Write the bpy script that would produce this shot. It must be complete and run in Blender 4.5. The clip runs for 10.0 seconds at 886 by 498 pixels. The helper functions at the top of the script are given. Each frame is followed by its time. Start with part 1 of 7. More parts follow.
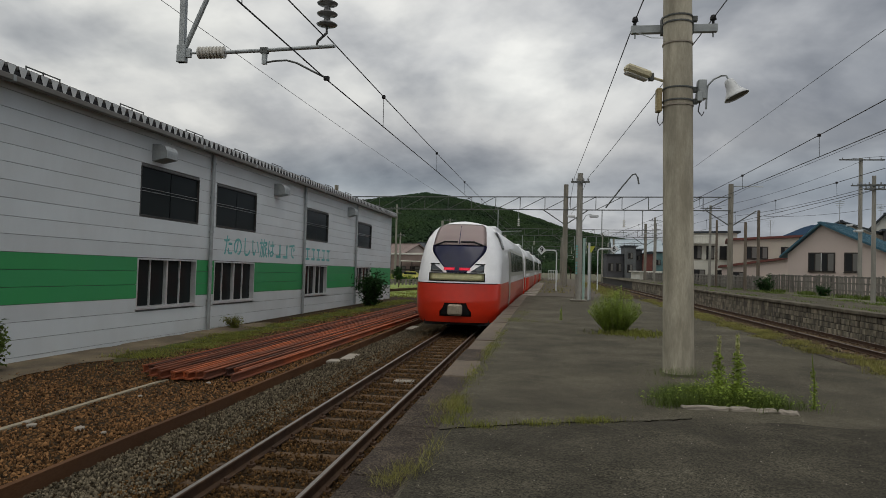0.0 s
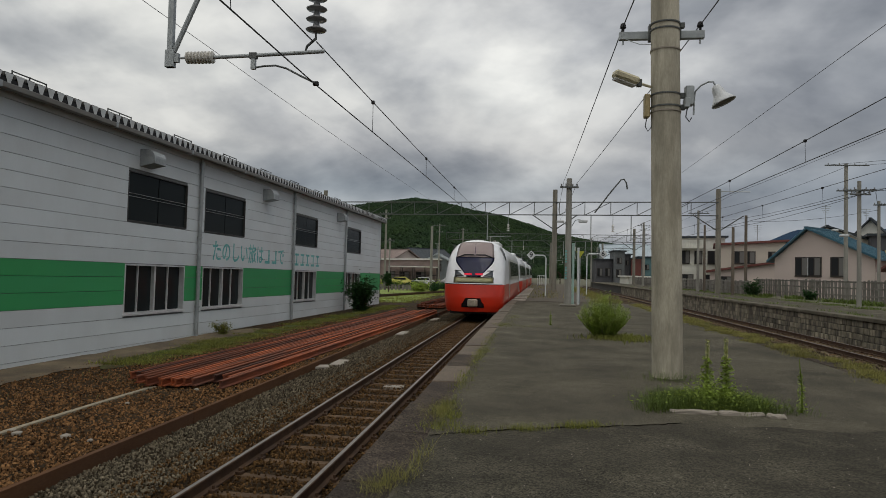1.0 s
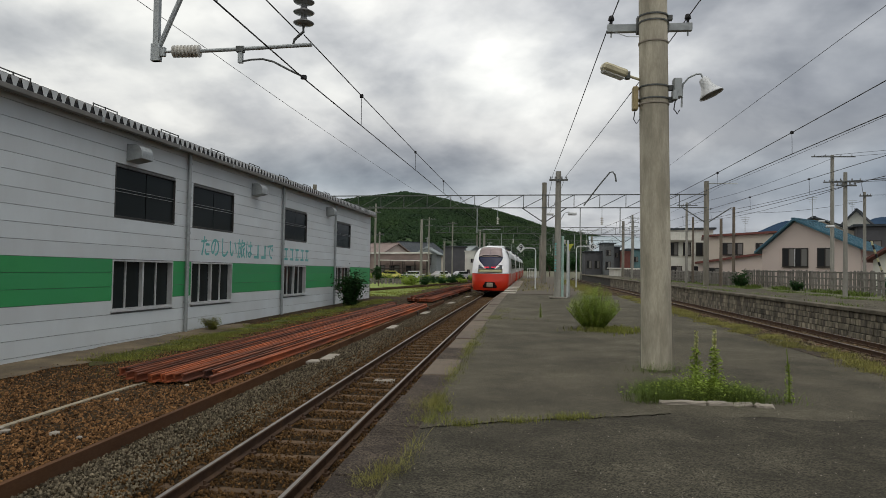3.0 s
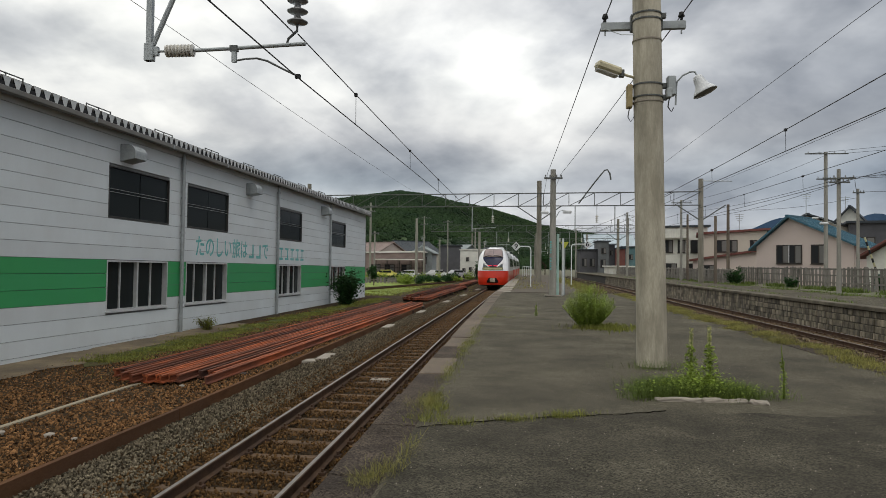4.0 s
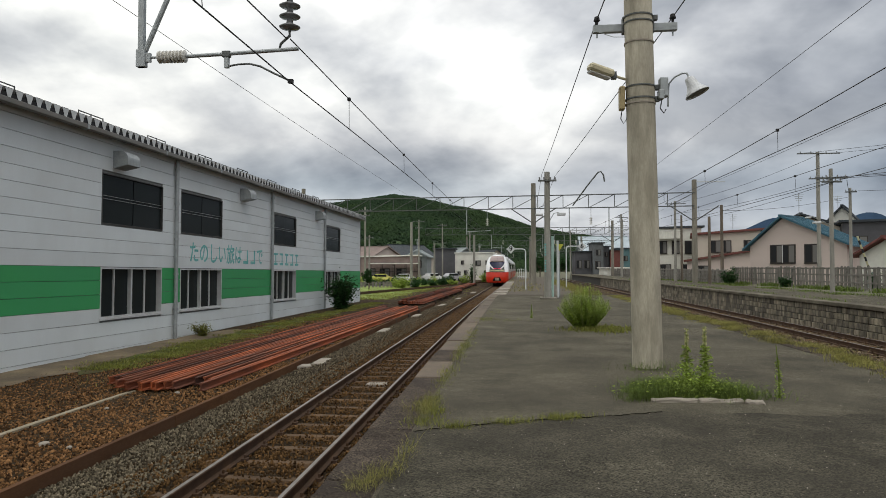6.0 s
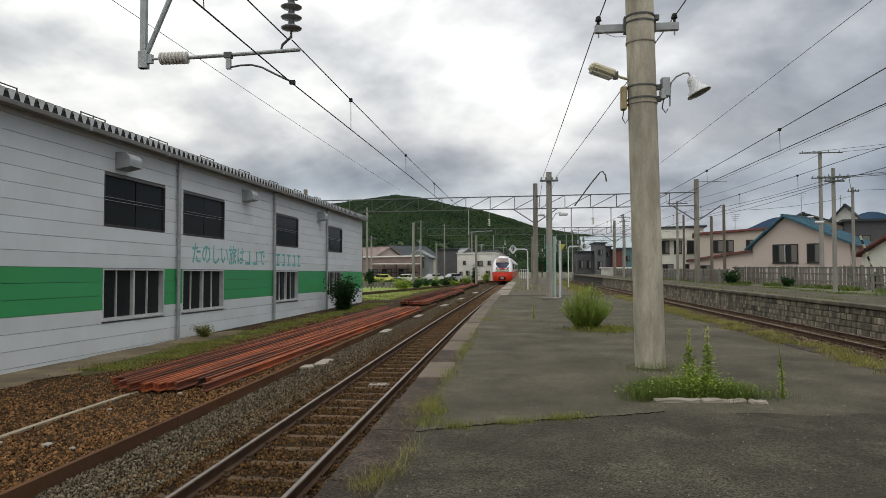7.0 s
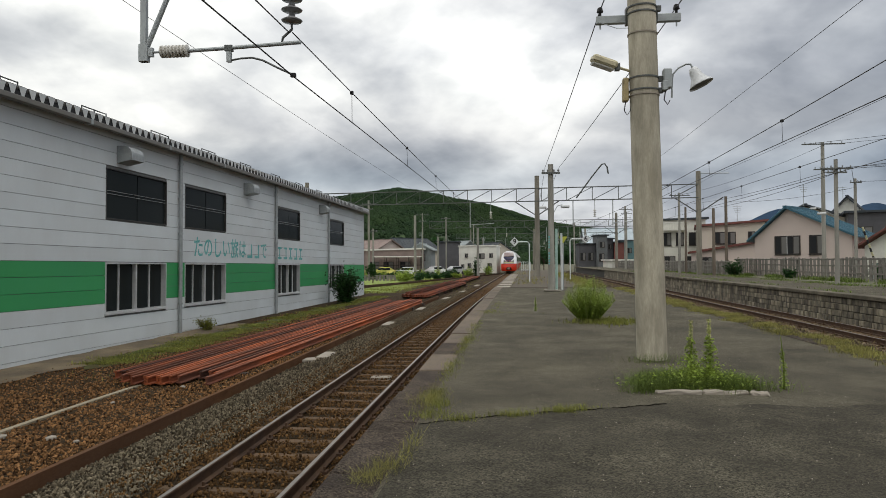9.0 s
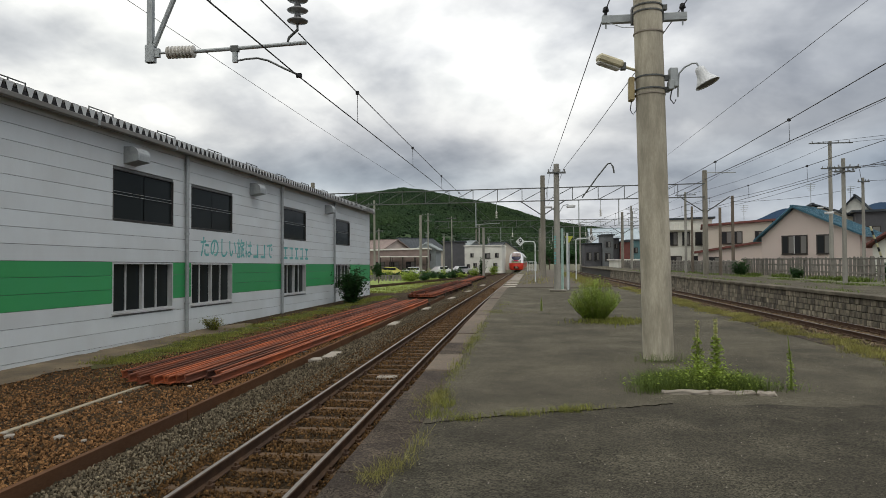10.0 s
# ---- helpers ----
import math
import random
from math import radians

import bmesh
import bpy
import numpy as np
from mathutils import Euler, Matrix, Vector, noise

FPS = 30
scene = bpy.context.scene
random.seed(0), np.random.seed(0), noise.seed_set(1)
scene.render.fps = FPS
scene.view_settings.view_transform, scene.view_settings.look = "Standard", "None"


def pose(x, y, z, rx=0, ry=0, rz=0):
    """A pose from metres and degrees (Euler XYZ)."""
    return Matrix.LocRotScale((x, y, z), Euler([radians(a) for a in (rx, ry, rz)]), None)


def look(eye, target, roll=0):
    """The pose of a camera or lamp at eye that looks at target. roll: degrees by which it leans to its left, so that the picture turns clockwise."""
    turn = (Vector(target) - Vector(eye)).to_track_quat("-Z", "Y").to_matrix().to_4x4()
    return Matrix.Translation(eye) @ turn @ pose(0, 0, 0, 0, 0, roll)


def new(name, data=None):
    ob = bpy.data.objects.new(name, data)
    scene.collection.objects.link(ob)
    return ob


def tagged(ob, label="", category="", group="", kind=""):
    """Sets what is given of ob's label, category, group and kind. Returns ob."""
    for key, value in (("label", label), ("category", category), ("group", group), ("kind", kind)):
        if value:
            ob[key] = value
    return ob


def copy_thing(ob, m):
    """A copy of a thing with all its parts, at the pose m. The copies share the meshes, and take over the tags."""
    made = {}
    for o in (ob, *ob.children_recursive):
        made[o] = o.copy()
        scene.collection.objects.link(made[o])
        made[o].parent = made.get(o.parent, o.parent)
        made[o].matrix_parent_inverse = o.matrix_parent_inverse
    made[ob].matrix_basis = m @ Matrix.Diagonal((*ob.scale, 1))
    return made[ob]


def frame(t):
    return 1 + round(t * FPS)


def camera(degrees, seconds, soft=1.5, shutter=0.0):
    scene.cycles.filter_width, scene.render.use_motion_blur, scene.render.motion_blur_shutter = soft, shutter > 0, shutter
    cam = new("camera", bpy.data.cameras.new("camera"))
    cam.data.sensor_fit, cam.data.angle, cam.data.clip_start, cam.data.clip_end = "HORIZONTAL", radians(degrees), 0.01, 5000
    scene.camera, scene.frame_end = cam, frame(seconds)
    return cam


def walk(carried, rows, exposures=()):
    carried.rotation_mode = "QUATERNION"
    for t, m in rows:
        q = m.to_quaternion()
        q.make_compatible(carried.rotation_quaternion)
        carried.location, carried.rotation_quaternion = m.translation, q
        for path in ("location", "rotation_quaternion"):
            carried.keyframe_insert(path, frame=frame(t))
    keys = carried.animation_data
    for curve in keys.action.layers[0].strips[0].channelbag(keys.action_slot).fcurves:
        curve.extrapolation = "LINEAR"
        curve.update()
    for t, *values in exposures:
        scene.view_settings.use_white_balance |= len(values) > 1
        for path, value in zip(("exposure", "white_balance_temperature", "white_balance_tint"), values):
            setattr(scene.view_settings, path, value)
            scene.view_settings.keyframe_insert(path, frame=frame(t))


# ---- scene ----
EYE = (0.0, 0.0, 1.435)
cam = camera(66.3, 10.0, soft=0.8)
TURNS = [  # seconds, tilt, lean, heading
    (0, 91.469, -1.474, 8.202), (0.5, 91.892, -1.458, 7.486), (1, 91.932, -1.351, 7.327), (1.5, 91.761, -1.171, 7.191),
    (2, 91.697, -1.037, 6.940), (2.5, 91.535, -0.997, 6.694), (4, 91.301, -0.608, 6.088), (4.5, 91.289, -0.329, 5.966),
    (5, 91.371, -0.142, 5.767), (5.5, 91.528, 0.000, 5.616), (7, 91.627, 0.168, 5.838), (7.5, 91.408, 0.300, 5.792),
    (8, 91.261, 0.458, 5.817), (8.5, 91.118, 0.461, 5.799), (9, 91.015, 0.349, 5.986), (9.5, 90.973, 0.371, 6.157),
    (10, 91.006, 0.391, 6.464)]
walk(cam, [(t, pose(*EYE, a, b, c)) for t, a, b, c in TURNS],
     exposures=[(0, -0.53, 6620, 9), (1.5, -0.56, 6620, 9), (2.5, -0.36, 6620, 9), (4, -0.1, 6620, 9), (5.5, 0.0, 6620, 9), (10, 0.02, 6620, 9)])

# ---- world and sun: an overcast afternoon ----
SUN_UP, SUN_TURN = radians(58), radians(140)


def build_world():
    w = bpy.data.worlds.new("overcast_sky")
    scene.world = w
    w.use_nodes = True
    nt = w.node_tree
    nt.nodes.clear()
    N, L = nt.nodes.new, nt.links.new
    out, bg = N("ShaderNodeOutputWorld"), N("ShaderNodeBackground")
    sky = N("ShaderNodeTexSky")
    sky.sky_type, sky.sun_disc = "NISHITA", False
    sky.sun_elevation, sky.sun_rotation = SUN_UP, SUN_TURN
    co, sep = N("ShaderNodeTexCoord"), N("ShaderNodeSeparateXYZ")
    L(co.outputs["Generated"], sep.inputs[0])
    up = N("ShaderNodeMath"); up.operation = "MAXIMUM"; up.inputs[1].default_value = 0.0
    L(sep.outputs["Z"], up.inputs[0])
    lift = N("ShaderNodeMath"); lift.operation = "ADD"; lift.inputs[1].default_value = 0.42
    L(up.outputs[0], lift.inputs[0])
    comb = N("ShaderNodeCombineXYZ")
    for k, ax in enumerate("XY"):
        dv = N("ShaderNodeMath"); dv.operation = "DIVIDE"
        L(sep.outputs[ax], dv.inputs[0]); L(lift.outputs[0], dv.inputs[1]); L(dv.outputs[0], comb.inputs[k])

    def clouds(scale, seed, detail, rough, dist):
        mp = N("ShaderNodeMapping"); mp.inputs["Location"].default_value = (seed, seed * 1.7, seed * 0.3)
        L(comb.outputs[0], mp.inputs[0])
        n = N("ShaderNodeTexNoise"); n.inputs["Scale"].default_value = scale
        n.inputs["Detail"].default_value, n.inputs["Roughness"].default_value = detail, rough
        n.inputs["Distortion"].default_value = dist
        L(mp.outputs[0], n.inputs["Vector"])
        return n.outputs[0]

    def ramp(value, stops):
        r = N("ShaderNodeValToRGB")
        L(value, r.inputs[0])
        while len(r.color_ramp.elements) < len(stops):
            r.color_ramp.elements.new(0.5)
        for e, (p, c) in zip(r.color_ramp.elements, stops):
            e.position, e.color = p, (*c, 1)
        return r.outputs[0]

    def mix(kind, fac, a, b):
        m = N("ShaderNodeMix"); m.data_type, m.blend_type = "RGBA", kind
        for k, v in ((0, fac), (6, a), (7, b)):
            if isinstance(v, (int, float)):
                m.inputs[k].default_value = v
            elif isinstance(v, tuple):
                m.inputs[k].default_value = (*v, 1)
            else:
                L(v, m.inputs[k])
        return m.outputs[2]

    big = ramp(clouds(1.55, 33.7, 7, 0.5, 0.25), [(0.34, (0.38, 0.40, 0.44)), (0.43, (0.66, 0.67, 0.70)), (0.51, (0.91, 0.91, 0.91)), (0.62, (1.05, 1.05, 1.04))])
    small = ramp(clouds(4.2, 9.4, 5, 0.5, 0.2), [(0.36, (0.70, 0.715, 0.74)), (0.60, (1.10, 1.10, 1.09))])
    cloud = mix("MULTIPLY", 1.0, big, small)
    # a dark bank lies low over the hills, and the sky is dimmer away from the sun
    bank = ramp(up.outputs[0], [(0.02, (1.02, 1.02, 1.02)), (0.07, (0.92, 0.93, 0.95)), (0.12, (0.66, 0.69, 0.73)), (0.18, (0.95, 0.95, 0.95)), (0.26, (1.02, 1.03, 1.03)), (0.5, (1.3, 1.3, 1.29)), (1.0, (2.2, 2.2, 2.17))])
    cloud = mix("MULTIPLY", 1.0, cloud, bank)
    side = N("ShaderNodeMath"); side.operation = "MULTIPLY_ADD"; side.inputs[1].default_value, side.inputs[2].default_value = -0.5, 0.5
    L(sep.outputs["X"], side.inputs[0])
    cloud = mix("MULTIPLY", 1.0, cloud, ramp(side.outputs[0], [(0.22, (0.56, 0.59, 0.64)), (0.36, (0.86, 0.87, 0.89)), (0.5, (1.0, 1.0, 1.0)), (0.8, (1.03, 1.03, 1.01))]))
    def mass(centre, squash, inner, outer, tone, seed):
        wob = N("ShaderNodeTexNoise"); wob.inputs["Scale"].default_value, wob.inputs["Detail"].default_value = 4.0, 5
        mv = N("ShaderNodeMapping"); mv.inputs["Location"].default_value = (seed, 0, seed)
        L(co.outputs["Generated"], mv.inputs[0]); L(mv.outputs[0], wob.inputs["Vector"])
        push = N("ShaderNodeVectorMath"); push.operation = "MULTIPLY_ADD"
        push.inputs[1].default_value, push.inputs[2].default_value = (0.22, 0.22, 0.12), (-0.11, -0.11, -0.06)
        L(wob.outputs["Color"], push.inputs[0])
        near = N("ShaderNodeVectorMath"); near.operation = "ADD"
        L(co.outputs["Generated"], near.inputs[0]); L(push.outputs[0], near.inputs[1])
        off = N("ShaderNodeVectorMath"); off.operation = "SUBTRACT"; off.inputs[1].default_value = centre
        L(near.outputs[0], off.inputs[0])
        sq = N("ShaderNodeVectorMath"); sq.operation = "MULTIPLY"; sq.inputs[1].default_value = squash
        L(off.outputs[0], sq.inputs[0])
        ln = N("ShaderNodeVectorMath"); ln.operation = "LENGTH"
        L(sq.outputs[0], ln.inputs[0])
        return ramp(ln.outputs["Value"], [(inner, tone), (outer, (1, 1, 1))])

    cloud = mix("MULTIPLY", 1.0, cloud, mass((0.42, 0.88, 0.21), (1, 0.6, 4.2), 0.05, 0.34, (0.62, 0.64, 0.68), 2.0))
    cloud = mix("MULTIPLY", 1.0, cloud, mass((-0.24, 0.96, 0.125), (1, 0.6, 5.0), 0.06, 0.32, (0.60, 0.64, 0.69), 5.0))
    cloud = mix("MULTIPLY", 1.0, cloud, mass((0.0, 0.95, 0.30), (1.2, 0.6, 3.0), 0.03, 0.28, (1.16, 1.16, 1.15), 7.0))
    cloud = mix("MULTIPLY", 1.0, cloud, mass((0.36, 0.92, 0.135), (1, 0.6, 6.0), 0.03, 0.22, (1.15, 1.15, 1.14), 9.0))
    cloud = mix("MULTIPLY", 1.0, cloud, mass((0.47, 0.88, 0.085), (1, 0.6, 3.2), 0.10, 0.36, (0.58, 0.62, 0.68), 12.0))
    dim = mix("MULTIPLY", 1.0, sky.outputs[0], (0.07, 0.07, 0.07))
    both = mix("MIX", 0.92, dim, cloud)
    L(both, bg.inputs["Color"])
    bg.inputs["Strength"].default_value = 1.10
    L(bg.outputs[0], out.inputs["Surface"])


build_world()
sun = new("sun", bpy.data.lights.new("sun", "SUN"))
sun.data.energy, sun.data.angle, sun.data.color = 0.75, radians(40), (1.0, 0.95, 0.86)
# the Nishita sun at rotation 0 stands over +Y and turns clockwise
sun.matrix_world = look((0, 0, 60), (-60 * math.sin(SUN_TURN) / math.tan(SUN_UP), -60 * math.cos(SUN_TURN) / math.tan(SUN_UP), 0))


# ---- materials ----
def mat(name, base, rough=0.8, var=0.25, scale=4.0, fine=40.0, bump=0.2, metal=0.0, stain=None, stain_scale=0.6,
        stain_amount=0.5, spec=0.4, depth=0.01, per_piece=0.0, stretch=(1, 1, 1), emit=None, coat=0.0, edge=0.12, island=0.0, speck=0.0, speck_amount=0.35):
    """Colour with two scales of variation, stains and fine relief, in object space."""
    m = bpy.data.materials.new(name)
    m.use_nodes = True
    nt = m.node_tree
    N, L = nt.nodes.new, nt.links.new
    b = nt.nodes["Principled BSDF"]
    co, mp = N("ShaderNodeTexCoord"), N("ShaderNodeMapping")
    mp.inputs["Scale"].default_value = stretch
    # every thing shows its own stretch of grain
    own, away = N("ShaderNodeObjectInfo"), N("ShaderNodeVectorMath")
    away.operation = "MULTIPLY_ADD"
    away.inputs[1].default_value = (61.0, 43.0, 87.0)
    L(own.outputs["Random"], away.inputs[0]); L(co.outputs["Object"], away.inputs[2])
    L(away.outputs[0], mp.inputs[0])

    def nz(sc, det=5, ro=0.6):
        n = N("ShaderNodeTexNoise")
        n.inputs["Scale"].default_value, n.inputs["Detail"].default_value, n.inputs["Roughness"].default_value = sc, det, ro
        L(mp.outputs[0], n.inputs["Vector"])
        return n.outputs[0]

    def rmp(v, lo, hi, a=0.3, z=0.7):
        r = N("ShaderNodeValToRGB")
        L(v, r.inputs[0])
        r.color_ramp.elements[0].position, r.color_ramp.elements[1].position = a, z
        r.color_ramp.elements[0].color, r.color_ramp.elements[1].color = (*lo, 1), (*hi, 1)
        return r.outputs[0]

    def mixc(kind, fac, a, c):
        x = N("ShaderNodeMix"); x.data_type, x.blend_type = "RGBA", kind
        for k, v in ((0, fac), (6, a), (7, c)):
            if isinstance(v, (int, float)):
                x.inputs[k].default_value = v
            elif isinstance(v, tuple):
                x.inputs[k].default_value = (*v, 1)
            else:
                L(v, x.inputs[k])
        return x.outputs[2]

    lo, hi = tuple(c * (1 - var) for c in base), tuple(min(1, c * (1 + var)) for c in base)
    col = rmp(nz(scale), lo, hi)
    g = 1 - var * 0.8
    fine_n = nz(fine, 4, 0.7)
    col = mixc("MULTIPLY", 1.0, col, rmp(fine_n, (g, g, g), (1.0 + var * 0.5,) * 3, 0.25, 0.75))
    if speck:
        vo = N("ShaderNodeTexVoronoi")
        vo.inputs["Scale"].default_value = speck
        L(mp.outputs[0], vo.inputs["Vector"])
        sx = N("ShaderNodeSeparateColor")
        L(vo.outputs["Color"], sx.inputs[0])
        col = mixc("MULTIPLY", 1.0, col, rmp(sx.outputs[0], (1 - speck_amount,) * 3, (1 + speck_amount,) * 3, 0.0, 1.0))
    if stain:
        f = N("ShaderNodeMath"); f.operation = "MULTIPLY"; f.inputs[1].default_value = stain_amount
        st = rmp(nz(stain_scale, 6, 0.65), (0, 0, 0), (1, 1, 1), 0.5 - edge, 0.5 + edge)
        L(st, f.inputs[0])
        col = mixc("MIX", f.outputs[0], col, stain)
    if per_piece or island:
        if island:
            src = N("ShaderNodeNewGeometry").outputs["Random Per Island"]
        else:
            src = N("ShaderNodeObjectInfo").outputs["Random"]
        k = per_piece or island
        col = mixc("MULTIPLY", 1.0, col, rmp(src, (1 - k,) * 3, (1 + k,) * 3, 0.0, 1.0))
    L(col, b.inputs["Base Color"])
    b.inputs["Roughness"].default_value, b.inputs["Metallic"].default_value = rough, metal
    b.inputs["Specular IOR Level"].default_value = spec
    b.inputs["Coat Weight"].default_value = coat
    if bump:
        bp = N("ShaderNodeBump")
        bp.inputs["Strength"].default_value, bp.inputs["Distance"].default_value = bump, depth
        L(fine_n, bp.inputs["Height"]); L(bp.outputs[0], b.inputs["Normal"])
    if emit:
        b.inputs["Emission Color"].default_value, b.inputs["Emission Strength"].default_value = (*emit[0], 1), emit[1]
    return m


def glass(name, tint=(0.03, 0.035, 0.04), rough=0.06):
    m = bpy.data.materials.new(name)
    m.use_nodes = True
    b = m.node_tree.nodes["Principled BSDF"]
    b.inputs["Base Color"].default_value = (*tint, 1)
    b.inputs["Roughness"].default_value, b.inputs["Specular IOR Level"].default_value = rough, 0.06
    return m


M_ASPHALT = mat("old_asphalt", (0.108, 0.097, 0.069), 0.95, 0.45, 1.1, 60, 1.0, depth=0.015, stain=(0.056, 0.050, 0.038), stain_scale=0.6, stain_amount=0.8, speck=130, speck_amount=0.75, edge=0.22, spec=0.12)
M_ASPHALT_OLD = mat("older_dark_asphalt", (0.094, 0.085, 0.061), 0.95, 0.5, 1.6, 70, 1.0, depth=0.02, stain=(0.048, 0.043, 0.033), stain_scale=0.9, stain_amount=0.85, speck=95, speck_amount=0.8, edge=0.2, spec=0.12)
M_COPING = mat("weathered_coping", (0.080, 0.063, 0.048), 0.95, 0.45, 2.5, 60, 1.0, depth=0.015, spec=0.12, stain=(0.042, 0.034, 0.030), stain_scale=1.8, stain_amount=0.7, per_piece=0.25, speck=90, speck_amount=0.8)
M_COPING_PALE = mat("pale_coping", (0.108, 0.083, 0.058), 0.9, 0.25, 2.5, 60, 0.5, per_piece=0.18, stain=(0.12, 0.09, 0.07), stain_scale=1.8, speck=60, speck_amount=0.2)
M_CONCRETE = mat("aged_concrete", (0.450, 0.410, 0.320), 0.85, 0.25, 3.0, 60, 0.3, stain=(0.19, 0.168, 0.122), stain_scale=4.0, stain_amount=0.6, stretch=(1, 1, 0.22), edge=0.09)
M_MAST = mat("dark_mast_concrete", (0.24, 0.222, 0.18), 0.9, 0.2, 2.5, 40, 0.2, stain=(0.09, 0.08, 0.065), stain_scale=1.5, stretch=(1, 1, 0.2))
M_PALE = mat("pale_concrete", (0.31, 0.275, 0.225), 0.9, 0.2, 3, 60, 0.3, stain=(0.22, 0.19, 0.16), stain_scale=3)
M_BLOCK = mat("stone_block", (0.250, 0.215, 0.155), 0.9, 0.3, 5, 50, 0.4, stain=(0.045, 0.040, 0.032), stain_scale=2.6, stain_amount=0.9, per_piece=0.3, stretch=(1, 1, 0.35))
M_JOINT = mat("dark_joint", (0.05, 0.048, 0.043), 0.95, 0.3, 6, 60, 0.3)
M_SOIL = mat("brown_ballast_soil", (0.044, 0.027, 0.013), 0.95, 0.35, 3.0, 28, 0.9, depth=0.04, speck=32, speck_amount=0.7, spec=0.1, stain=(0.040, 0.030, 0.017), stain_scale=0.35, stain_amount=0.6)
M_FIELD = mat("rough_ground", (0.10, 0.105, 0.06), 0.95, 0.35, 0.3, 9, 0.6, depth=0.05, stain=(0.13, 0.10, 0.07), stain_scale=0.05)
M_STONE_G = mat("grey_ballast", (0.135, 0.112, 0.076), 0.95, 0.3, 12, 60, 0.4, island=0.75, spec=0.12)
M_STONE_B = mat("brown_ballast", (0.098, 0.054, 0.021), 0.95, 0.35, 12, 60, 0.4, island=0.7, spec=0.12)
M_SLEEPER = mat("rust_stained_sleeper", (0.100, 0.060, 0.029), 0.95, 0.35, 4, 50, 0.5, stain=(0.07, 0.038, 0.017), stain_scale=2.5, per_piece=0.2)
M_RAIL = mat("rusty_rail", (0.085, 0.050, 0.030), 0.85, 0.3, 5, 60, 0.3, spec=0.15, stain=(0.05, 0.035, 0.03), stain_scale=3)
M_STONE_R = mat("reddish_gravel", (0.158, 0.082, 0.034), 0.95, 0.35, 12, 60, 0.4, island=0.9, spec=0.12)
M_STONE_F = mat("pale_brown_ballast", (0.150, 0.118, 0.078), 0.95, 0.3, 12, 60, 0.4, island=0.7, spec=0.12)
M_RAILTOP = mat("polished_rail_head", (0.20, 0.185, 0.17), 0.5, 0.15, 6, 60, 0.05, metal=0.9)
M_RUST = mat("orange_rust", (0.240, 0.054, 0.014), 0.9, 0.4, 3, 50, 0.4, stain=(0.06, 0.026, 0.017), stain_scale=1.6, stain_amount=0.85, per_piece=0.55, stretch=(1, 0.15, 1))
M_DARKSTEEL = mat("dark_painted_steel", (0.10, 0.105, 0.10), 0.6, 0.2, 5, 50, 0.15, metal=0.2)
M_GALV = mat("galvanised_steel", (0.33, 0.35, 0.35), 0.5, 0.15, 6, 60, 0.1, metal=0.45)
M_WIRE = mat("copper_wire_dark", (0.04, 0.04, 0.042), 0.6, 0.1, 4, 30, 0.0, metal=0.3)
M_WALL = mat("white_siding", (0.600, 0.640, 0.650), 0.55, 0.05, 0.5, 60, 0.05, stain=(0.50, 0.515, 0.51), stain_scale=0.35, stain_amount=0.5, stretch=(1, 1, 0.4), per_piece=0.03)
M_GREEN = mat("green_siding", (0.036, 0.290, 0.090), 0.55, 0.08, 0.6, 60, 0.05, stain=(0.035, 0.25, 0.10), stain_scale=0.3, stain_amount=0.6, per_piece=0.05)
M_SHADOWGAP = mat("panel_gap", (0.16, 0.165, 0.16), 0.9, 0.1, 3, 30, 0.0)
M_ROOF = mat("folded_plate_roof", (0.075, 0.075, 0.072), 0.6, 0.25, 2, 40, 0.1, metal=0.2, stain=(0.07, 0.055, 0.045), stain_scale=0.8)
M_CLOSURE = mat("roof_end_closure", (0.55, 0.56, 0.55), 0.5, 0.15, 3, 40, 0.1, metal=0.2)
M_GUTTER = mat("grey_gutter", (0.19, 0.185, 0.17), 0.6, 0.2, 2, 40, 0.1, metal=0.2, stain=(0.12, 0.105, 0.09), stain_scale=1)
M_TRIM_DARK = mat("dark_bronze_frame", (0.05, 0.048, 0.045), 0.5, 0.2, 4, 50, 0.05)
M_FRAME = mat("aluminium_frame", (0.62, 0.63, 0.63), 0.4, 0.1, 4, 50, 0.05, metal=0.5)
M_GLASS = glass("dark_window_glass", (0.018, 0.022, 0.022), 0.14)
M_LETTER = mat("faded_teal_paint", (0.10, 0.38, 0.36), 0.7, 0.2, 3, 30, 0.05, stain=(0.46, 0.57, 0.56), stain_scale=3.0, stain_amount=0.2, edge=0.08)
M_LEAF = mat("leaf_green", (0.260, 0.345, 0.058), 0.6, 0.35, 3, 20, 0.0, island=0.5, spec=0.3)
M_LEAF_DARK = mat("dark_leaf", (0.025, 0.07, 0.018), 0.6, 0.35, 3, 20, 0.0, island=0.5, spec=0.3)
M_GRASS = mat("grass_green", (0.205, 0.215, 0.048), 0.7, 0.35, 2, 20, 0.0, island=0.5, spec=0.2)
M_GRASS_DRY = mat("dry_grass", (0.235, 0.220, 0.066), 0.75, 0.35, 2, 20, 0.0, island=0.5, spec=0.2)
M_LAWN = mat("bright_lawn", (0.19, 0.27, 0.042), 0.9, 0.35, 0.5, 12, 0.5, depth=0.04, stain=(0.16, 0.15, 0.05), stain_scale=0.2)
M_TRUNK = mat("bark", (0.09, 0.065, 0.045), 0.9, 0.3, 5, 40, 0.5)
M_FOREST = mat("forest_floor", (0.015, 0.029, 0.013), 0.95, 0.4, 0.02, 0.2, 0.0, stain=(0.022, 0.040, 0.012), stain_scale=0.008, stain_amount=0.5)
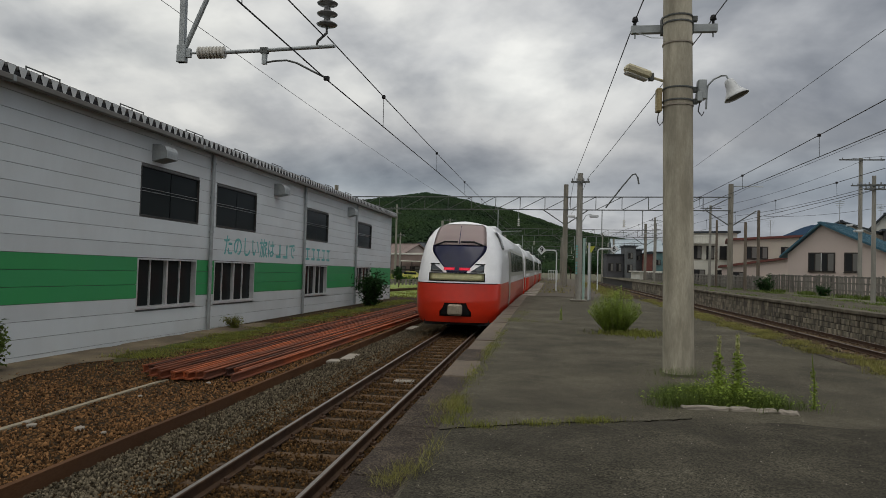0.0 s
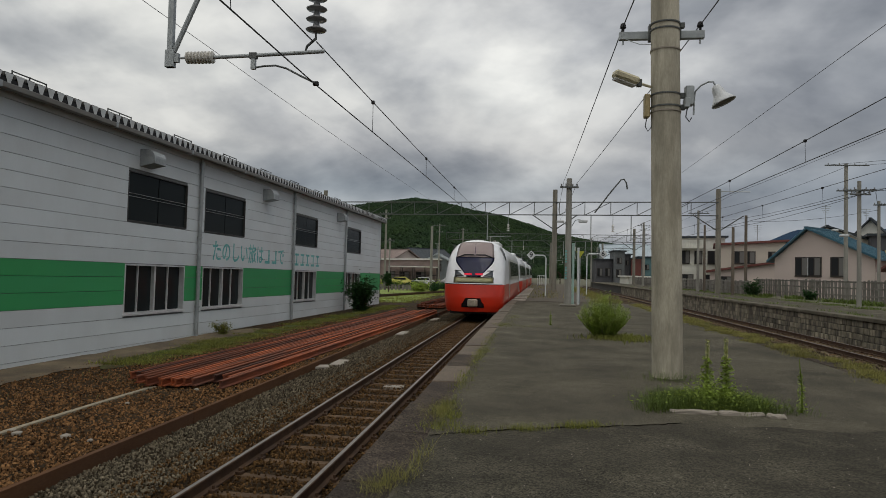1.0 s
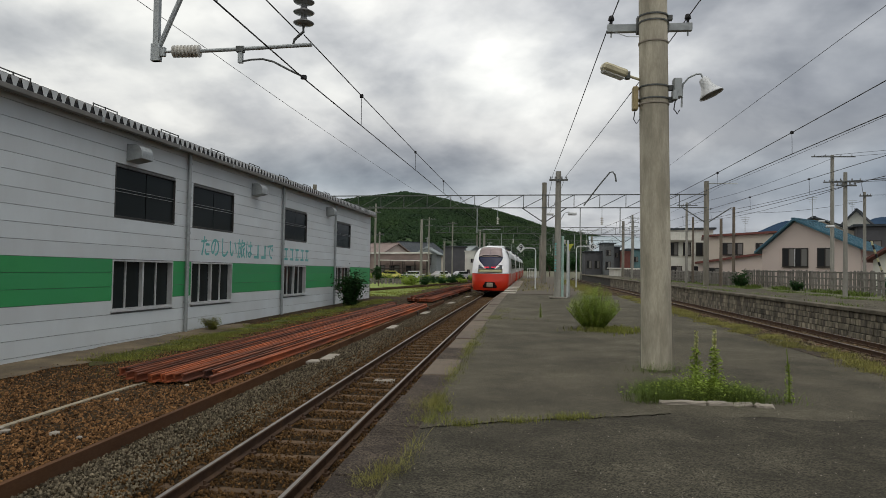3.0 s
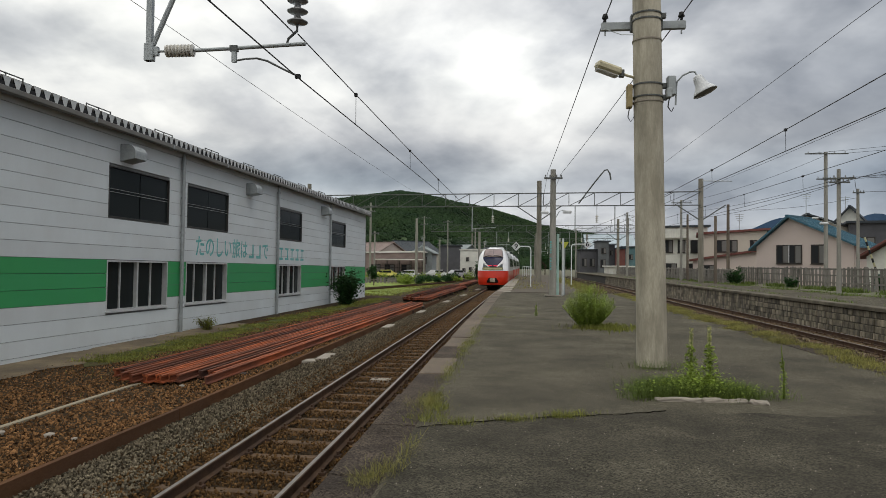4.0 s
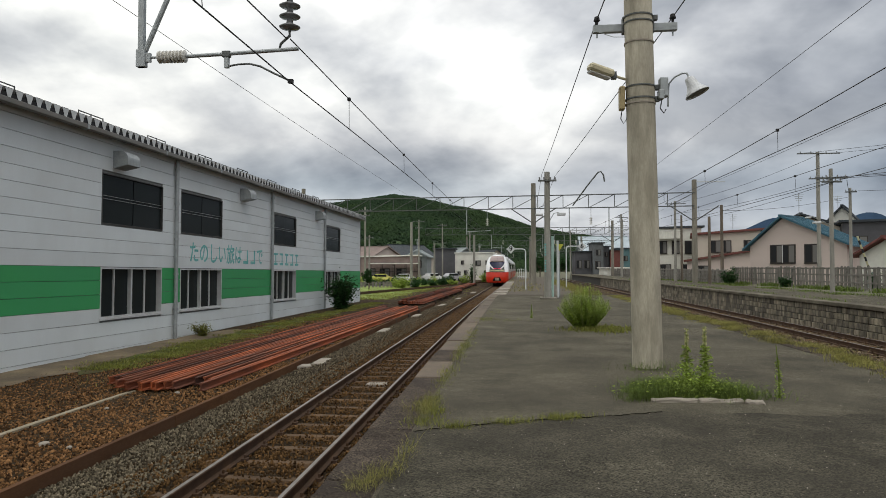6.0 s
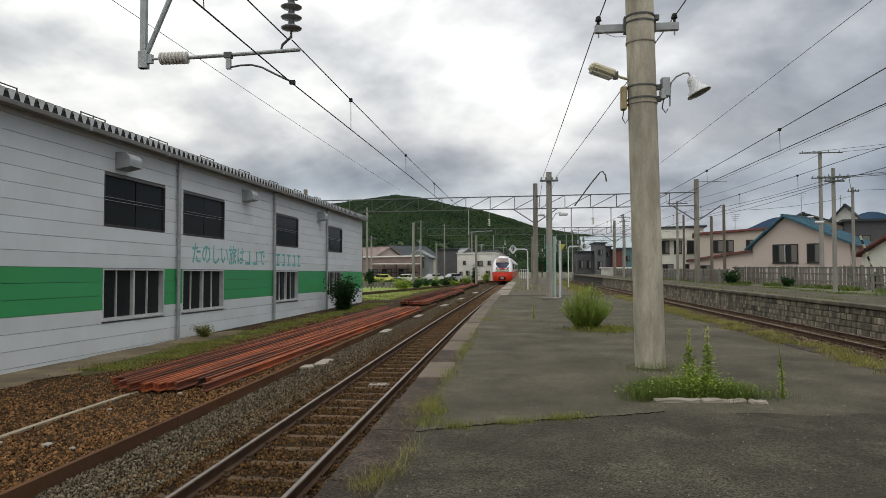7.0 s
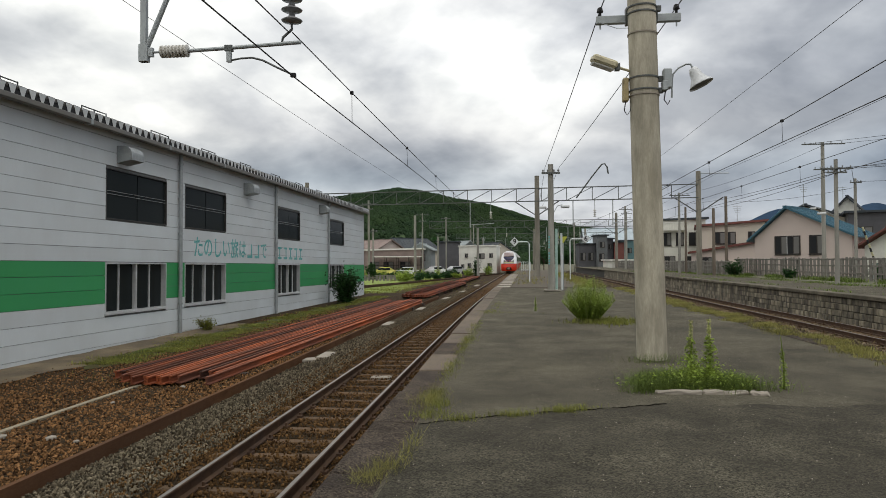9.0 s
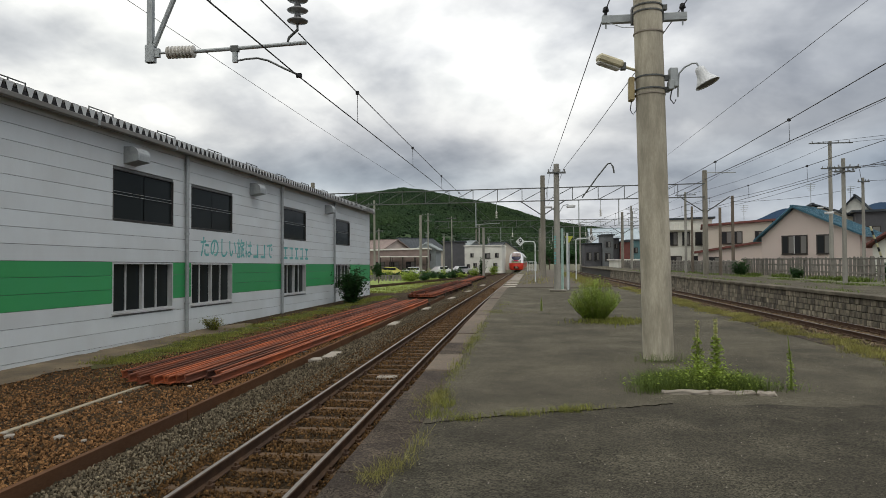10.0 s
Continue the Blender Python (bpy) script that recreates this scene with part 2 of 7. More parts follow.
M_FOREST_TREES = mat("forest_crowns", (0.015, 0.030, 0.014), 0.95, 0.5, 0.010, 0.3, 0.0, island=0.16, spec=0.1, stain=(0.028, 0.050, 0.016), stain_scale=0.016, stain_amount=0.7, edge=0.1)
M_MEADOW = mat("hill_meadow", (0.028, 0.054, 0.014), 0.95, 0.35, 0.03, 0.3, 0.0)
M_FAR = mat("hazed_far_mountain", (0.032, 0.055, 0.092), 1.0, 0.15, 0.004, 0.05, 0.0, spec=0.0)
M_TRAIN_RED = mat("train_vermilion", (0.62, 0.032, 0.010), 0.3, 0.06, 1, 40, 0.02, coat=0.4, stain=(0.36, 0.03, 0.015), stain_scale=1.4, stain_amount=0.3)
M_TRAIN_WHITE = mat("train_white", (0.84, 0.84, 0.85), 0.3, 0.04, 1, 40, 0.02, coat=0.4, stain=(0.5, 0.5, 0.5), stain_scale=0.8, stain_amount=0.4)
M_TRAIN_NAVY = mat("train_navy", (0.026, 0.030, 0.095), 0.18, 0.1, 1, 40, 0.0, coat=0.5)
# pale pink base colour paints in the reflection on the windscreen
M_TRAIN_GLASS = glass("windscreen_painted_reflection", (0.60, 0.50, 0.485), 0.08)
M_TRAIN_GOLD = mat("train_gold_strip", (0.80, 0.77, 0.44), 0.35, 0.12, 8, 60, 0.0, coat=0.3)
M_TRAIN_GREY = mat("train_grey_band", (0.33, 0.33, 0.28), 0.4, 0.08, 2, 40, 0.0)
# black of real parts, and of shade painted into openings and the shed room
M_BLACK = mat("black_part_and_shade", (0.012, 0.012, 0.013), 0.7, 0.2, 4, 40, 0.1)
M_COUPLER = mat("coupler_steel", (0.34, 0.29, 0.22), 0.6, 0.25, 6, 60, 0.2, metal=0.3)
M_TAIL = mat("tail_light", (0.5, 0.02, 0.03), 0.3, 0.02, 4, 40, 0.0, emit=((1.0, 0.04, 0.10), 0.6))
M_LAMP_CHROME = mat("lamp_reflector", (0.55, 0.57, 0.58), 0.25, 0.1, 6, 40, 0.0, metal=0.6)
M_LAMPGLASS = glass("headlamp_glass", (0.16, 0.18, 0.20), 0.1)


def let_through(m, share):
    """Thin leaf: part of the light passes through it."""
    nt = m.node_tree
    b = nt.nodes["Principled BSDF"]
    t, x = nt.nodes.new("ShaderNodeBsdfTranslucent"), nt.nodes.new("ShaderNodeMixShader")
    x.inputs[0].default_value = share
    nt.links.new(b.inputs["Base Color"].links[0].from_socket, t.inputs["Color"])
    nt.links.new(b.outputs[0], x.inputs[1])
    nt.links.new(t.outputs[0], x.inputs[2])
    nt.links.new(x.outputs[0], nt.nodes["Material Output"].inputs["Surface"])
    return m


for leafy in (M_LEAF, M_LEAF_DARK, M_GRASS, M_GRASS_DRY):
    let_through(leafy, 0.45)


# ---- mesh helpers ----
def link_mesh(name, bm, material, parent=None, smooth=False):
    me = bpy.data.meshes.new(name)
    bm.normal_update()
    if smooth:
        for f in bm.faces:
            f.smooth = len(f.verts) <= 4
    bm.to_mesh(me)
    bm.free()
    for m in (material if isinstance(material, (list, tuple)) else [material]):
        me.materials.append(m)
    ob = new(name, me)
    if parent is not None:
        ob.parent = parent
    return ob


def part(name, bm, material, parent, label="", smooth=False):
    ob = link_mesh(name, bm, material, parent, smooth)
    return tagged(ob, label)


def empty(name, m, label, category, group="", kind=""):
    ob = new(name)
    ob.matrix_world = m
    ob.empty_display_size = 0.2
    return tagged(ob, label, category, group, kind)


def box(x0, x1, y0, y1, z0, z1, bm=None, bevel=0.0):
    own = bm is None or bevel
    b = bmesh.new() if own else bm
    vs = [b.verts.new((x, y, z)) for z in (z0, z1) for y in (y0, y1) for x in (x0, x1)]
    for q in ((0, 2, 3, 1), (4, 5, 7, 6), (0, 1, 5, 4), (2, 6, 7, 3), (0, 4, 6, 2), (1, 3, 7, 5)):
        b.faces.new([vs[i] for i in q])
    if bevel:
        bmesh.ops.bevel(b, geom=b.edges[:], offset=bevel, segments=1, affect="EDGES")
        if bm is not None:
            add_mesh(bm, b)
            return bm
    return b


def add_mesh(bm, other):
    me = bpy.data.meshes.new("temp")
    other.to_mesh(me)
    other.free()
    bm.from_mesh(me)
    bpy.data.meshes.remove(me)


def tube(points, r, bm=None, n=8, cap=True, radii=None):
    """A tube along points, upright frame kept by a fixed reference."""
    bm = bm or bmesh.new()
    pts = [Vector(p) for p in points]
    rings = []
    for i, p in enumerate(pts):
        d = (pts[min(i + 1, len(pts) - 1)] - pts[max(i - 1, 0)]).normalized()
        ref = Vector((0, 0, 1)) if abs(d.z) < 0.9 else Vector((0, 1, 0))
        u = d.cross(ref).normalized()
        v = u.cross(d)
        rr = radii[i] if radii else r
        rings.append([bm.verts.new(p + (u * math.cos(a) + v * math.sin(a)) * rr) for a in [2 * math.pi * k / n for k in range(n)]])
    for a, c in zip(rings, rings[1:]):
        for k in range(n):
            bm.faces.new((a[k], a[(k + 1) % n], c[(k + 1) % n], c[k]))
    if cap:  # with corners of their own, so that the ends stay sharp
        bm.faces.new([bm.verts.new(v.co) for v in rings[0][::-1]])
        bm.faces.new([bm.verts.new(v.co) for v in rings[-1]])
    return bm


def sweep(profile, path, bm=None, closed=True):
    """Sweep an (x, z) profile along (x, y, z) path points that run along +Y."""
    bm = bm or bmesh.new()
    rows = [[bm.verts.new((px + a, py, pz + c)) for a, c in profile] for px, py, pz in path]
    n = len(profile)
    for a, c in zip(rows, rows[1:]):
        for k in range(n if closed else n - 1):
            bm.faces.new((a[k], c[k], c[(k + 1) % n], a[(k + 1) % n]))
    if closed:
        bm.faces.new(rows[0]); bm.faces.new(rows[-1][::-1])
    return bm


# ---- the plan: y runs along the line, z = 0 is the top of the island platform ----
RAIL_Z, GROUND_Z, TRACK_X, RTRACK_X = -0.80, -1.0, -2.81, 10.66
EDGE_L, EDGE_R = -1.27, 5.5


def bend(y):
    """How far the line has swung to the right of straight."""
    if y < 10:
        return 0.0
    if y < 40:
        return (y - 10) ** 2 / 3000
    return 0.30 + 0.0185 * (y - 40)


def slope(y):
    return 0.0 if y < 10 else min(0.0185, (y - 10) / 1500)


def steps(a, b, d):
    n = max(1, round((b - a) / d))
    return [a + (b - a) * i / n for i in range(n + 1)]


# ---- ground ----
def ground_z(x):
    """Height of the yard: it stands a little over the ballast behind an edging board."""
    if x > -5.14:
        return GROUND_Z
    if x > -7.5:
        return -0.86 - 0.02 * (-5.17 - x)
    if x > -10:
        return -0.907 - 0.04 * (-7.5 - x)
    return -1.0


def build_ground():
    bm = bmesh.new()
    ys = [-60, -20] + steps(0, 100, 2) + [130, 180, 300, 600, 1500, 4500]
    xs = [-4000, -900, -300, -120, -60, -35] + steps(-24, -12, 3) + [-11.3, -10.6, -10, -9, -8.2, -7.5, -6.6, -5.8, -5.17, -5.13] + steps(-4.5, 24, 3) + [35, 60, 120, 300, 900, 4000]
    grid = []
    for y in ys:
        row = []
        for x in xs:
            wob = 0.03 * noise.noise(Vector((x * 0.8, y * 0.5, 2.0))) if -10 < x < -5.5 and 0 < y < 100 else 0
            row.append(bm.verts.new((x, y, ground_z(x) + wob)))
        grid.append(row)
    for a, c in zip(grid, grid[1:]):
        for k in range(len(xs) - 1):
            bm.faces.new((a[k], a[k + 1], c[k + 1], c[k]))
    for f in bm.faces:
        p = f.calc_center_median()
        f.material_index = 0 if (-15 < p.x < 14 and p.y < 130) else 1
    g = link_mesh("ground", bm, [M_SOIL, M_FIELD])
    tagged(g, "brown stony trackside soil with weeds, grassy farther off", "ground", kind="structure")


build_ground()


# ---- island platform ----
def build_platform():
    bm = bmesh.new()
    ys = steps(-8, 36, 2)
    sweep_rows = []
    for y in ys:
        b = bend(y)
        sweep_rows.append([bm.verts.new((x + b, y, z)) for x, z in ((EDGE_L + 0.10, GROUND_Z), (EDGE_L + 0.10, -0.12), (EDGE_L + 0.40, -0.12), (EDGE_L + 0.40, 0.0), (EDGE_R - 0.5, 0.0), (EDGE_R - 0.5, -0.1), (EDGE_R - 0.06, -0.1), (EDGE_R - 0.06, GROUND_Z))])
    for a, c in zip(sweep_rows, sweep_rows[1:]):
        for k in range(7):
            bm.faces.new((a[k], a[k + 1], c[k + 1], c[k]))
    bm.faces.new(sweep_rows[-1]); bm.faces.new(sweep_rows[0][::-1])
    p = link_mesh("platform", bm, M_ASPHALT)
    tagged(p, "worn dark asphalt island platform with cracks and weeds", "platform", kind="structure")
    return p


platform = build_platform()


# ---- track, with rails, sleepers and ballast ----
RAIL_PROFILE = [(-0.06, -0.15), (0.06, -0.15), (0.06, -0.135), (0.012, -0.12), (0.012, -0.045), (0.033, -0.03), (0.033, -0.006), (0.025, -0.002), (-0.025, -0.002), (-0.033, -0.006), (-0.033, -0.03), (-0.012, -0.045), (-0.012, -0.12), (-0.06, -0.135)]
HEAD_PROFILE = [(-0.024, -0.004), (0.024, -0.004), (0.02, 0.0), (-0.02, 0.0)]


def build_track(cx, follow, y0, y1, name_label, shiny=True):
    root = empty("railway_track", pose(0, 0, 0), name_label, "railway track", kind="structure")
    for s in (-0.566, 0.566):
        path = [(cx + s + (bend(y) if follow else 0), y, RAIL_Z) for y in steps(y0, y1, 4)]
        rail = part("rail", sweep(RAIL_PROFILE, path), M_RAIL, root, "rust-brown steel rail with a polished head")
        if shiny:
            part("rail_head", sweep(HEAD_PROFILE, path), M_RAILTOP, rail)
    return root


track_left = build_track(TRACK_X, True, -6, 190, "narrow-gauge running track with rusty rails and stained sleepers")
track_middle = build_track(7.0, False, 0, 150, "running track hidden behind the island platform")
track_right = build_track(RTRACK_X, False, 0, 150, "parallel running track beside the stone platform wall")


def sleeper_mesh():
    bm = box(-1.0, 1.0, -0.105, 0.105, -0.16, 0.0, bevel=0.04)
    me = bpy.data.meshes.new("sleeper")
    bm.to_mesh(me); bm.free()
    me.materials.append(M_SLEEPER)
    return me


def clip_mesh():
    bm = bmesh.new()
    for s in (-0.566, 0.566):
        for d in (-0.09, 0.09):
            box(s + d - 0.035, s + d + 0.035, -0.05, 0.05, 0.0, 0.035, bm)
            tube([(s + d, 0, 0.03), (s + d, 0, 0.075)], 0.018, bm, 6)
    me = bpy.data.meshes.new("clip")
    bm.to_mesh(me); bm.free()
    me.materials.append(M_RAIL)
    return me


def lay_sleepers():
    me, cm = sleeper_mesh(), clip_mesh()
    rnd = random.Random(4)
    for root, cx, follow, y0, y1 in ((track_left, TRACK_X, True, 1 - 0.656 * 11, 120), (track_right, RTRACK_X, False, 1, 90)):
        n = int((y1 - y0) / 0.656)
        for i in range(n):
            y = y0 + i * 0.656
            s = new("sleeper", me)
            s.parent = root
            s.matrix_local = pose(cx + (bend(y) if follow else 0), y, RAIL_Z - 0.158, rnd.uniform(-1.5, 1.5), rnd.uniform(-0.5, 0.5), rnd.uniform(-1.2, 1.2))
            if y < 45:
                c = new("fastening", cm)
                c.parent = s


# ---- the long siding-clad shed by the line ----
SHED = pose(-12.05, 0, EYE[2], -0.526, 0, -1.335)
S_END, S_BASE, S_EAVE = 48.6, -2.75, 4.075
WINDOWS = [(18.25, 21.52), (22.73, 25.98), (31.58, 34.74), (40.1, 43.24)]
UP, LOW = (1.44, 2.91), (-1.28, 0.19)
PIPES = (22.28, 31.16, 39.64)
HOODS = (18.75, 27.65, 38.0)


M_APRON = mat("sandy_apron", (0.165, 0.125, 0.075), 0.95, 0.3, 1.5, 40, 0.5, stain=(0.08, 0.06, 0.04), stain_scale=0.8, stain_amount=0.8)


def panel_rows():
    z = -2.58
    rows = []
    while z < S_EAVE - 0.02:
        rows.append((z, min(z + 0.40, S_EAVE)))
        z += 0.398
    return rows


def build_shed():
    root = empty("warehouse", SHED, "long two-storey railway shed in white metal siding with a green band", "building")
    # core behind the siding, with openings
    y_edges = sorted({2.0, S_END} | {v for w in WINDOWS for v in w})
    z_edges = [S_BASE, LOW[0], LOW[1], UP[0], UP[1], S_EAVE]
    for ya, yb in zip(y_edges, y_edges[1:]):
        for za, zb in zip(z_edges, z_edges[1:]):
            if any(abs(ya - w[0]) < 1e-6 for w in WINDOWS) and (za in (LOW[0], UP[0])):
                continue
            part("wall_backing", box(-0.25, -0.012, ya, yb, za, zb), M_SHADOWGAP, root)
    bm = box(-14.0, -0.25, S_END - 0.2, S_END - 0.002, S_BASE, S_EAVE)
    part("end_wall", bm, M_WALL, root)
    part("end_wall", box(-14.0, -0.25, 2.0, 2.2, S_BASE, S_EAVE), M_WALL, root)
    part("back_wall", box(-14.2, -14.0, 2.0, S_END, S_BASE, S_EAVE), M_WALL, root)
    part("plinth", box(-0.2, 0.03, 2.0, S_END, S_BASE, -2.42), M_CONCRETE, root, "bare concrete plinth")
    # siding boards, cut by the windows
    for za, zb in panel_rows():
        spans, y = [], 2.0
        for wa, wb in WINDOWS:
            if any(zb > lo + 0.08 and za < hi - 0.08 for lo, hi in (UP, LOW)):
                spans.append((y, wa)); y = wb
        spans.append((y, S_END))
        zc = (za + zb) / 2
        m = M_GREEN if -0.96 < zc < 0.2 else M_WALL
        for ya, yb in spans:
            part("siding_board", box(-0.012, 0.022, ya, yb, za + 0.007, zb - 0.007), m, root)
    # corner trim
    part("corner_trim", box(-0.06, 0.03, S_END, S_END + 0.06, S_BASE, S_EAVE), M_DARKSTEEL, root)
    # windows
    for i, (wa, wb) in enumerate(WINDOWS):
        for (za, zb), low in ((UP, False), (LOW, True)):
            win = part("window", shed_window_frame(wa, wb, za, zb, low), M_FRAME if low else M_TRIM_DARK, root, "aluminium sliding window" if low else "dark upper window with guard wires")
            n = 4 if low else 2
            for j in range(n):
                a, b = wa + (wb - wa) * j / n, wa + (wb - wa) * (j + 1) / n
                deep = (0.13 if low else 0.03) + (0.02 if low else 0.01) * (j % 2)
                part("pane", box(-deep, 0.008 - deep, a + 0.03, b - 0.03, za + 0.04, zb - 0.04), M_GLASS, win)
            if not low:
                for zg in (za + 0.50 * (zb - za), za + 0.56 * (zb - za)):
                    part("guard_wire", tube([(0.0, wa + 0.05, zg), (0.0, wb - 0.05, zg)], 0.008, n=5), M_GALV, win)
            else:
                part("sill", box(-0.1, 0.07, wa - 0.04, wb + 0.04, za - 0.05, za), M_FRAME, win)
    # room behind the panes: black boxes stand in for its lack of light
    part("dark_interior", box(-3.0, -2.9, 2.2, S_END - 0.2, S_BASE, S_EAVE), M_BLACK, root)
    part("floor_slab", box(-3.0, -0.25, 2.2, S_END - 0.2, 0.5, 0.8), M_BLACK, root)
    for py in PIPES:
        bm = tube([(0.12, py, S_EAVE), (0.12, py, -2.2), (0.17, py + 0.02, -2.27), (0.25, py + 0.05, -2.28)], 0.065, n=10)
        pipe = part("downpipe", bm, M_GALV, root, "grey downpipe")
        for z in (3.6, 2.4, 1.2, 0.0, -1.2):
            part("pipe_clip", tube([(0.12, py, z - 0.03), (0.12, py, z + 0.03)], 0.085, n=10), M_GALV, pipe)
    for hy in HOODS:
        bm = bmesh.new()
        prof = [(0.0, 3.62)] + [(0.24 + 0.26 * math.sin(a), 3.36 + 0.26 * math.cos(a)) for a in [0.1, 0.5, 0.9, 1.3, 1.57]] + [(0.5, 3.20), (0.0, 3.10)]
        a = [bm.verts.new((x, hy, z)) for x, z in prof]
        b = [bm.verts.new((x, hy + 0.62, z)) for x, z in prof]
        bm.faces.new(a); bm.faces.new(b[::-1])
        for q in range(len(prof)):
            bm.faces.new((a[q], b[q], b[(q + 1) % len(prof)], a[(q + 1) % len(prof)]))
        part("vent_hood", bm, M_GALV, root, "galvanised wall vent hood")
    # gutter and folded-plate roof
    part("gutter", box(0.20, 0.42, 2.0, S_END + 0.2, 3.89, 4.015, bevel=0.012), M_GUTTER, root, "box gutter under the roof edge")
    part("soffit", box(-0.25, 0.24, 2.0, S_END + 0.15, S_EAVE, S_EAVE + 0.025), M_GUTTER, root, "grey boarded eave soffit")
    part("fascia", box(0.18, 0.24, 2.0, S_END + 0.15, 3.955, S_EAVE), M_GUTTER, root)
    y = 9.0
    while y < S_END:
        part("gutter_joint", box(0.192, 0.428, y, y + 0.09, 3.882, 4.021), M_GALV, root)
        y += 4.0
    bm = bmesh.new()
    pitch, h, top = 0.318, 0.245, 4.0
    y = 2.0
    rows = []
    while y < S_END + 0.2:
        rows += [(y, 0.13), (y + 0.03, 0.13), (y + 0.05, h), (y + 0.29, h)]
        y += pitch
    for x0, x1, z0, z1 in ((-7.0, 0.38, 0.45, 0.0), (-14.4, -7.0, 0.0, 0.45)):
        a = [bm.verts.new((x0, p, top + q + z0)) for p, q in rows]
        b = [bm.verts.new((x1, p, top + q + z1)) for p, q in rows]
        for i in range(len(rows) - 1):
            bm.faces.new((a[i], b[i], b[i + 1], a[i + 1]))
    part("roof", bm, M_ROOF, root, "grey folded-plate metal roof")
    ends = bmesh.new()
    for i in range(0, len(rows) - 4, 4):
        p = rows[i + 2][0]
        f = [ends.verts.new((0.385, p + a, top + q)) for a, q in ((0.08, 0.02), (0.17, 0.02), (0.25, h - 0.01), (-0.01, h - 0.01))]
        ends.faces.new(f)
    # black strip paints in the shade of the openings under the folds
    part("eave_filler", box(0.24, 0.375, 2.0, S_END + 0.15, top + 0.02, top + 0.125), M_BLACK, root)
    tagged(part("end_closure", ends, M_CLOSURE, root, "light metal end closures of the roof folds"), kind="stuff")
    # snow guards on the roof edge
    y = 10.25
    while y < S_END - 1:
        bm = bmesh.new()
        for z in (0.29, 0.37):
            tube([(0.19, y, top + z), (0.19, y + 1.05, top + z)], 0.018, bm, 5)
        for q in (0.0, 0.52, 1.05):
            tube([(0.19, y + q, top + 0.1), (0.19, y + q, top + 0.39)], 0.018, bm, 5)
        part("snow_guard", bm, M_DARKSTEEL, root, "dark steel snow guard")
        y += 3.34
    return root


def shed_window_frame(wa, wb, za, zb, low):
    bm = bmesh.new()
    t = 0.045 if low else 0.03
    x0, x1 = (-0.16 if low else -0.06), 0.035
    box(x0, x1, wa, wa + t, za, zb, bm); box(x0, x1, wb - t, wb, za, zb, bm)
    box(x0, x1, wa + t, wb - t, zb - t, zb, bm); box(x0, x1, wa + t, wb - t, za, za + t, bm)
    if low:
        for j in (1, 2, 3):
            y = wa + (wb - wa) * j / 4
            w = 0.04 if j == 2 else 0.022
            box(-0.15, -0.03 if j == 2 else -0.08, y - w, y + w, za + t, zb - t, bm)
    return bm


shed = build_shed()


# ---- the train: cars of their own, each keyed along the line ----
def t_half(z):
    """Half width of the body at height z over the rail."""
    pts = [(0.22, 1.33), (0.5, 1.41), (0.95, 1.45), (1.6, 1.45), (2.3, 1.43), (2.8, 1.37), (3.1, 1.28), (3.3, 1.17), (3.45, 1.03), (3.55, 0.88), (3.63, 0.66), (3.69, 0.36), (3.72, 0.0)]
    for (a, p), (b, q) in zip(pts, pts[1:]):
        if z <= b:
            return p + (q - p) * max(0, (z - a)) / (b - a)
    return 0.0


def t_nose(z):
    """How far the nose lies back at height z."""
    pts = [(0.22, 0.10), (0.5, 0.03), (0.9, 0.0), (1.5, 0.06), (1.75, 0.12), (2.1, 0.28), (2.6, 0.52), (3.1, 0.84), (3.4, 1.08), (3.55, 1.26), (3.65, 1.5), (3.72, 2.2)]
    for (a, p), (b, q) in zip(pts, pts[1:]):
        if z <= b:
            return p + (q - p) * max(0, (z - a)) / (b - a)
    return 2.2


def t_front(x, z, out=0.0):
    w = max(t_half(z), 1e-3)
    k = min(abs(x) / w, 1.0)
    d = 0.95 + 0.35 * max(0, z - 1.6)
    return t_nose(z) + d * (1 - (1 - k ** 2.6) ** (1 / 2.6)) - out


CAR_LEN = 20.3


def shell(z_list, back, nose=True):
    bm = bmesh.new()
    rows = []
    us = [math.sin(math.pi / 2 * (i / 12)) for i in range(-12, 13)]
    for z in z_list:
        w = t_half(z)
        y_side = t_front(w, z) if nose else 0.0
        row = [bm.verts.new((-w, back, z)), bm.verts.new((-w, (back + y_side) / 2, z))]
        for u in us:
            row.append(bm.verts.new((w * u, t_front(w * u, z) if nose else 0.0, z)))
        row += [bm.verts.new((w, (back + y_side) / 2, z)), bm.verts.new((w, back, z))]
        rows.append(row)
    for a, b in zip(rows, rows[1:]):
        for k in range(len(a) - 1):
            bm.faces.new((a[k], a[k + 1], b[k + 1], b[k]))
        bm.faces.new((a[-1], a[0], b[0], b[-1]))
    bmesh.ops.remove_doubles(bm, verts=bm.verts[:], dist=1e-4)
    return bm


def zs(a, b, d):
    return steps(a, b, d)


def patch(outline, out, cols=14, rows=14):
    """A panel that lies on the nose: outline(v) gives the left and right x at v, with its height."""
    bm = bmesh.new()
    g = []
    for i in range(rows + 1):
        x0, x1, z = outline(i / rows)
        r = []
        for k in range(cols + 1):
            x = x0 + (x1 - x0) * k / cols
            r.append(bm.verts.new((x, t_front(x, z, out), z + out * 0.5)))
        g.append(r)
    for a, b in zip(g, g[1:]):
        for k in range(cols):
            bm.faces.new((a[k], a[k + 1], b[k + 1], b[k]))
    bmesh.ops.solidify(bm, geom=bm.faces[:], thickness=0.012)
    return bm


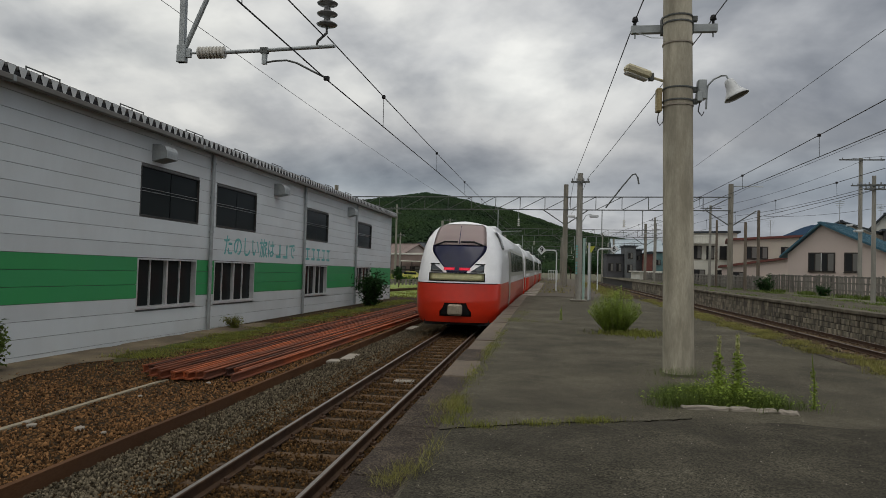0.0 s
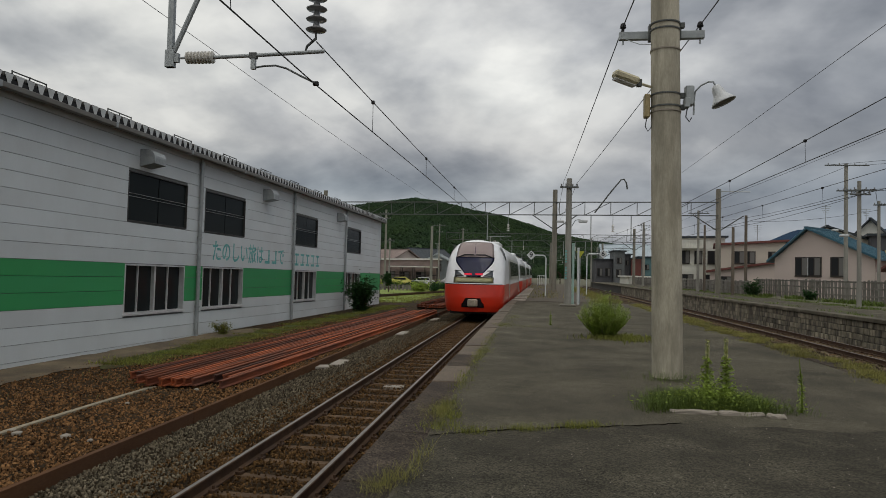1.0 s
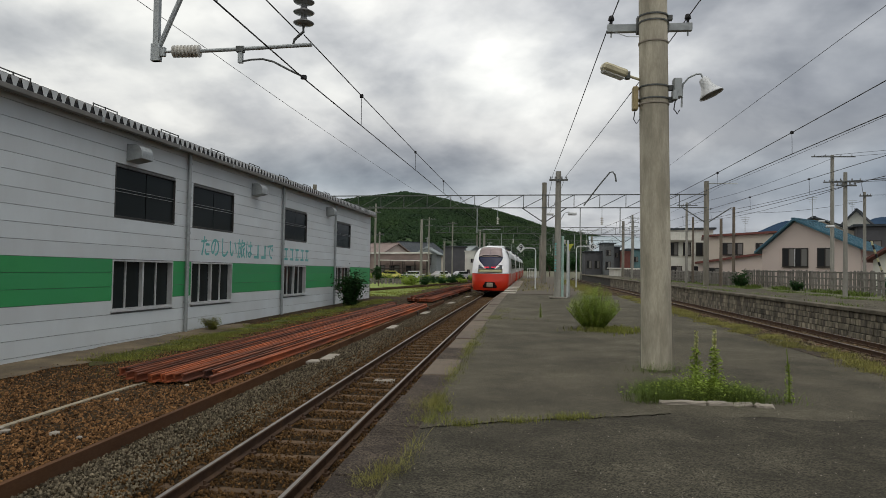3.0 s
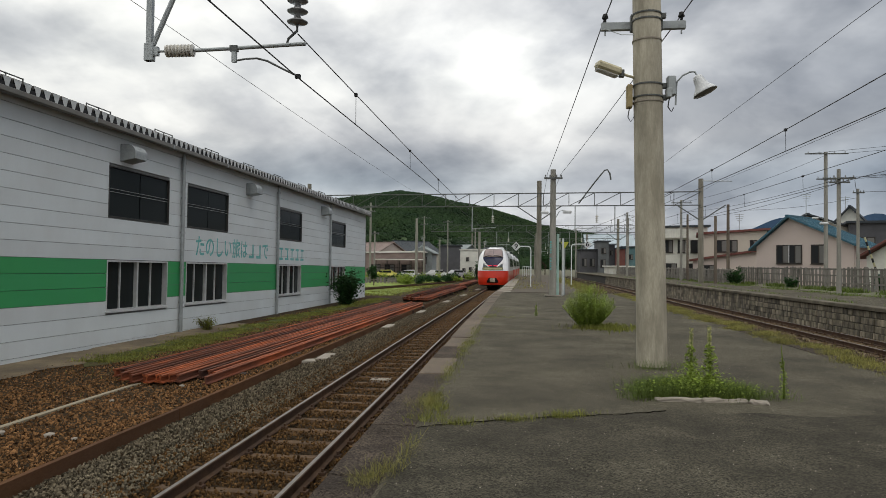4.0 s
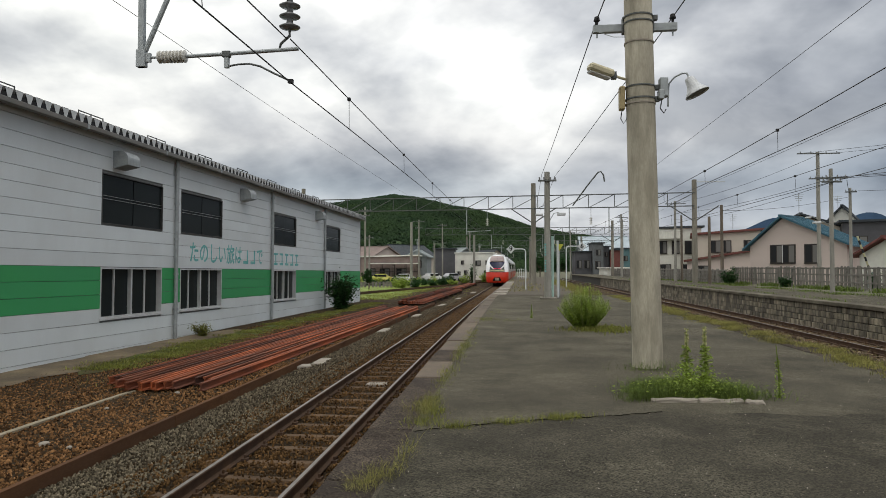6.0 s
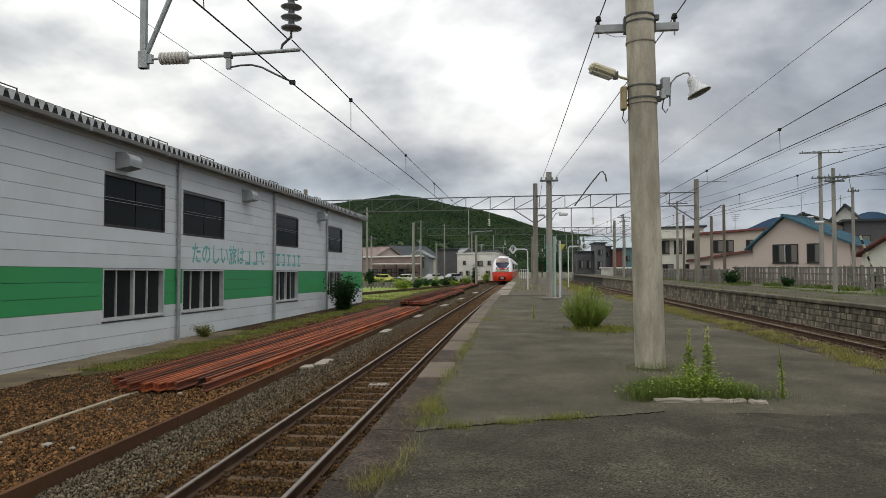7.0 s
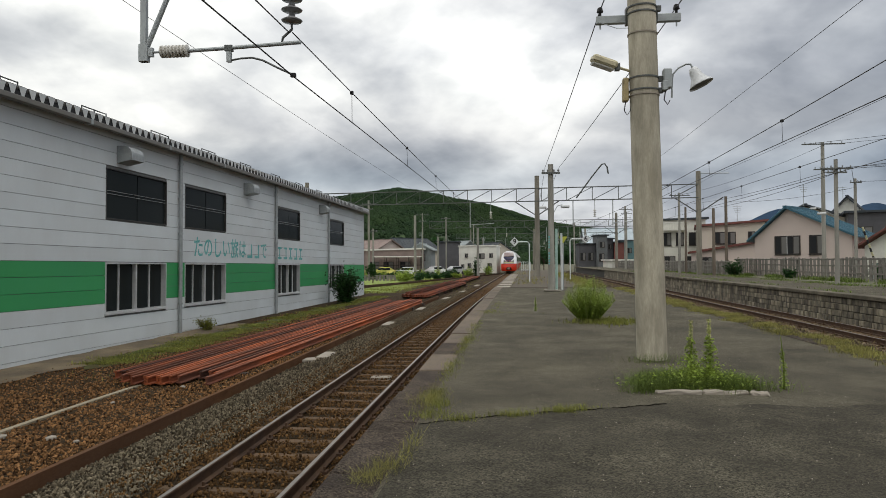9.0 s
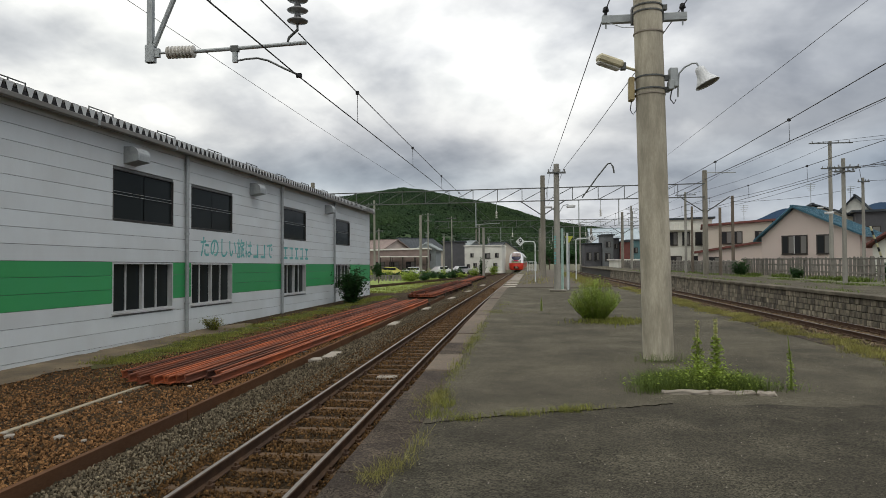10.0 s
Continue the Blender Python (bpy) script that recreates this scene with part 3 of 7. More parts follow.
def lerp_rows(pts):
    def at(v):
        z = pts[0][0] + (pts[-1][0] - pts[0][0]) * v
        for (a, h), (b, k) in zip(pts, pts[1:]):
            if z <= b + 1e-9:
                w = h + (k - h) * (z - a) / (b - a)
                return -w, w, z
        return -pts[-1][1], pts[-1][1], z
    return at


def band(x_sign, z0, z1, y0, y1, out=0.012):
    """A strip on the flank of a car."""
    bm = bmesh.new()
    g = [[bm.verts.new((x_sign * (t_half(z) + out), y, z)) for y in (y0, y1)] for z in zs(z0, z1, 0.12)]
    for a, b in zip(g, g[1:]):
        bm.faces.new((a[0], a[1], b[1], b[0]) if x_sign > 0 else (a[1], a[0], b[0], b[1]))
    return bm


def build_car(lead):
    root = empty("train_car", pose(0, 0, 0), "white and vermilion express train tail car with a dark windscreen" if lead else "white and vermilion express train car with a dark window band", "train", "cars of the train")
    part("lower_body", shell(zs(0.22, 1.52, 0.1), CAR_LEN, lead), M_TRAIN_RED, root, "vermilion lower body", True)
    part("upper_body", shell(zs(1.52, 3.0, 0.1) + [3.1, 3.2, 3.3, 3.38, 3.45, 3.5, 3.55, 3.59, 3.63, 3.66, 3.69, 3.71, 3.72], CAR_LEN, lead), M_TRAIN_WHITE, root, "white upper body", True)
    y_side = 4.6 if lead else 0.6
    for s in (1, -1):
        part("window_band", band(s, 1.72, 2.88, y_side + 1.6, CAR_LEN - 1.8), M_TRAIN_GREY, root, "grey-beige window band")
        for i in range(8):
            a = y_side + 1.9 + i * (CAR_LEN - y_side - 4.2) / 8
            part("side_window", band(s, 1.90, 2.74, a, a + (CAR_LEN - y_side - 4.2) / 8 - 0.16, 0.02), M_GLASS, root)
        for a in (y_side + 0.4, CAR_LEN - 1.4):
            part("side_door", band(s, 0.6, 2.75, a, a + 0.85, 0.018), M_TRAIN_GREY, root, "passenger door")
        part("stripe", band(s, 1.46, 1.56, y_side, CAR_LEN - 0.1, 0.014), M_TRAIN_WHITE, root)
    if lead:
        navy = [(1.86, 0.33), (1.95, 0.37), (2.1, 0.51), (2.25, 0.65), (2.47, 0.84), (2.62, 0.925), (2.80, 0.93)]
        part("nose_mask", patch(lerp_rows(navy), 0.014), M_TRAIN_NAVY, root, "navy mask under the windscreen", True)
        screen = [(2.80, 0.92), (3.0, 0.90), (3.25, 0.87), (3.46, 0.82), (3.55, 0.70)]
        part("windscreen", patch(lerp_rows(screen), 0.014), M_TRAIN_GLASS, root, "curved windscreen with a pale reflection in its colour", True)
        part("marker_frame", patch(lerp_rows([(1.575, 0.945), (1.855, 0.945)]), 0.012, rows=3), M_BLACK, root, "", True)
        part("waist_line", patch(lerp_rows([(1.50, 1.36), (1.525, 1.36)]), 0.010, cols=40, rows=1), M_BLACK, root, "", True)
        part("marker_strip", patch(lerp_rows([(1.60, 0.92), (1.83, 0.92)]), 0.016, rows=3), M_TRAIN_GOLD, root, "pale gold strip across the nose", True)
        for s in (-1, 1):
            def lens(v, s=s):
                z = 1.88 + 0.25 * v
                a, b = (0.44 + 0.36 * v), (0.91 - 0.01 * v)
                return (a, b, z) if s > 0 else (-b, -a, z)
            lamp = part("headlight", patch(lens, 0.02, 6, 4), M_LAMPGLASS, root, "dark wedge headlight cluster", True)

            def glint(v, s=s):
                z = 1.90 + 0.05 * v
                a, b = 0.60, 0.87
                return (a, b, z) if s > 0 else (-b, -a, z)
            part("reflector", patch(glint, 0.036, 6, 2), M_LAMP_CHROME, lamp, "pale lamp reflector", True)

            def brow(v, s=s):
                z = 2.13 + 0.035 * v
                a, b = 0.60, 0.93
                return (a, b, z) if s > 0 else (-b, -a, z)
            part("brow", patch(brow, 0.022, 6, 2), M_BLACK, lamp, "", True)

            def tail(v, s=s):
                z = 1.94 + 0.085 * v
                return (0.08, 0.44, z) if s > 0 else (-0.44, -0.08, z)
            part("tail_light", patch(tail, 0.026, 6, 3), M_TAIL, root, "lit red tail light", True)
            part("cab_side_window", band(s, 2.72, 3.36, 1.75, 2.75, 0.014), M_GLASS, root)
            pts = [(s * 0.05, t_front(s * 0.05, 2.92, 0.05), 2.92), (s * 0.5, t_front(s * 0.5, 2.92, 0.06), 2.92), (s * 0.82, t_front(s * 0.82, 2.80, 0.05), 2.80)]
            part("wiper", tube(pts, 0.032, n=5), M_BLACK, root)
        part("screen_pillar", tube([(0, t_front(0, z, 0.02), z) for z in (2.85, 3.1, 3.3, 3.48)], 0.012, n=5), M_TRAIN_NAVY, root)
        # black box added for the shade under the skirt
        part("skirt_shadow_gap", box(-1.1, 1.1, 0.35, 3.0, 0.12, 0.3), M_BLACK, root)
        # the nose is closed here; a black patch paints in the opening's shade
        part("coupler_recess", patch(lerp_rows([(0.42, 0.53), (0.60, 0.53), (0.66, 0.44), (0.86, 0.36)]), 0.012, rows=8), M_BLACK, root, "black patch painting in the shaded coupler opening", True)
        cp = part("coupler", box(-0.24, 0.24, -0.16, 0.25, 0.46, 0.82, bevel=0.05), M_COUPLER, root, "bare steel coupler head")
        part("coupler_face", tube([(0, -0.20, 0.64), (0, -0.14, 0.64)], 0.13, n=12), M_COUPLER, cp)
    for by in (3.6, CAR_LEN - 3.4):
        bm = box(-1.1, 1.1, by - 1.5, by + 1.5, 0.2, 0.6)
        bog = part("bogie", bm, M_BLACK, root, "black bogie frame")
        for wy in (by - 1.05, by + 1.05):
            for s in (-1, 1):
                part("wheel", tube([(s * 0.50, wy, 0.26), (s * 0.62, wy, 0.26)], 0.425, n=20), M_DARKSTEEL, bog)
    part("underframe", box(-1.15, 1.15, 0.6, CAR_LEN - 0.1, 0.35, 0.7), M_BLACK, root)
    part("roof_unit", box(-0.75, 0.75, 7.0, 10.0, 3.6, 3.86, bevel=0.06), M_TRAIN_WHITE, root, "white roof air conditioner")
    if not lead:
        part("gangway", box(-0.6, 0.6, -0.25, 0.05, 0.9, 3.1), M_BLACK, root)
    return root


CARS = [build_car(True), build_car(False)]
CARS.append(copy_thing(CARS[1], pose(0, 0, 0)))
CARS.append(copy_thing(CARS[1], pose(0, 0, 0)))
TRAIN_ROWS = [(0, 22.3), (1, 31.8), (2.5, 46.6), (4, 62.8), (5.5, 79.4), (7, 97.2), (8.5, 116.2), (10, 136.5)]


def tail_at(t):
    for (a, p), (b, q) in zip(TRAIN_ROWS, TRAIN_ROWS[1:]):
        if t <= b:
            return p + (q - p) * (t - a) / (b - a)
    return TRAIN_ROWS[-1][1]


def motions():
    for i, car in enumerate(CARS):
        rows = []
        for k in range(0, 41):
            t = k * 0.25
            y = tail_at(t) + i * (CAR_LEN + 0.35)
            turn = math.atan((bend(y + 17) - bend(y + 3)) / 14)
            x = TRACK_X + bend(y + 3) - 3 * math.tan(turn)
            rows.append((t, pose(x, y, RAIL_Z + 0.17, 0, 0, -math.degrees(turn))))
        walk(car, rows)


# ---- opposite platform ----
WALL_X, RP_Z = 12.35, 0.10
M_COPE = mat("dark_stained_coping", (0.150, 0.132, 0.100), 0.95, 0.3, 1.2, 40, 0.4, stain=(0.06, 0.052, 0.04), stain_scale=0.8, stain_amount=0.8, spec=0.12)


def build_right_platform():
    bm = box(WALL_X + 0.12, 17.6, 2, 140, GROUND_Z, RP_Z - 0.004)
    p = link_mesh("platform_opposite", bm, M_ASPHALT)
    tagged(p, "opposite asphalt platform with a stone block face", "platform", kind="structure")
    part("coping", box(WALL_X - 0.12, WALL_X + 0.45, 2, 140, RP_Z - 0.13, RP_Z + 0.02, bevel=0.02), M_COPE, p, "thick grey concrete coping")
    part("joint_backing", box(WALL_X + 0.06, WALL_X + 0.12, 2, 140, GROUND_Z, RP_Z - 0.13), M_JOINT, p)
    return p


platform_right = build_right_platform()


# ---- hills ----
def hill_h(x, y):
    u = x / y * 1200
    pts = [(-1500, 70), (-700, 95), (-400, 106), (-311, 117), (-259, 124), (-207, 130), (-166, 125), (-105, 110), (-55, 102), (0, 87), (34, 75), (78, 66), (110, 60), (142, 57), (200, 44), (400, 30), (900, 30), (1600, 35)]
    for (a, p), (b, q) in zip(pts, pts[1:]):
        if u <= b:
            return (p + (q - p) * max(0, u - a) / (b - a)) / 1200
    return 0.03


def meadow(x, y):
    u = x / y * 1200
    return y < 600 and -270 < u < -110 and noise.noise(Vector((x * 0.03, y * 0.012, 4.0))) > -0.02


def build_hills():
    rnd = random.Random(11)
    bm = bmesh.new()
    ys = steps(420, 900, 24)
    us = steps(-1300, 1300, 20)
    g = []
    for y in ys:
        k = (y - 420) / 480
        k = k * k * (3 - 2 * k)
        row = []
        for u in us:
            x = u / 1200 * y
            n = noise.fractal(Vector((x * 0.01, y * 0.01, 0)), 1.0, 2.0, 4) * 7 * k
            row.append(bm.verts.new((x, y, GROUND_Z - 0.5 + (hill_h(x, y) * 900 - 1) * k + n * (1 - 0.7 * k))))
        g.append(row)
    for a, b in zip(g, g[1:]):
        for k in range(len(us) - 1):
            bm.faces.new((a[k], a[k + 1], b[k + 1], b[k]))
    for f in bm.faces:
        p = f.calc_center_median()
        f.material_index = 1 if meadow(p.x, p.y) else 0
    h = link_mesh("hillside", bm, [M_FOREST, M_MEADOW], smooth=True)
    tagged(h, "dark wooded hill behind the town", "hill", kind="structure")
    # crowns of the wood, past counting
    vs, fs = [], []
    for i in range(42000):
        u, k = rnd.uniform(-420, 460), rnd.random() ** 0.8
        y = 430 + 465 * k
        x = u / 1200 * y
        if meadow(x, y) and rnd.random() < 0.85:
            continue
        kk = (y - 420) / 480
        kk = kk * kk * (3 - 2 * kk)
        z = GROUND_Z - 0.5 + (hill_h(x, y) * 900 - 1) * kk + noise.fractal(Vector((x * 0.01, y * 0.01, 0)), 1.0, 2.0, 4) * 7 * kk * (1 - 0.7 * kk)
        r, hgt = rnd.uniform(0.9, 2.1), rnd.uniform(1.4, 3.4)
        b = len(vs)
        a0 = rnd.uniform(0, 6)
        for ring, (rr, hh) in enumerate(((0.8, 0.1), (1.0, 0.45), (0.6, 0.8))):
            for q in range(5):
                a = a0 + q * math.pi / 2.5
                j = rnd.uniform(0.75, 1.2)
                vs.append((x + math.cos(a) * r * rr * j, y + math.sin(a) * r * rr * j, z + hgt * hh * rnd.uniform(0.92, 1.08)))
        vs.append((x, y, z + hgt))
        for ring in range(2):
            for q in range(5):
                fs.append((b + ring * 5 + q, b + ring * 5 + (q + 1) % 5, b + ring * 5 + 5 + (q + 1) % 5, b + ring * 5 + 5 + q))
        for q in range(5):
            fs.append((b + 10 + q, b + 10 + (q + 1) % 5, b + 15))
    me = bpy.data.meshes.new("hill_woods")
    me.from_pydata(vs, [], fs)
    me.materials.append(M_FOREST_TREES)
    tagged(new("hill_woods", me), "dense dark green trees covering the hill", "woods", kind="stuff")
    # far range, with the haze of distance put into its blue base colour
    bm = bmesh.new()
    prev = None
    for i in range(241):
        u = -1400 + 2800 * i / 240
        z = 50 + 8 * noise.noise(Vector((u * 0.006, 3.3, 0))) + 4 * noise.noise(Vector((u * 0.02, 1.3, 0))) + 36 * math.exp(-((u - 455) / 62) ** 2) + 42 * math.exp(-((u - 600) / 60) ** 2)
        p = Vector((u / 1200 * 3600, 3600, z * 3))
        f = Vector((u / 1200 * 2700, 2700, -3))
        cur = (bm.verts.new(f), bm.verts.new(p), bm.verts.new(p + Vector((0, 400, -260))))
        if prev:
            bm.faces.new((prev[0], cur[0], cur[1], prev[1])); bm.faces.new((prev[1], cur[1], cur[2], prev[2]))
        prev = cur
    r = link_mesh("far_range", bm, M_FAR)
    tagged(r, "mountain range on the horizon with blue-grey haze in its colour", "mountain", kind="structure")


build_hills()


# ---- stones, past counting ----
STONE = [(1, 0, 0), (0.3, 0.9, 0.1), (-0.8, 0.5, -0.1), (-0.7, -0.7, 0.1), (0.4, -0.9, 0), (0.1, 0.1, 0.75), (-0.3, 0.2, 0.6), (0, 0, -0.7)]
STONE_F = [(0, 1, 5), (1, 2, 6), (1, 6, 5), (2, 3, 6), (3, 4, 5), (3, 5, 6), (4, 0, 5), (1, 0, 7), (2, 1, 7), (3, 2, 7), (4, 3, 7), (0, 4, 7)]


def scatter_stones(name, label, material, count, seed, place, size):
    rnd = random.Random(seed)
    vs, fs = [], []
    for i in range(count):
        p = place(rnd)
        if p is None:
            continue
        s = rnd.uniform(*size)
        m = Euler((rnd.uniform(0, 6), rnd.uniform(0, 6), rnd.uniform(0, 6))).to_matrix()
        b = len(vs)
        sc = (s, s * rnd.uniform(0.6, 1), s * rnd.uniform(0.6, 0.9))
        for v in STONE:
            q = m @ Vector((v[0] * sc[0], v[1] * sc[1], v[2] * sc[2]))
            vs.append((p[0] + q.x, p[1] + q.y, p[2] + q.z))
        fs += [(a + b, c + b, d + b) for a, c, d in STONE_F]
    me = bpy.data.meshes.new(name)
    me.from_pydata(vs, [], fs)
    me.materials.append(material)
    tagged(new(name, me), label, "gravel", kind="stuff")


def near_y(rnd, a, b):
    """More stones nearby than far away."""
    if rnd.random() < 0.09:
        return rnd.uniform(-6, a)
    return a * (b / a) ** rnd.random()


def shoulder(rnd):
    y = near_y(rnd, 4.0, 60)
    u = rnd.random()
    x = -5.10 + 1.25 * u
    z = -1.0 + 0.05 * min(1, u * 3) + rnd.uniform(-0.01, 0.02)
    return x + bend(y), y, z


def between(rnd):
    y = near_y(rnd, 4.0, 60)
    x = rnd.uniform(-4.35, -1.25)
    if abs(abs(x - TRACK_X) - 0.566) < 0.075:
        return None
    ph = ((y - 1) / 0.656 + 0.5) % 1 - 0.5
    drop = 0.034 if abs(ph) > 0.17 else (0.030 if rnd.random() < 0.30 else -0.03)
    if x < -3.7:
        drop = 0.035
    return x + bend(y), y, -0.985 + drop + rnd.uniform(-0.008, 0.014)


def yard(rnd):
    y = near_y(rnd, 4.5, 34)
    x = -5.2 - 5.4 * rnd.random() ** 1.25
    return x, y, ground_z(x) + rnd.uniform(-0.005, 0.012)


def far_bed(rnd):
    y = near_y(rnd, 15, 80)
    x = rnd.uniform(7.0, 12.2)
    if abs(abs(x - RTRACK_X) - 0.566) < 0.08:
        return None
    return x, y, -0.97 + rnd.uniform(-0.02, 0.01) - (0.02 if x < 9 else 0)


scatter_stones("grey_ballast", "grey crushed stone ballast beside the track", M_STONE_G, 26000, 1, shoulder, (0.011, 0.029))
scatter_stones("brown_ballast", "rust-brown crushed stone between the sleepers", M_STONE_B, 42000, 2, between, (0.012, 0.030))
scatter_stones("reddish_gravel", "reddish brown gravel spread over the yard", M_STONE_R, 52000, 3, yard, (0.009, 0.034))
def grit(rnd):
    y = near_y(rnd, 3.0, 16)
    return rnd.uniform(-0.85, 5.0), y, 0.006


scatter_stones("platform_grit", "loose pale grit on the asphalt platform", M_PALE, 700, 12, grit, (0.003, 0.008))
scatter_stones("far_ballast", "pale brown ballast of the far track", M_STONE_F, 12000, 5, far_bed, (0.03, 0.06))


# ---- edging board, pale kerb strip, slabs, loose stones ----
def build_edging():
    for y0, y1 in ((-7, 2.0), (2, 10.0), (10.0, 19.0), (19.0, 30), (30, 44)):
        bm = sweep([(-0.035, -0.22), (0.035, -0.22), (0.035, 0.0), (-0.035, 0.0)], [(-5.15 + bend(y) * 0.6, y, -0.825) for y in steps(y0 + 0.01, y1 - 0.01, 2)])
        tagged(link_mesh("edging_rail", bm, M_EDGE), "long rusty steel edging along the ballast", "edging", "edging beside the ballast")


M_EDGE = mat("brown_rusty_steel", (0.115, 0.055, 0.025), 0.9, 0.35, 4, 50, 0.3, spec=0.12, stain=(0.05, 0.032, 0.024), stain_scale=2, stretch=(1, 0.3, 1))
build_edging()


def build_strip():
    bm = sweep([(-0.05, -0.08), (0.05, -0.08), (0.05, 0.03), (-0.05, 0.03)], [(-7.06 + 0.02 * math.sin(y), y, ground_z(-7.06)) for y in steps(3, 12.2, 0.6)])
    tagged(link_mesh("kerb_strip", bm, mat("sandy_strip", (0.25, 0.21, 0.145), 0.9, 0.25, 3, 50, 0.3)), "thin pale timber strip half sunk in gravel", "kerb")


build_strip()


def build_slab(x, y, w, l, turn, h=0.02):
    bm = box(-w / 2, w / 2, -l / 2, l / 2, -0.05, h, bevel=0.015)
    ob = link_mesh("concrete_slab", bm, M_PALE)
    ob.matrix_world = pose(x, y, -0.95, 0, 0, turn)
    tagged(ob, "pale concrete slab lying beside the track", "slab", "slabs beside the rails")


for sx, sy, sw, sl, st in ((-4.80, 17.0, 0.30, 1.0, 2), (-5.02, 16.2, 0.35, 0.4, 20), (-4.82, 25.7, 0.30, 1.3, 0), (-4.68, 33.8, 0.32, 1.5, -1), (-4.35, 43.5, 0.35, 2.0, -2), (-4.0, 52.8, 0.35, 2.2, -2), (-3.6, 66, 0.4, 2.5, -2)):
    build_slab(sx, sy, sw, sl, st)


def build_loose_stone(x, y, s, z):
    bm = bmesh.new()
    bmesh.ops.create_icosphere(bm, subdivisions=1, radius=s)
    for v in bm.verts:
        v.co *= 0.8 + 0.4 * abs(noise.noise(v.co * 9 + Vector((x, y, 0))))
        v.co.z *= 0.55
    ob = link_mesh("loose_stone", bm, M_PALE)
    ob.location = (x, y, z)
    tagged(ob, "pale broken stone lying on the gravel", "stone", "loose pale stones")


for sx, sy, s in ((-6.05, 8.35, 0.085), (-6.8, 8.4, 0.09), (-7.0, 8.55, 0.07), (-6.6, 10.6, 0.05), (-6.1, 12.0, 0.06), (-5.6, 8.2, 0.05)):
    build_loose_stone(sx, sy, s, ground_z(sx) + 0.02)
build_slab(-2.75, 13.84, 0.42, 0.22, 4, 0.012)


# ---- stacks of old rails ----
def stacked_rail(y0, y1):
    pr = [(a, c + 0.15) for a, c in RAIL_PROFILE]
    return sweep(pr, [(0, y, 0) for y in (y0, (y0 + y1) / 2, y1)])


def build_stack(y0, length, x0, n, turn, lift, seed, pitch=0.142):
    """A single sheet of rails side by side on bearers; the butt ends lie in ragged groups."""
    rnd = random.Random(seed)
    lean = math.tan(radians(turn))
    group, start, shift = 0, 0.0, 0.0
    for i in range(n):
        if group == 0:
            group, start = rnd.choice((2, 3, 3, 4)), rnd.uniform(-0.5, 0.35)
            shift = rnd.uniform(0.0, 0.03)
        group -= 1
        x = x0 + i * pitch + shift
        z = ground_z(x0) + lift + rnd.uniform(0, 0.014) + 0.012 * math.sin(i * 0.9 + seed)
        ob = link_mesh("old_rail", stacked_rail(start + rnd.uniform(-0.12, 0.12), length + rnd.uniform(-1.2, 0.8)), M_RUST)
        ob.matrix_world = pose(x, y0, z, 0.03, rnd.uniform(-4, 4), -turn + rnd.uniform(-0.05, 0.05))
        tagged(ob, "discarded rusty orange-brown rail in a stack on the gravel", "rail", "stacked old rails")
    half = n * pitch / 2
    for y in steps(y0 + 1.1, y0 + length - 1, 3.5):
        bm = box(-half - 0.1, half + 0.05, -0.09, 0.09, -0.14, lift - 0.002, bevel=0.012)
        ob = link_mesh("timber_bearer", bm, M_BEARER)
        ob.matrix_world = pose(x0 + half + (y - y0) * lean, y, ground_z(x0), 0, 0, rnd.uniform(-3, 3))
        tagged(ob, "dark timber bearer under the stacked rails", "timber", "bearers under the rails")


def build_top_rails(y0, length, xs, turn, lift, seed):
    rnd = random.Random(seed)
    for x in xs:
        ob = link_mesh("old_rail", stacked_rail(rnd.uniform(-0.6, 1.6), length + rnd.uniform(-2.5, 0.5)), M_RUST)
        ob.matrix_world = pose(x, y0, ground_z(-7.6) + lift, 0.02, rnd.uniform(-6, 6), -turn + rnd.uniform(-0.1, 0.1))
        tagged(ob, "discarded rusty rail lying across the top of a stack", "rail", "stacked old rails")


M_BEARER = mat("dark_timber", (0.045, 0.032, 0.024), 0.9, 0.3, 5, 60, 0.4, stretch=(0.2, 1, 1))
build_stack(12.45, 24.9, -7.84, 16, 1.6, 0.08, 5)
build_stack(41.3, 24.5, -6.95, 12, 1.5, 0.12, 7)
build_top_rails(41.3, 24.0, (-6.6, -6.3, -5.9), 1.5, 0.29, 8)
build_stack(69.0, 24.5, -6.2, 7, 1.4, 0.08, 9)


# ---- grass and weeds ----
M_WEED = mat("weed_green", (0.115, 0.160, 0.036), 0.7, 0.35, 2, 20, 0.0, island=0.5, spec=0.2)
let_through(M_WEED, 0.4)


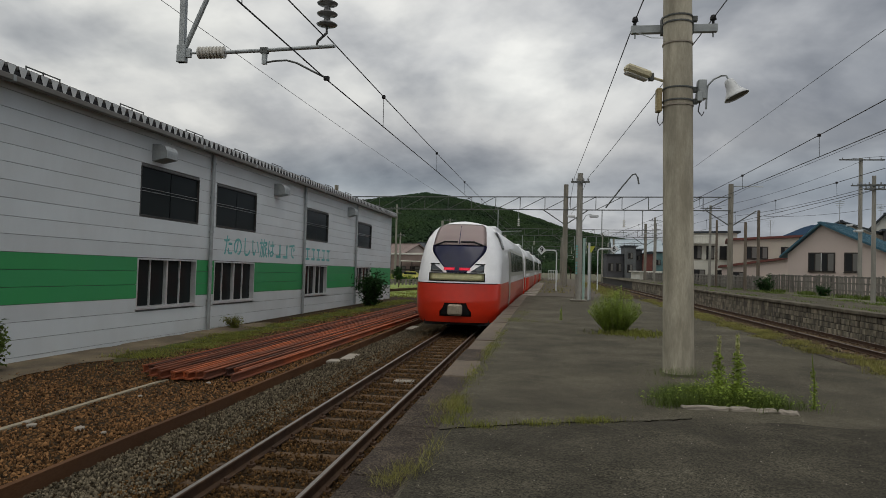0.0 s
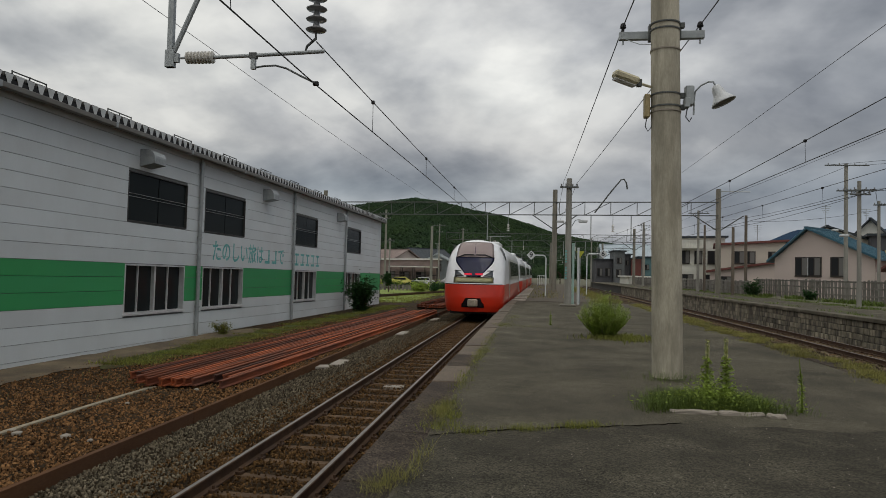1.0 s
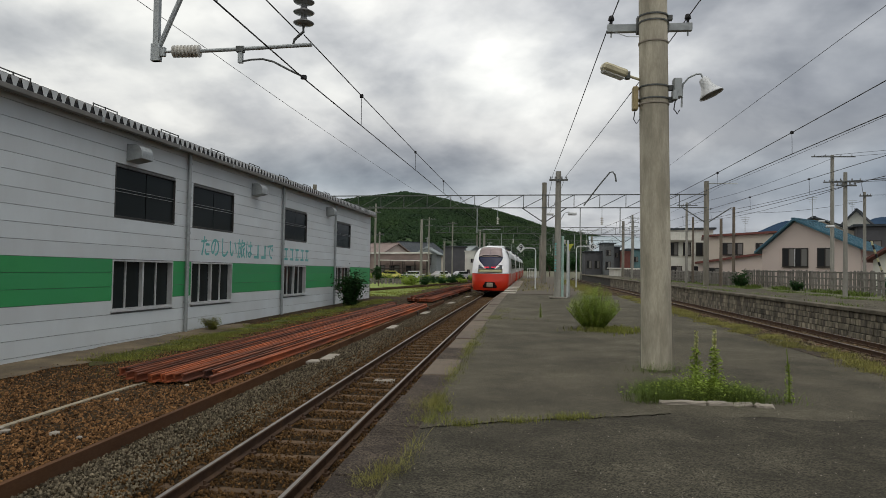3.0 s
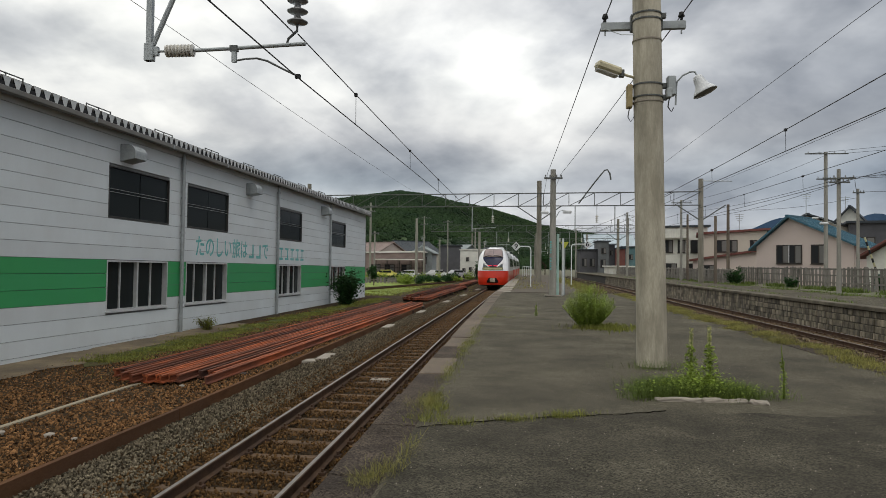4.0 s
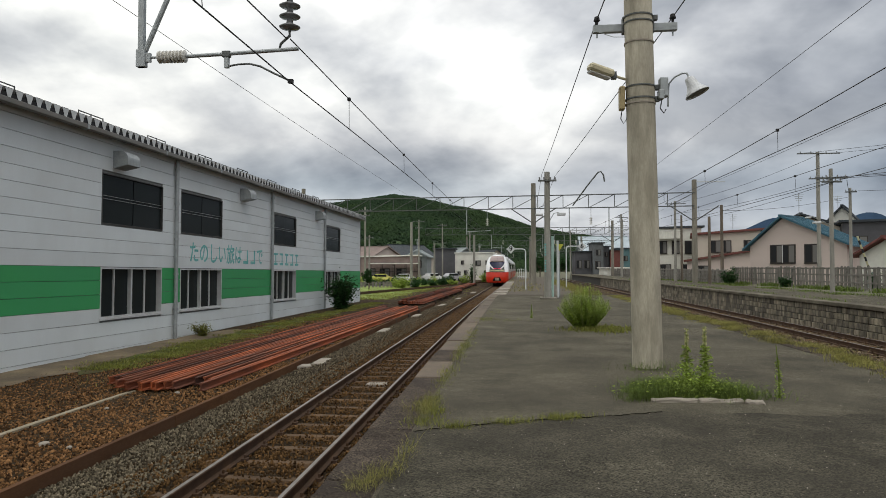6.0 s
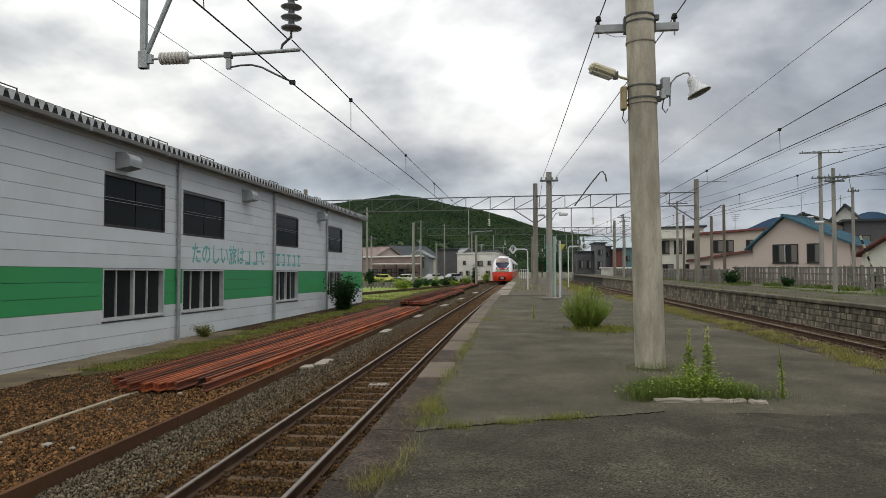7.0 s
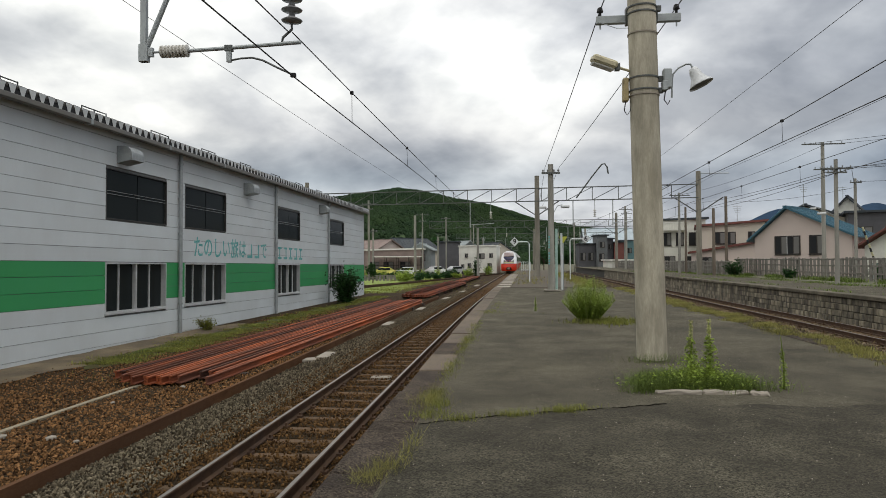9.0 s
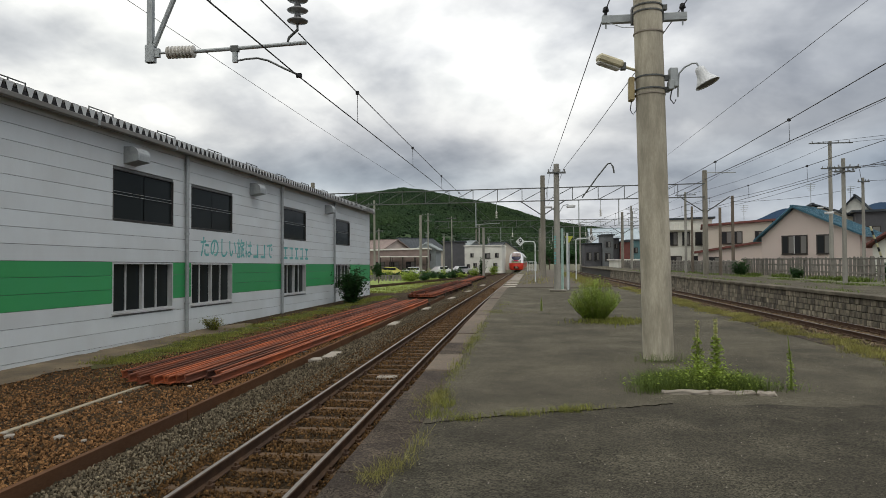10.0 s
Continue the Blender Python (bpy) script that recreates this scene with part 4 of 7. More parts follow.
def grass(name, label, material, seed, spots, blade=(0.003, 0.007), height=(0.06, 0.2), lean=0.5):
    """spots: centre x, y, z, spread in x and y, count."""
    rnd = random.Random(seed)
    vs, fs = [], []
    for x, y, z, sx, sy, n in spots:
        for i in range(n):
            px, py = x + rnd.gauss(0, sx), y + rnd.gauss(0, sy)
            h, w, a = rnd.uniform(*height), rnd.uniform(*blade), rnd.uniform(0, 6.3)
            dx, dy = math.cos(a), math.sin(a)
            k = rnd.uniform(0.1, lean) * h
            b = len(vs)
            vs += [(px - dy * w, py + dx * w, z), (px + dy * w, py - dx * w, z), (px + dx * k * 0.4 - dy * w * 0.8, py + dy * k * 0.4 + dx * w * 0.8, z + h * 0.6), (px + dx * k * 0.4 + dy * w * 0.8, py + dy * k * 0.4 - dx * w * 0.8, z + h * 0.6), (px + dx * k, py + dy * k, z + h)]
            fs += [(b, b + 1, b + 3, b + 2), (b + 2, b + 3, b + 4)]
    me = bpy.data.meshes.new(name)
    me.from_pydata(vs, [], fs)
    me.materials.append(material)
    return tagged(new(name, me), label, "grass", kind="stuff")


def strip_spots(f, ya, yb, step, n, sx, seed, z, gaps=0.3):
    rnd = random.Random(seed)
    out = []
    y = ya
    while y < yb:
        if rnd.random() > gaps:
            out.append((f(y) + rnd.uniform(-sx, sx), y, z, sx * 0.6, step * 0.35, int(n * rnd.uniform(0.4, 1.4))))
        y += step * rnd.uniform(0.7, 1.3)
    return out


grass("shed_grass", "bright green grass strip along the shed wall", M_GRASS, 21,
      strip_spots(lambda y: -9.9 + 0.018 * y, 15, 46, 0.24, 520, 0.55, 1, -0.985, 0.42), (0.003, 0.007), (0.015, 0.11), 1.5)
grass("coping_weeds", "yellow-green weeds in the joint behind the coping", M_GRASS, 22,
      [(-0.86, 7.2, 0, 0.07, 0.25, 520), (-0.80, 6.3, 0, 0.10, 0.12, 420), (-0.74, 6.75, 0, 0.06, 0.12, 300), (-0.86, 9.0, 0, 0.06, 0.5, 520), (-0.85, 11.5, 0, 0.06, 0.8, 700), (-0.82, 12.4, 0, 0.08, 0.25, 300), (-0.84, 14.5, 0, 0.07, 1.2, 520), (-0.7, 19, 0, 0.15, 0.4, 380), (-0.5, 22.0, 0, 0.14, 0.9, 260), (-0.3, 18.6, 0, 0.4, 0.2, 200)], (0.0010, 0.0022), (0.010, 0.062), 1.6)
grass("edge_tuft", "tuft of fading grass at the platform edge", M_GRASS_DRY, 23,
      [(-0.97, 4.46, -0.05, 0.045, 0.10, 620), (-0.88, 4.68, -0.03, 0.06, 0.10, 420), (-0.80, 5.15, 0, 0.04, 0.2, 160), (-1.0, 6.9, -0.03, 0.06, 0.2, 200), (-0.85, 6.95, 0, 0.05, 0.25, 320)], (0.0009, 0.0020), (0.015, 0.115), 1.9)
grass("crack_grass", "thin grass growing from the crack in the asphalt", M_GRASS, 24,
      [(-0.5 + 0.16 * i, 6.12 + 0.072 * i + 0.02 * (i % 3), 0, 0.07, 0.05, (260, 60, 40, 210, 90, 40, 330, 160, 20)[i]) for i in range(9)], (0.0010, 0.0022), (0.01, 0.075), 1.4)
grass("edge_grass", "dry yellow grass along the far platform edge", M_GRASS_DRY, 25,
      strip_spots(lambda y: 5.32, 7.5, 36, 0.26, 420, 0.24, 4, 0.0, 0.12), (0.0018, 0.0045), (0.012, 0.075), 1.5)
grass("pole_grass", "low green grass around the foot of the pole", M_WEED, 26,
      [(1.70, 8.05, 0, 0.17, 0.15, 4200), (1.98, 8.05, 0, 0.20, 0.17, 4600), (2.3, 7.95, 0, 0.16, 0.15, 4600), (1.56, 7.68, 0, 0.13, 0.07, 700), (1.34, 7.55, 0, 0.10, 0.08, 260), (2.0, 9.75, 0, 0.25, 0.10, 260), (2.75, 7.8, 0, 0.16, 0.1, 200)], (0.0010, 0.0022), (0.03, 0.185), 1.8)
grass("bush_grass", "light green grass beside the bush", M_GRASS, 27, [(2.2, 16.0, 0, 0.30, 0.40, 1100), (1.75, 15.8, 0, 0.35, 0.2, 300)], (0.004, 0.008), (0.03, 0.12), 0.8)
grass("right_weeds", "leafy green weeds at the foot of the picket fence", M_WEED, 28,
      strip_spots(lambda y: 20.9 - 0.055 * (y - 36), 30, 78, 0.6, 150, 0.5, 6, 0.02, 0.5), (0.012, 0.035), (0.05, 0.34), 1.2)
grass("yard_weeds", "sparse weeds and dry grass on the gravel", M_GRASS_DRY, 29,
      strip_spots(lambda y: -8.6, 6, 30, 0.7, 26, 1.1, 8, -0.95, 0.3), (0.003, 0.006), (0.04, 0.13), 0.9)


grass("platform_weeds", "low weeds and dry grass on the opposite platform", M_WEED, 30,
      strip_spots(lambda y: 16.9, 24, 90, 0.8, 130, 0.7, 10, 0.10, 0.45) + strip_spots(lambda y: 13.0, 20, 90, 1.6, 50, 0.25, 11, 0.12, 0.5), (0.006, 0.014), (0.03, 0.14), 1.4)


def ground_strip(name, label, material, fx, y0, y1, half, seed, z, kind="ground"):
    """A thin sheet on the ground with an uneven outline."""
    bm = bmesh.new()
    prev = None
    for y in steps(y0, y1, 0.35):
        e = min(1.0, (y - y0) / 2.5, (y1 - y) / 2.5) ** 0.5 if y0 < y < y1 else 0.05
        a = half * e * (1 + 0.5 * noise.noise(Vector((y * 0.9, seed, 0))))
        b = half * e * (1 + 0.5 * noise.noise(Vector((y * 0.9, seed + 5, 0))))
        cur = [bm.verts.new((fx(y) + k, y, z)) for k in (-a, 0, b)]
        if prev:
            for k in range(2):
                bm.faces.new((prev[k], prev[k + 1], cur[k + 1], cur[k]))
        prev = cur
    tagged(link_mesh(name, bm, material), label, kind, kind="structure")


M_TURF = mat("mossy_turf", (0.075, 0.098, 0.024), 0.95, 0.4, 2.5, 25, 0.8, depth=0.03, stain=(0.07, 0.052, 0.03), stain_scale=1.4, stain_amount=0.8, spec=0.1)
ground_strip("turf", "mossy green turf between the gravel and the shed", M_TURF, lambda y: -9.95 + 0.018 * y, 14.5, 47, 0.7, 3, -0.972)
ground_strip("apron", "sandy worn strip along the shed wall", M_APRON, lambda y: -11.3 + 0.0233 * y, 3, 26, 0.75, 9, -0.978)


# ---- leafy plants ----
def leaves(rnd, n, place, size, bm_lists):
    vs, fs = bm_lists
    for i in range(n):
        p = place(rnd)
        s = rnd.uniform(*size)
        m = Euler((rnd.uniform(-0.9, 0.9), rnd.uniform(-0.9, 0.9), rnd.uniform(0, 6.3))).to_matrix()
        b = len(vs)
        for q in ((0, -1, 0), (0.45, -0.1, 0.12), (0, 1, -0.15), (-0.45, -0.1, 0.12)):
            c = m @ Vector(q) * s
            vs.append((p[0] + c.x, p[1] + c.y, p[2] + c.z))
        fs += [(b, b + 1, b + 2), (b, b + 2, b + 3)]


def leaf_part(name, parent, material, rnd, n, place, size, label=""):
    vs, fs = [], []
    leaves(rnd, n, place, size, (vs, fs))
    me = bpy.data.meshes.new(name)
    me.from_pydata(vs, [], fs)
    me.materials.append(material)
    ob = new(name, me)
    ob.parent = parent
    return tagged(ob, label)


def build_bush(x, y, z, rx, ry, h, seed, material, label, n=2600, leaf=(0.02, 0.045), stems=14, fill=0.45):
    root = empty("bush", pose(x, y, z), label, "bush")
    rnd = random.Random(seed)
    bm = bmesh.new()
    tips = []
    for i in range(stems):
        a, r = rnd.uniform(0, 6.3), rnd.uniform(0.3, 1.0)
        tip = (math.cos(a) * rx * r, math.sin(a) * ry * r, h * rnd.uniform(0.55, 1.0) * (1.12 - 0.4 * r))
        tips.append(tip)
        tube([(math.cos(a) * 0.04, math.sin(a) * 0.04, 0), (tip[0] * 0.6, tip[1] * 0.6, tip[2] * 0.55), tip], 0.01, bm, 5, radii=[0.012, 0.008, 0.003])
    part("branchwork", bm, M_TRUNK, root)

    def place(r):
        t = tips[r.randrange(len(tips))]
        k = r.uniform(fill * 0.3, 1.0)
        g = 0.16
        return (t[0] * k + r.gauss(0, g * rx), t[1] * k + r.gauss(0, g * ry), max(0.02, t[2] * k + r.gauss(0, g * 0.6 * h)))
    leaf_part("foliage", root, material, rnd, n, place, leaf)
    return root


def build_feather_bush(x, y, rx, ry, h, seed, material, label, shoots=300, per=70):
    """Many thin shoots that fan out from one foot, each set with narrow rising leaves."""
    root = empty("bush", pose(x, y, 0), label, "bush")
    rnd = random.Random(seed)
    stems = bmesh.new()
    vs, fs = [], []
    for i in range(shoots):
        a, r = rnd.uniform(0, 6.3), rnd.random() ** 0.6
        tall = h * (1.06 - 0.80 * r * r) ** 0.5 * rnd.uniform(0.62, 1.08)
        tip = Vector((math.cos(a) * rx * r, math.sin(a) * ry * r, tall))
        foot = Vector((math.cos(a) * 0.32 * rx * r, math.sin(a) * 0.32 * ry * r, 0))
        tip.z = max(tip.z, 0.12)
        mid = foot.lerp(tip, 0.5) + Vector((math.cos(a) * 0.08 * rx, math.sin(a) * 0.08 * ry, 0.03 * h))
        if i % 4 == 0:
            tube([foot, mid, tip], 0.004, stems, 4, radii=[0.005, 0.004, 0.0015])
        for k in range(per):
            t = rnd.uniform(0.06, 1.0)
            p = foot * (1 - t) ** 2 + mid * 2 * t * (1 - t) + tip * t * t
            b = rnd.uniform(0, 6.3)
            out = Vector((math.cos(b), math.sin(b), rnd.uniform(0.2, 1.3))).normalized()
            size = rnd.uniform(0.035, 0.075) * (1.15 - 0.5 * t)
            wide = out.cross(Vector((0, 0, 1))).normalized() * size * 0.16
            e, m = p + out * size, p + out * size * 0.5
            n = len(vs)
            vs += [tuple(p), tuple(m + wide), tuple(e), tuple(m - wide)]
            fs += [(n, n + 1, n + 2), (n, n + 2, n + 3)]
    part("branchwork", stems, M_TRUNK, root)
    me = bpy.data.meshes.new("foliage")
    me.from_pydata(vs, [], fs)
    me.materials.append(material)
    ob = new("foliage", me)
    ob.parent = root


build_feather_bush(1.74, 16.3, 0.66, 0.55, 1.0, 31, M_LEAF, "feathery green bush growing through the asphalt platform")
build_bush(-9.75, 38.6, -1.0, 1.0, 0.8, 2.15, 32, M_LEAF_DARK, "dark green shrub against the shed corner", 3200, (0.06, 0.13), 26)
build_bush(-10.9, 23.2, -1.0, 0.55, 0.3, 0.5, 33, M_GRASS, "small green weed clump at the downpipe foot", 1500, (0.015, 0.04), 20)
build_bush(-11.25, 12.6, -1.0, 0.42, 0.42, 1.1, 34, M_WEED, "leafy green weed by the shed wall", 1500, (0.03, 0.09), 20)


def build_mullein(x, y, h, seed, flowers, label):
    root = empty("tall_weed", pose(x, y, 0, 0, random.Random(seed).uniform(-3, 3), 0), label, "plant", "tall weeds by the pole")
    rnd = random.Random(seed)
    part("stalk", tube([(0, 0, 0), (0.01, 0, h * 0.5), (0, 0.01, h)], 0.012, n=6, radii=[0.012, 0.009, 0.004]), M_LEAF, root)

    def low(r):
        z = h * 0.75 * r.random() ** 1.4
        a = r.uniform(0, 6.3)
        w = (0.13 if flowers else 0.05) * (1 - z / h) * r.random() + 0.01
        return math.cos(a) * w, math.sin(a) * w, z
    leaf_part("foliage", root, M_LEAF, rnd, 330 if flowers else 220, low, (0.014, 0.036) if flowers else (0.008, 0.022))
    if flowers:
        vs, fs = [], []
        for k in range(26):
            a, z = k * 2.4, h * (0.12 + 0.5 * k / 26)
            reach = 0.17 * (1 - 0.75 * k / 26)
            d, w = Vector((math.cos(a), math.sin(a), 0)), Vector((-math.sin(a), math.cos(a), 0)) * reach * 0.17
            p = Vector((0, 0, z))
            q, e = p + d * reach * 0.55 + Vector((0, 0, reach * 0.45)), p + d * reach + Vector((0, 0, reach * 0.30))
            n = len(vs)
            vs += [tuple(p), tuple(q + w), tuple(e), tuple(q - w), tuple(q - Vector((0, 0, 0.008)))]
            fs += [(n, n + 1, n + 4), (n + 1, n + 2, n + 4), (n + 2, n + 3, n + 4), (n + 3, n, n + 4)]
        me = bpy.data.meshes.new("stalk_leaves")
        me.from_pydata(vs, [], fs)
        me.materials.append(M_LEAF)
        new("stalk_leaves", me).parent = root
    if flowers:
        def top(r):
            a = r.uniform(0, 6.3)
            return math.cos(a) * 0.018, math.sin(a) * 0.018, h * r.uniform(0.55, 1.02)
        leaf_part("flower_spike", root, M_BLOOM, rnd, 190, top, (0.008, 0.019), "pale yellow flower spike")
    return root


M_BLOOM = mat("pale_yellow_bloom", (0.42, 0.42, 0.16), 0.7, 0.3, 6, 30, 0.0, island=0.4)
build_mullein(2.19, 7.95, 0.76, 41, True, "tall flowering weed with a pale yellow spike")
build_mullein(2.0, 8.05, 0.72, 42, True, "tall flowering weed with a slim yellow spike")
build_mullein(2.95, 7.85, 0.58, 43, False, "thin upright green weed in the asphalt")
build_mullein(0.6, 19.6, 0.4, 44, False, "thin upright green weed in the asphalt")


def build_pole_bush():
    root = empty("weed", pose(2.0, 7.85, 0), "dense green weeds behind a broken concrete kerb", "plant")
    rnd = random.Random(45)

    def place(r):
        x = r.gauss(0.05, 0.3)
        return x, r.gauss(0.05, 0.12), abs(r.gauss(0, 0.13)) * (1 - min(0.7, abs(x))) + 0.02
    leaf_part("foliage", root, M_LEAF, rnd, 2600, place, (0.008, 0.024))


build_pole_bush()


def build_kerb():
    for x0, x1, y, turn in ((1.50, 1.98, 7.50, 2), (2.0, 2.46, 7.54, -1), (2.47, 2.66, 7.50, -14)):
        bm = box(0, x1 - x0, -0.045, 0.045, -0.02, 0.035, bevel=0.012)
        bmesh.ops.subdivide_edges(bm, edges=bm.edges[:], cuts=5, use_grid_fill=True)
        for v in bm.verts:
            q = v.co + Vector((x0, y, 0))
            v.co += Vector((0.02 * noise.noise(q * 23), 0.022 * noise.noise(q * 9) + 0.02 * noise.noise(q * 31), 0.014 * noise.noise(q * 13 + Vector((5, 0, 0))) + 0.012 * noise.noise(q * 41)))
        ob = link_mesh("kerb_stone", bm, M_PALE)
        ob.matrix_world = pose(x0, y, 0, 0, 0, turn)
        tagged(ob, "broken pale concrete kerb half under weeds", "kerb", "kerb pieces by the pole")


build_kerb()


# ---- the crack and patches of the asphalt ----
M_CRACK = mat("crack_earth", (0.010, 0.009, 0.007), 1.0, 0.2, 6, 40, 0.0, spec=0.0)


def build_crack():
    rnd = random.Random(51)
    bm = bmesh.new()
    prev = None
    for i in range(60):
        k = i / 59
        x = -0.85 + 2.35 * k
        y = 5.93 + 1.07 * k + 0.05 * math.sin(5 * k) + rnd.uniform(-0.02, 0.02) + (0.1 * max(0, k - 0.8))
        w = 0.006 + 0.014 * rnd.random()
        cur = (bm.verts.new((x, y - w, 0.007)), bm.verts.new((x, y + w, 0.007)))
        if prev:
            bm.faces.new((prev[0], cur[0], cur[1], prev[1]))
        prev = cur
    ob = part("crack", bm, M_CRACK, platform, "open crack across the asphalt")


build_crack()


def build_old_asphalt():
    """The darker, coarser asphalt on the near side of the crack."""
    bm = bmesh.new()
    prev = None
    for i in range(70):
        k = i / 69
        x = -0.84 + 5.8 * k
        kk = min(1.0, 5.8 * k / 2.35)
        y = 5.93 + 1.07 * kk + 0.05 * math.sin(5 * kk) + 0.25 * noise.noise(Vector((x * 1.3, 2.2, 0))) * (k > 0.4)
        cur = [bm.verts.new((x, q, 0.003)) for q in (-8.0, 0.0, 3.0, 5.0, y)]
        if prev:
            for a in range(4):
                bm.faces.new((prev[a], cur[a], cur[a + 1], prev[a + 1]))
        prev = cur
    part("asphalt_patch", bm, M_ASPHALT_OLD, platform, "older dark coarse asphalt")


build_old_asphalt()


# ---- the main pole with its lamps ----
M_LAMP_CREAM = mat("cream_lamp_housing", (0.50, 0.45, 0.30), 0.5, 0.15, 6, 50, 0.05)
M_LAMP_WHITE = mat("enamel_shade", (0.55, 0.56, 0.56), 0.35, 0.08, 6, 50, 0.02)
M_DIFFUSER = mat("lamp_diffuser", (0.55, 0.54, 0.50), 0.3, 0.1, 6, 50, 0.0)
M_PORCELAIN = mat("porcelain", (0.52, 0.50, 0.45), 0.25, 0.08, 6, 50, 0.0, coat=0.3)
M_PORC_DARK = mat("grey_porcelain", (0.20, 0.20, 0.20), 0.3, 0.1, 6, 50, 0.0, coat=0.3)


def lean_x(z):
    return -0.0183 * z


def build_main_pole():
    root = empty("concrete_pole", pose(1.98, 10.13, 0), "tall round weathered concrete pole carrying lamps and a crossarm", "pole")
    part("shaft", tube([(lean_x(z), 0, z) for z in (-0.05, 2, 4, 6, 9.0)], 0.2, n=28, radii=[0.215, 0.21, 0.205, 0.197, 0.185]), M_CONCRETE, root, "stained grey concrete shaft", True)
    arm = part("crossarm", box(-0.72, 0.52, 0.21, 0.29, 4.99, 5.11, bevel=0.008), M_GALV, root, "galvanised steel crossarm")
    for x in (-0.66, 0.46):
        part("pin_insulator", tube([(x, 0.25, 5.11), (x, 0.25, 5.16), (x, 0.25, 5.18), (x, 0.25, 5.24), (x, 0.25, 5.25)], 0.04, n=10, radii=[0.02, 0.02, 0.05, 0.035, 0.02]), M_BLACK, arm)
        part("bolt", tube([(x, 0.25, 4.92), (x, 0.25, 4.99)], 0.012, n=6), M_GALV, arm)
    for x in (-0.27, 0.13):
        part("bracket", box(x - 0.03, x + 0.03, 0.1, 0.23, 4.94, 5.18), M_DARKSTEEL, arm)
    for z, m in ((5.12, M_DARKSTEEL), (5.03, M_DARKSTEEL), (4.73, M_PALE), (4.08, M_DARKSTEEL), (3.90, M_DARKSTEEL), (3.83, M_PALE)):
        bm = bmesh.new()
        n, r = 24, 0.213 - 0.002 * z
        ring = [[bm.verts.new((lean_x(z) + math.cos(a) * q, math.sin(a) * q, z + h)) for a in [2 * math.pi * k / n for k in range(n)]] for q, h in ((r, -0.012), (r + 0.012, -0.01), (r + 0.012, 0.01), (r, 0.012))]
        for a, b in zip(ring, ring[1:]):
            for k in range(n):
                bm.faces.new((a[k], a[(k + 1) % n], b[(k + 1) % n], b[k]))
        part("strap", bm, m, root)
    for z in (5.10, 4.07, 3.9):
        part("strap_clamp", box(lean_x(z) + 0.17, lean_x(z) + 0.27, -0.05, 0.03, z - 0.035, z + 0.035), M_DARKSTEEL, root)
    part("stay_wire", tube([(-0.66, 0.2, 5.0), (-0.45, 0.05, 4.86), (-0.2, -0.1, 4.80)], 0.006, n=5), M_GALV, root)
    # box lamp on the rail side
    lamp = part("street_lamp", box(-0.19, 0.19, -0.12, 0.12, -0.05, 0.06, bevel=0.03), M_LAMP_CREAM, root, "cream boxed lamp head on a short arm")
    lamp.matrix_local = pose(-0.66, -0.12, 4.31, 8, 19, 8)
    part("diffuser", box(-0.17, 0.17, -0.10, 0.10, -0.085, -0.05, bevel=0.02), M_DIFFUSER, lamp, "scratched clear lamp cover")
    part("arm", tube([(-0.49, -0.1, 4.25), (-0.38, -0.06, 4.22), (-0.26, 0, 4.20)], 0.02, root and bmesh.new(), 8), M_LAMP_CREAM, root)
    part("arm_clamp", box(-0.50, -0.43, -0.14, -0.05, 4.19, 4.29), M_DARKSTEEL, root)
    part("terminal_box", box(-0.38, -0.30, -0.08, 0.06, 3.75, 4.09, bevel=0.012), mat("ochre_box", (0.33, 0.26, 0.13), 0.6, 0.2, 5, 40, 0.1), root, "ochre terminal box")
    part("cable_loop", tube([(-0.34, -0.02, 3.75), (-0.36, -0.02, 3.62), (-0.32, -0.02, 3.55), (-0.27, -0.02, 3.62), (-0.26, -0.02, 3.78)], 0.008, n=5), M_WIRE, root)
    # bell lamp on the other side
    part("junction_box", box(0.19, 0.31, -0.1, 0.04, 3.92, 4.2, bevel=0.012), M_GALV, root, "grey junction box")
    part("junction_box", box(0.17, 0.25, -0.12, 0.02, 3.88, 4.02, bevel=0.01), M_GALV, root)
    part("gooseneck", tube([(0.31, -0.05, 3.78), (0.32, -0.05, 4.05), (0.33, -0.06, 4.12), (0.40, -0.08, 4.20), (0.50, -0.1, 4.245), (0.56, -0.12, 4.24), (0.60, -0.13, 4.16)], 0.013, n=8), M_GALV, root, "thin bent lamp arm")
    prof = [(0.045, 0.0), (0.075, -0.02), (0.09, -0.08), (0.10, -0.15), (0.125, -0.21), (0.165, -0.265), (0.20, -0.31), (0.205, -0.33), (0.195, -0.32), (0.11, -0.23), (0.0, -0.18)]
    bm = bmesh.new()
    rings = [[bm.verts.new((math.cos(a) * r, math.sin(a) * r, z)) for a in [2 * math.pi * k / 24 for k in range(24)]] for r, z in prof]
    for a, b in zip(rings, rings[1:]):
        for k in range(24):
            bm.faces.new((a[k], a[(k + 1) % 24], b[(k + 1) % 24], b[k]))
    shade = part("shade", bm, M_LAMP_WHITE, root, "white enamel bell lamp shade", True)
    shade.matrix_local = pose(0.585, -0.13, 4.18, -6, -24, 0) @ Matrix.Scale(0.85, 4)
    # grey disc added across the mouth paints in the darkness inside the white bell
    inner = bmesh.new()
    bmesh.ops.create_circle(inner, cap_ends=True, segments=24, radius=0.192)
    for v in inner.verts:
        v.co.z -= 0.312
    part("shade_mouth", inner, mat("bell_mouth_gloom", (0.16, 0.155, 0.145), 0.6, 0.1, 4, 40, 0.0), shade)
    part("hanging_cable", tube([(0.22, -0.06, 3.88), (0.20, -0.06, 3.75), (0.25, -0.06, 3.68), (0.28, -0.06, 3.74)], 0.009, n=5), M_WIRE, root)
    return root


build_main_pole()


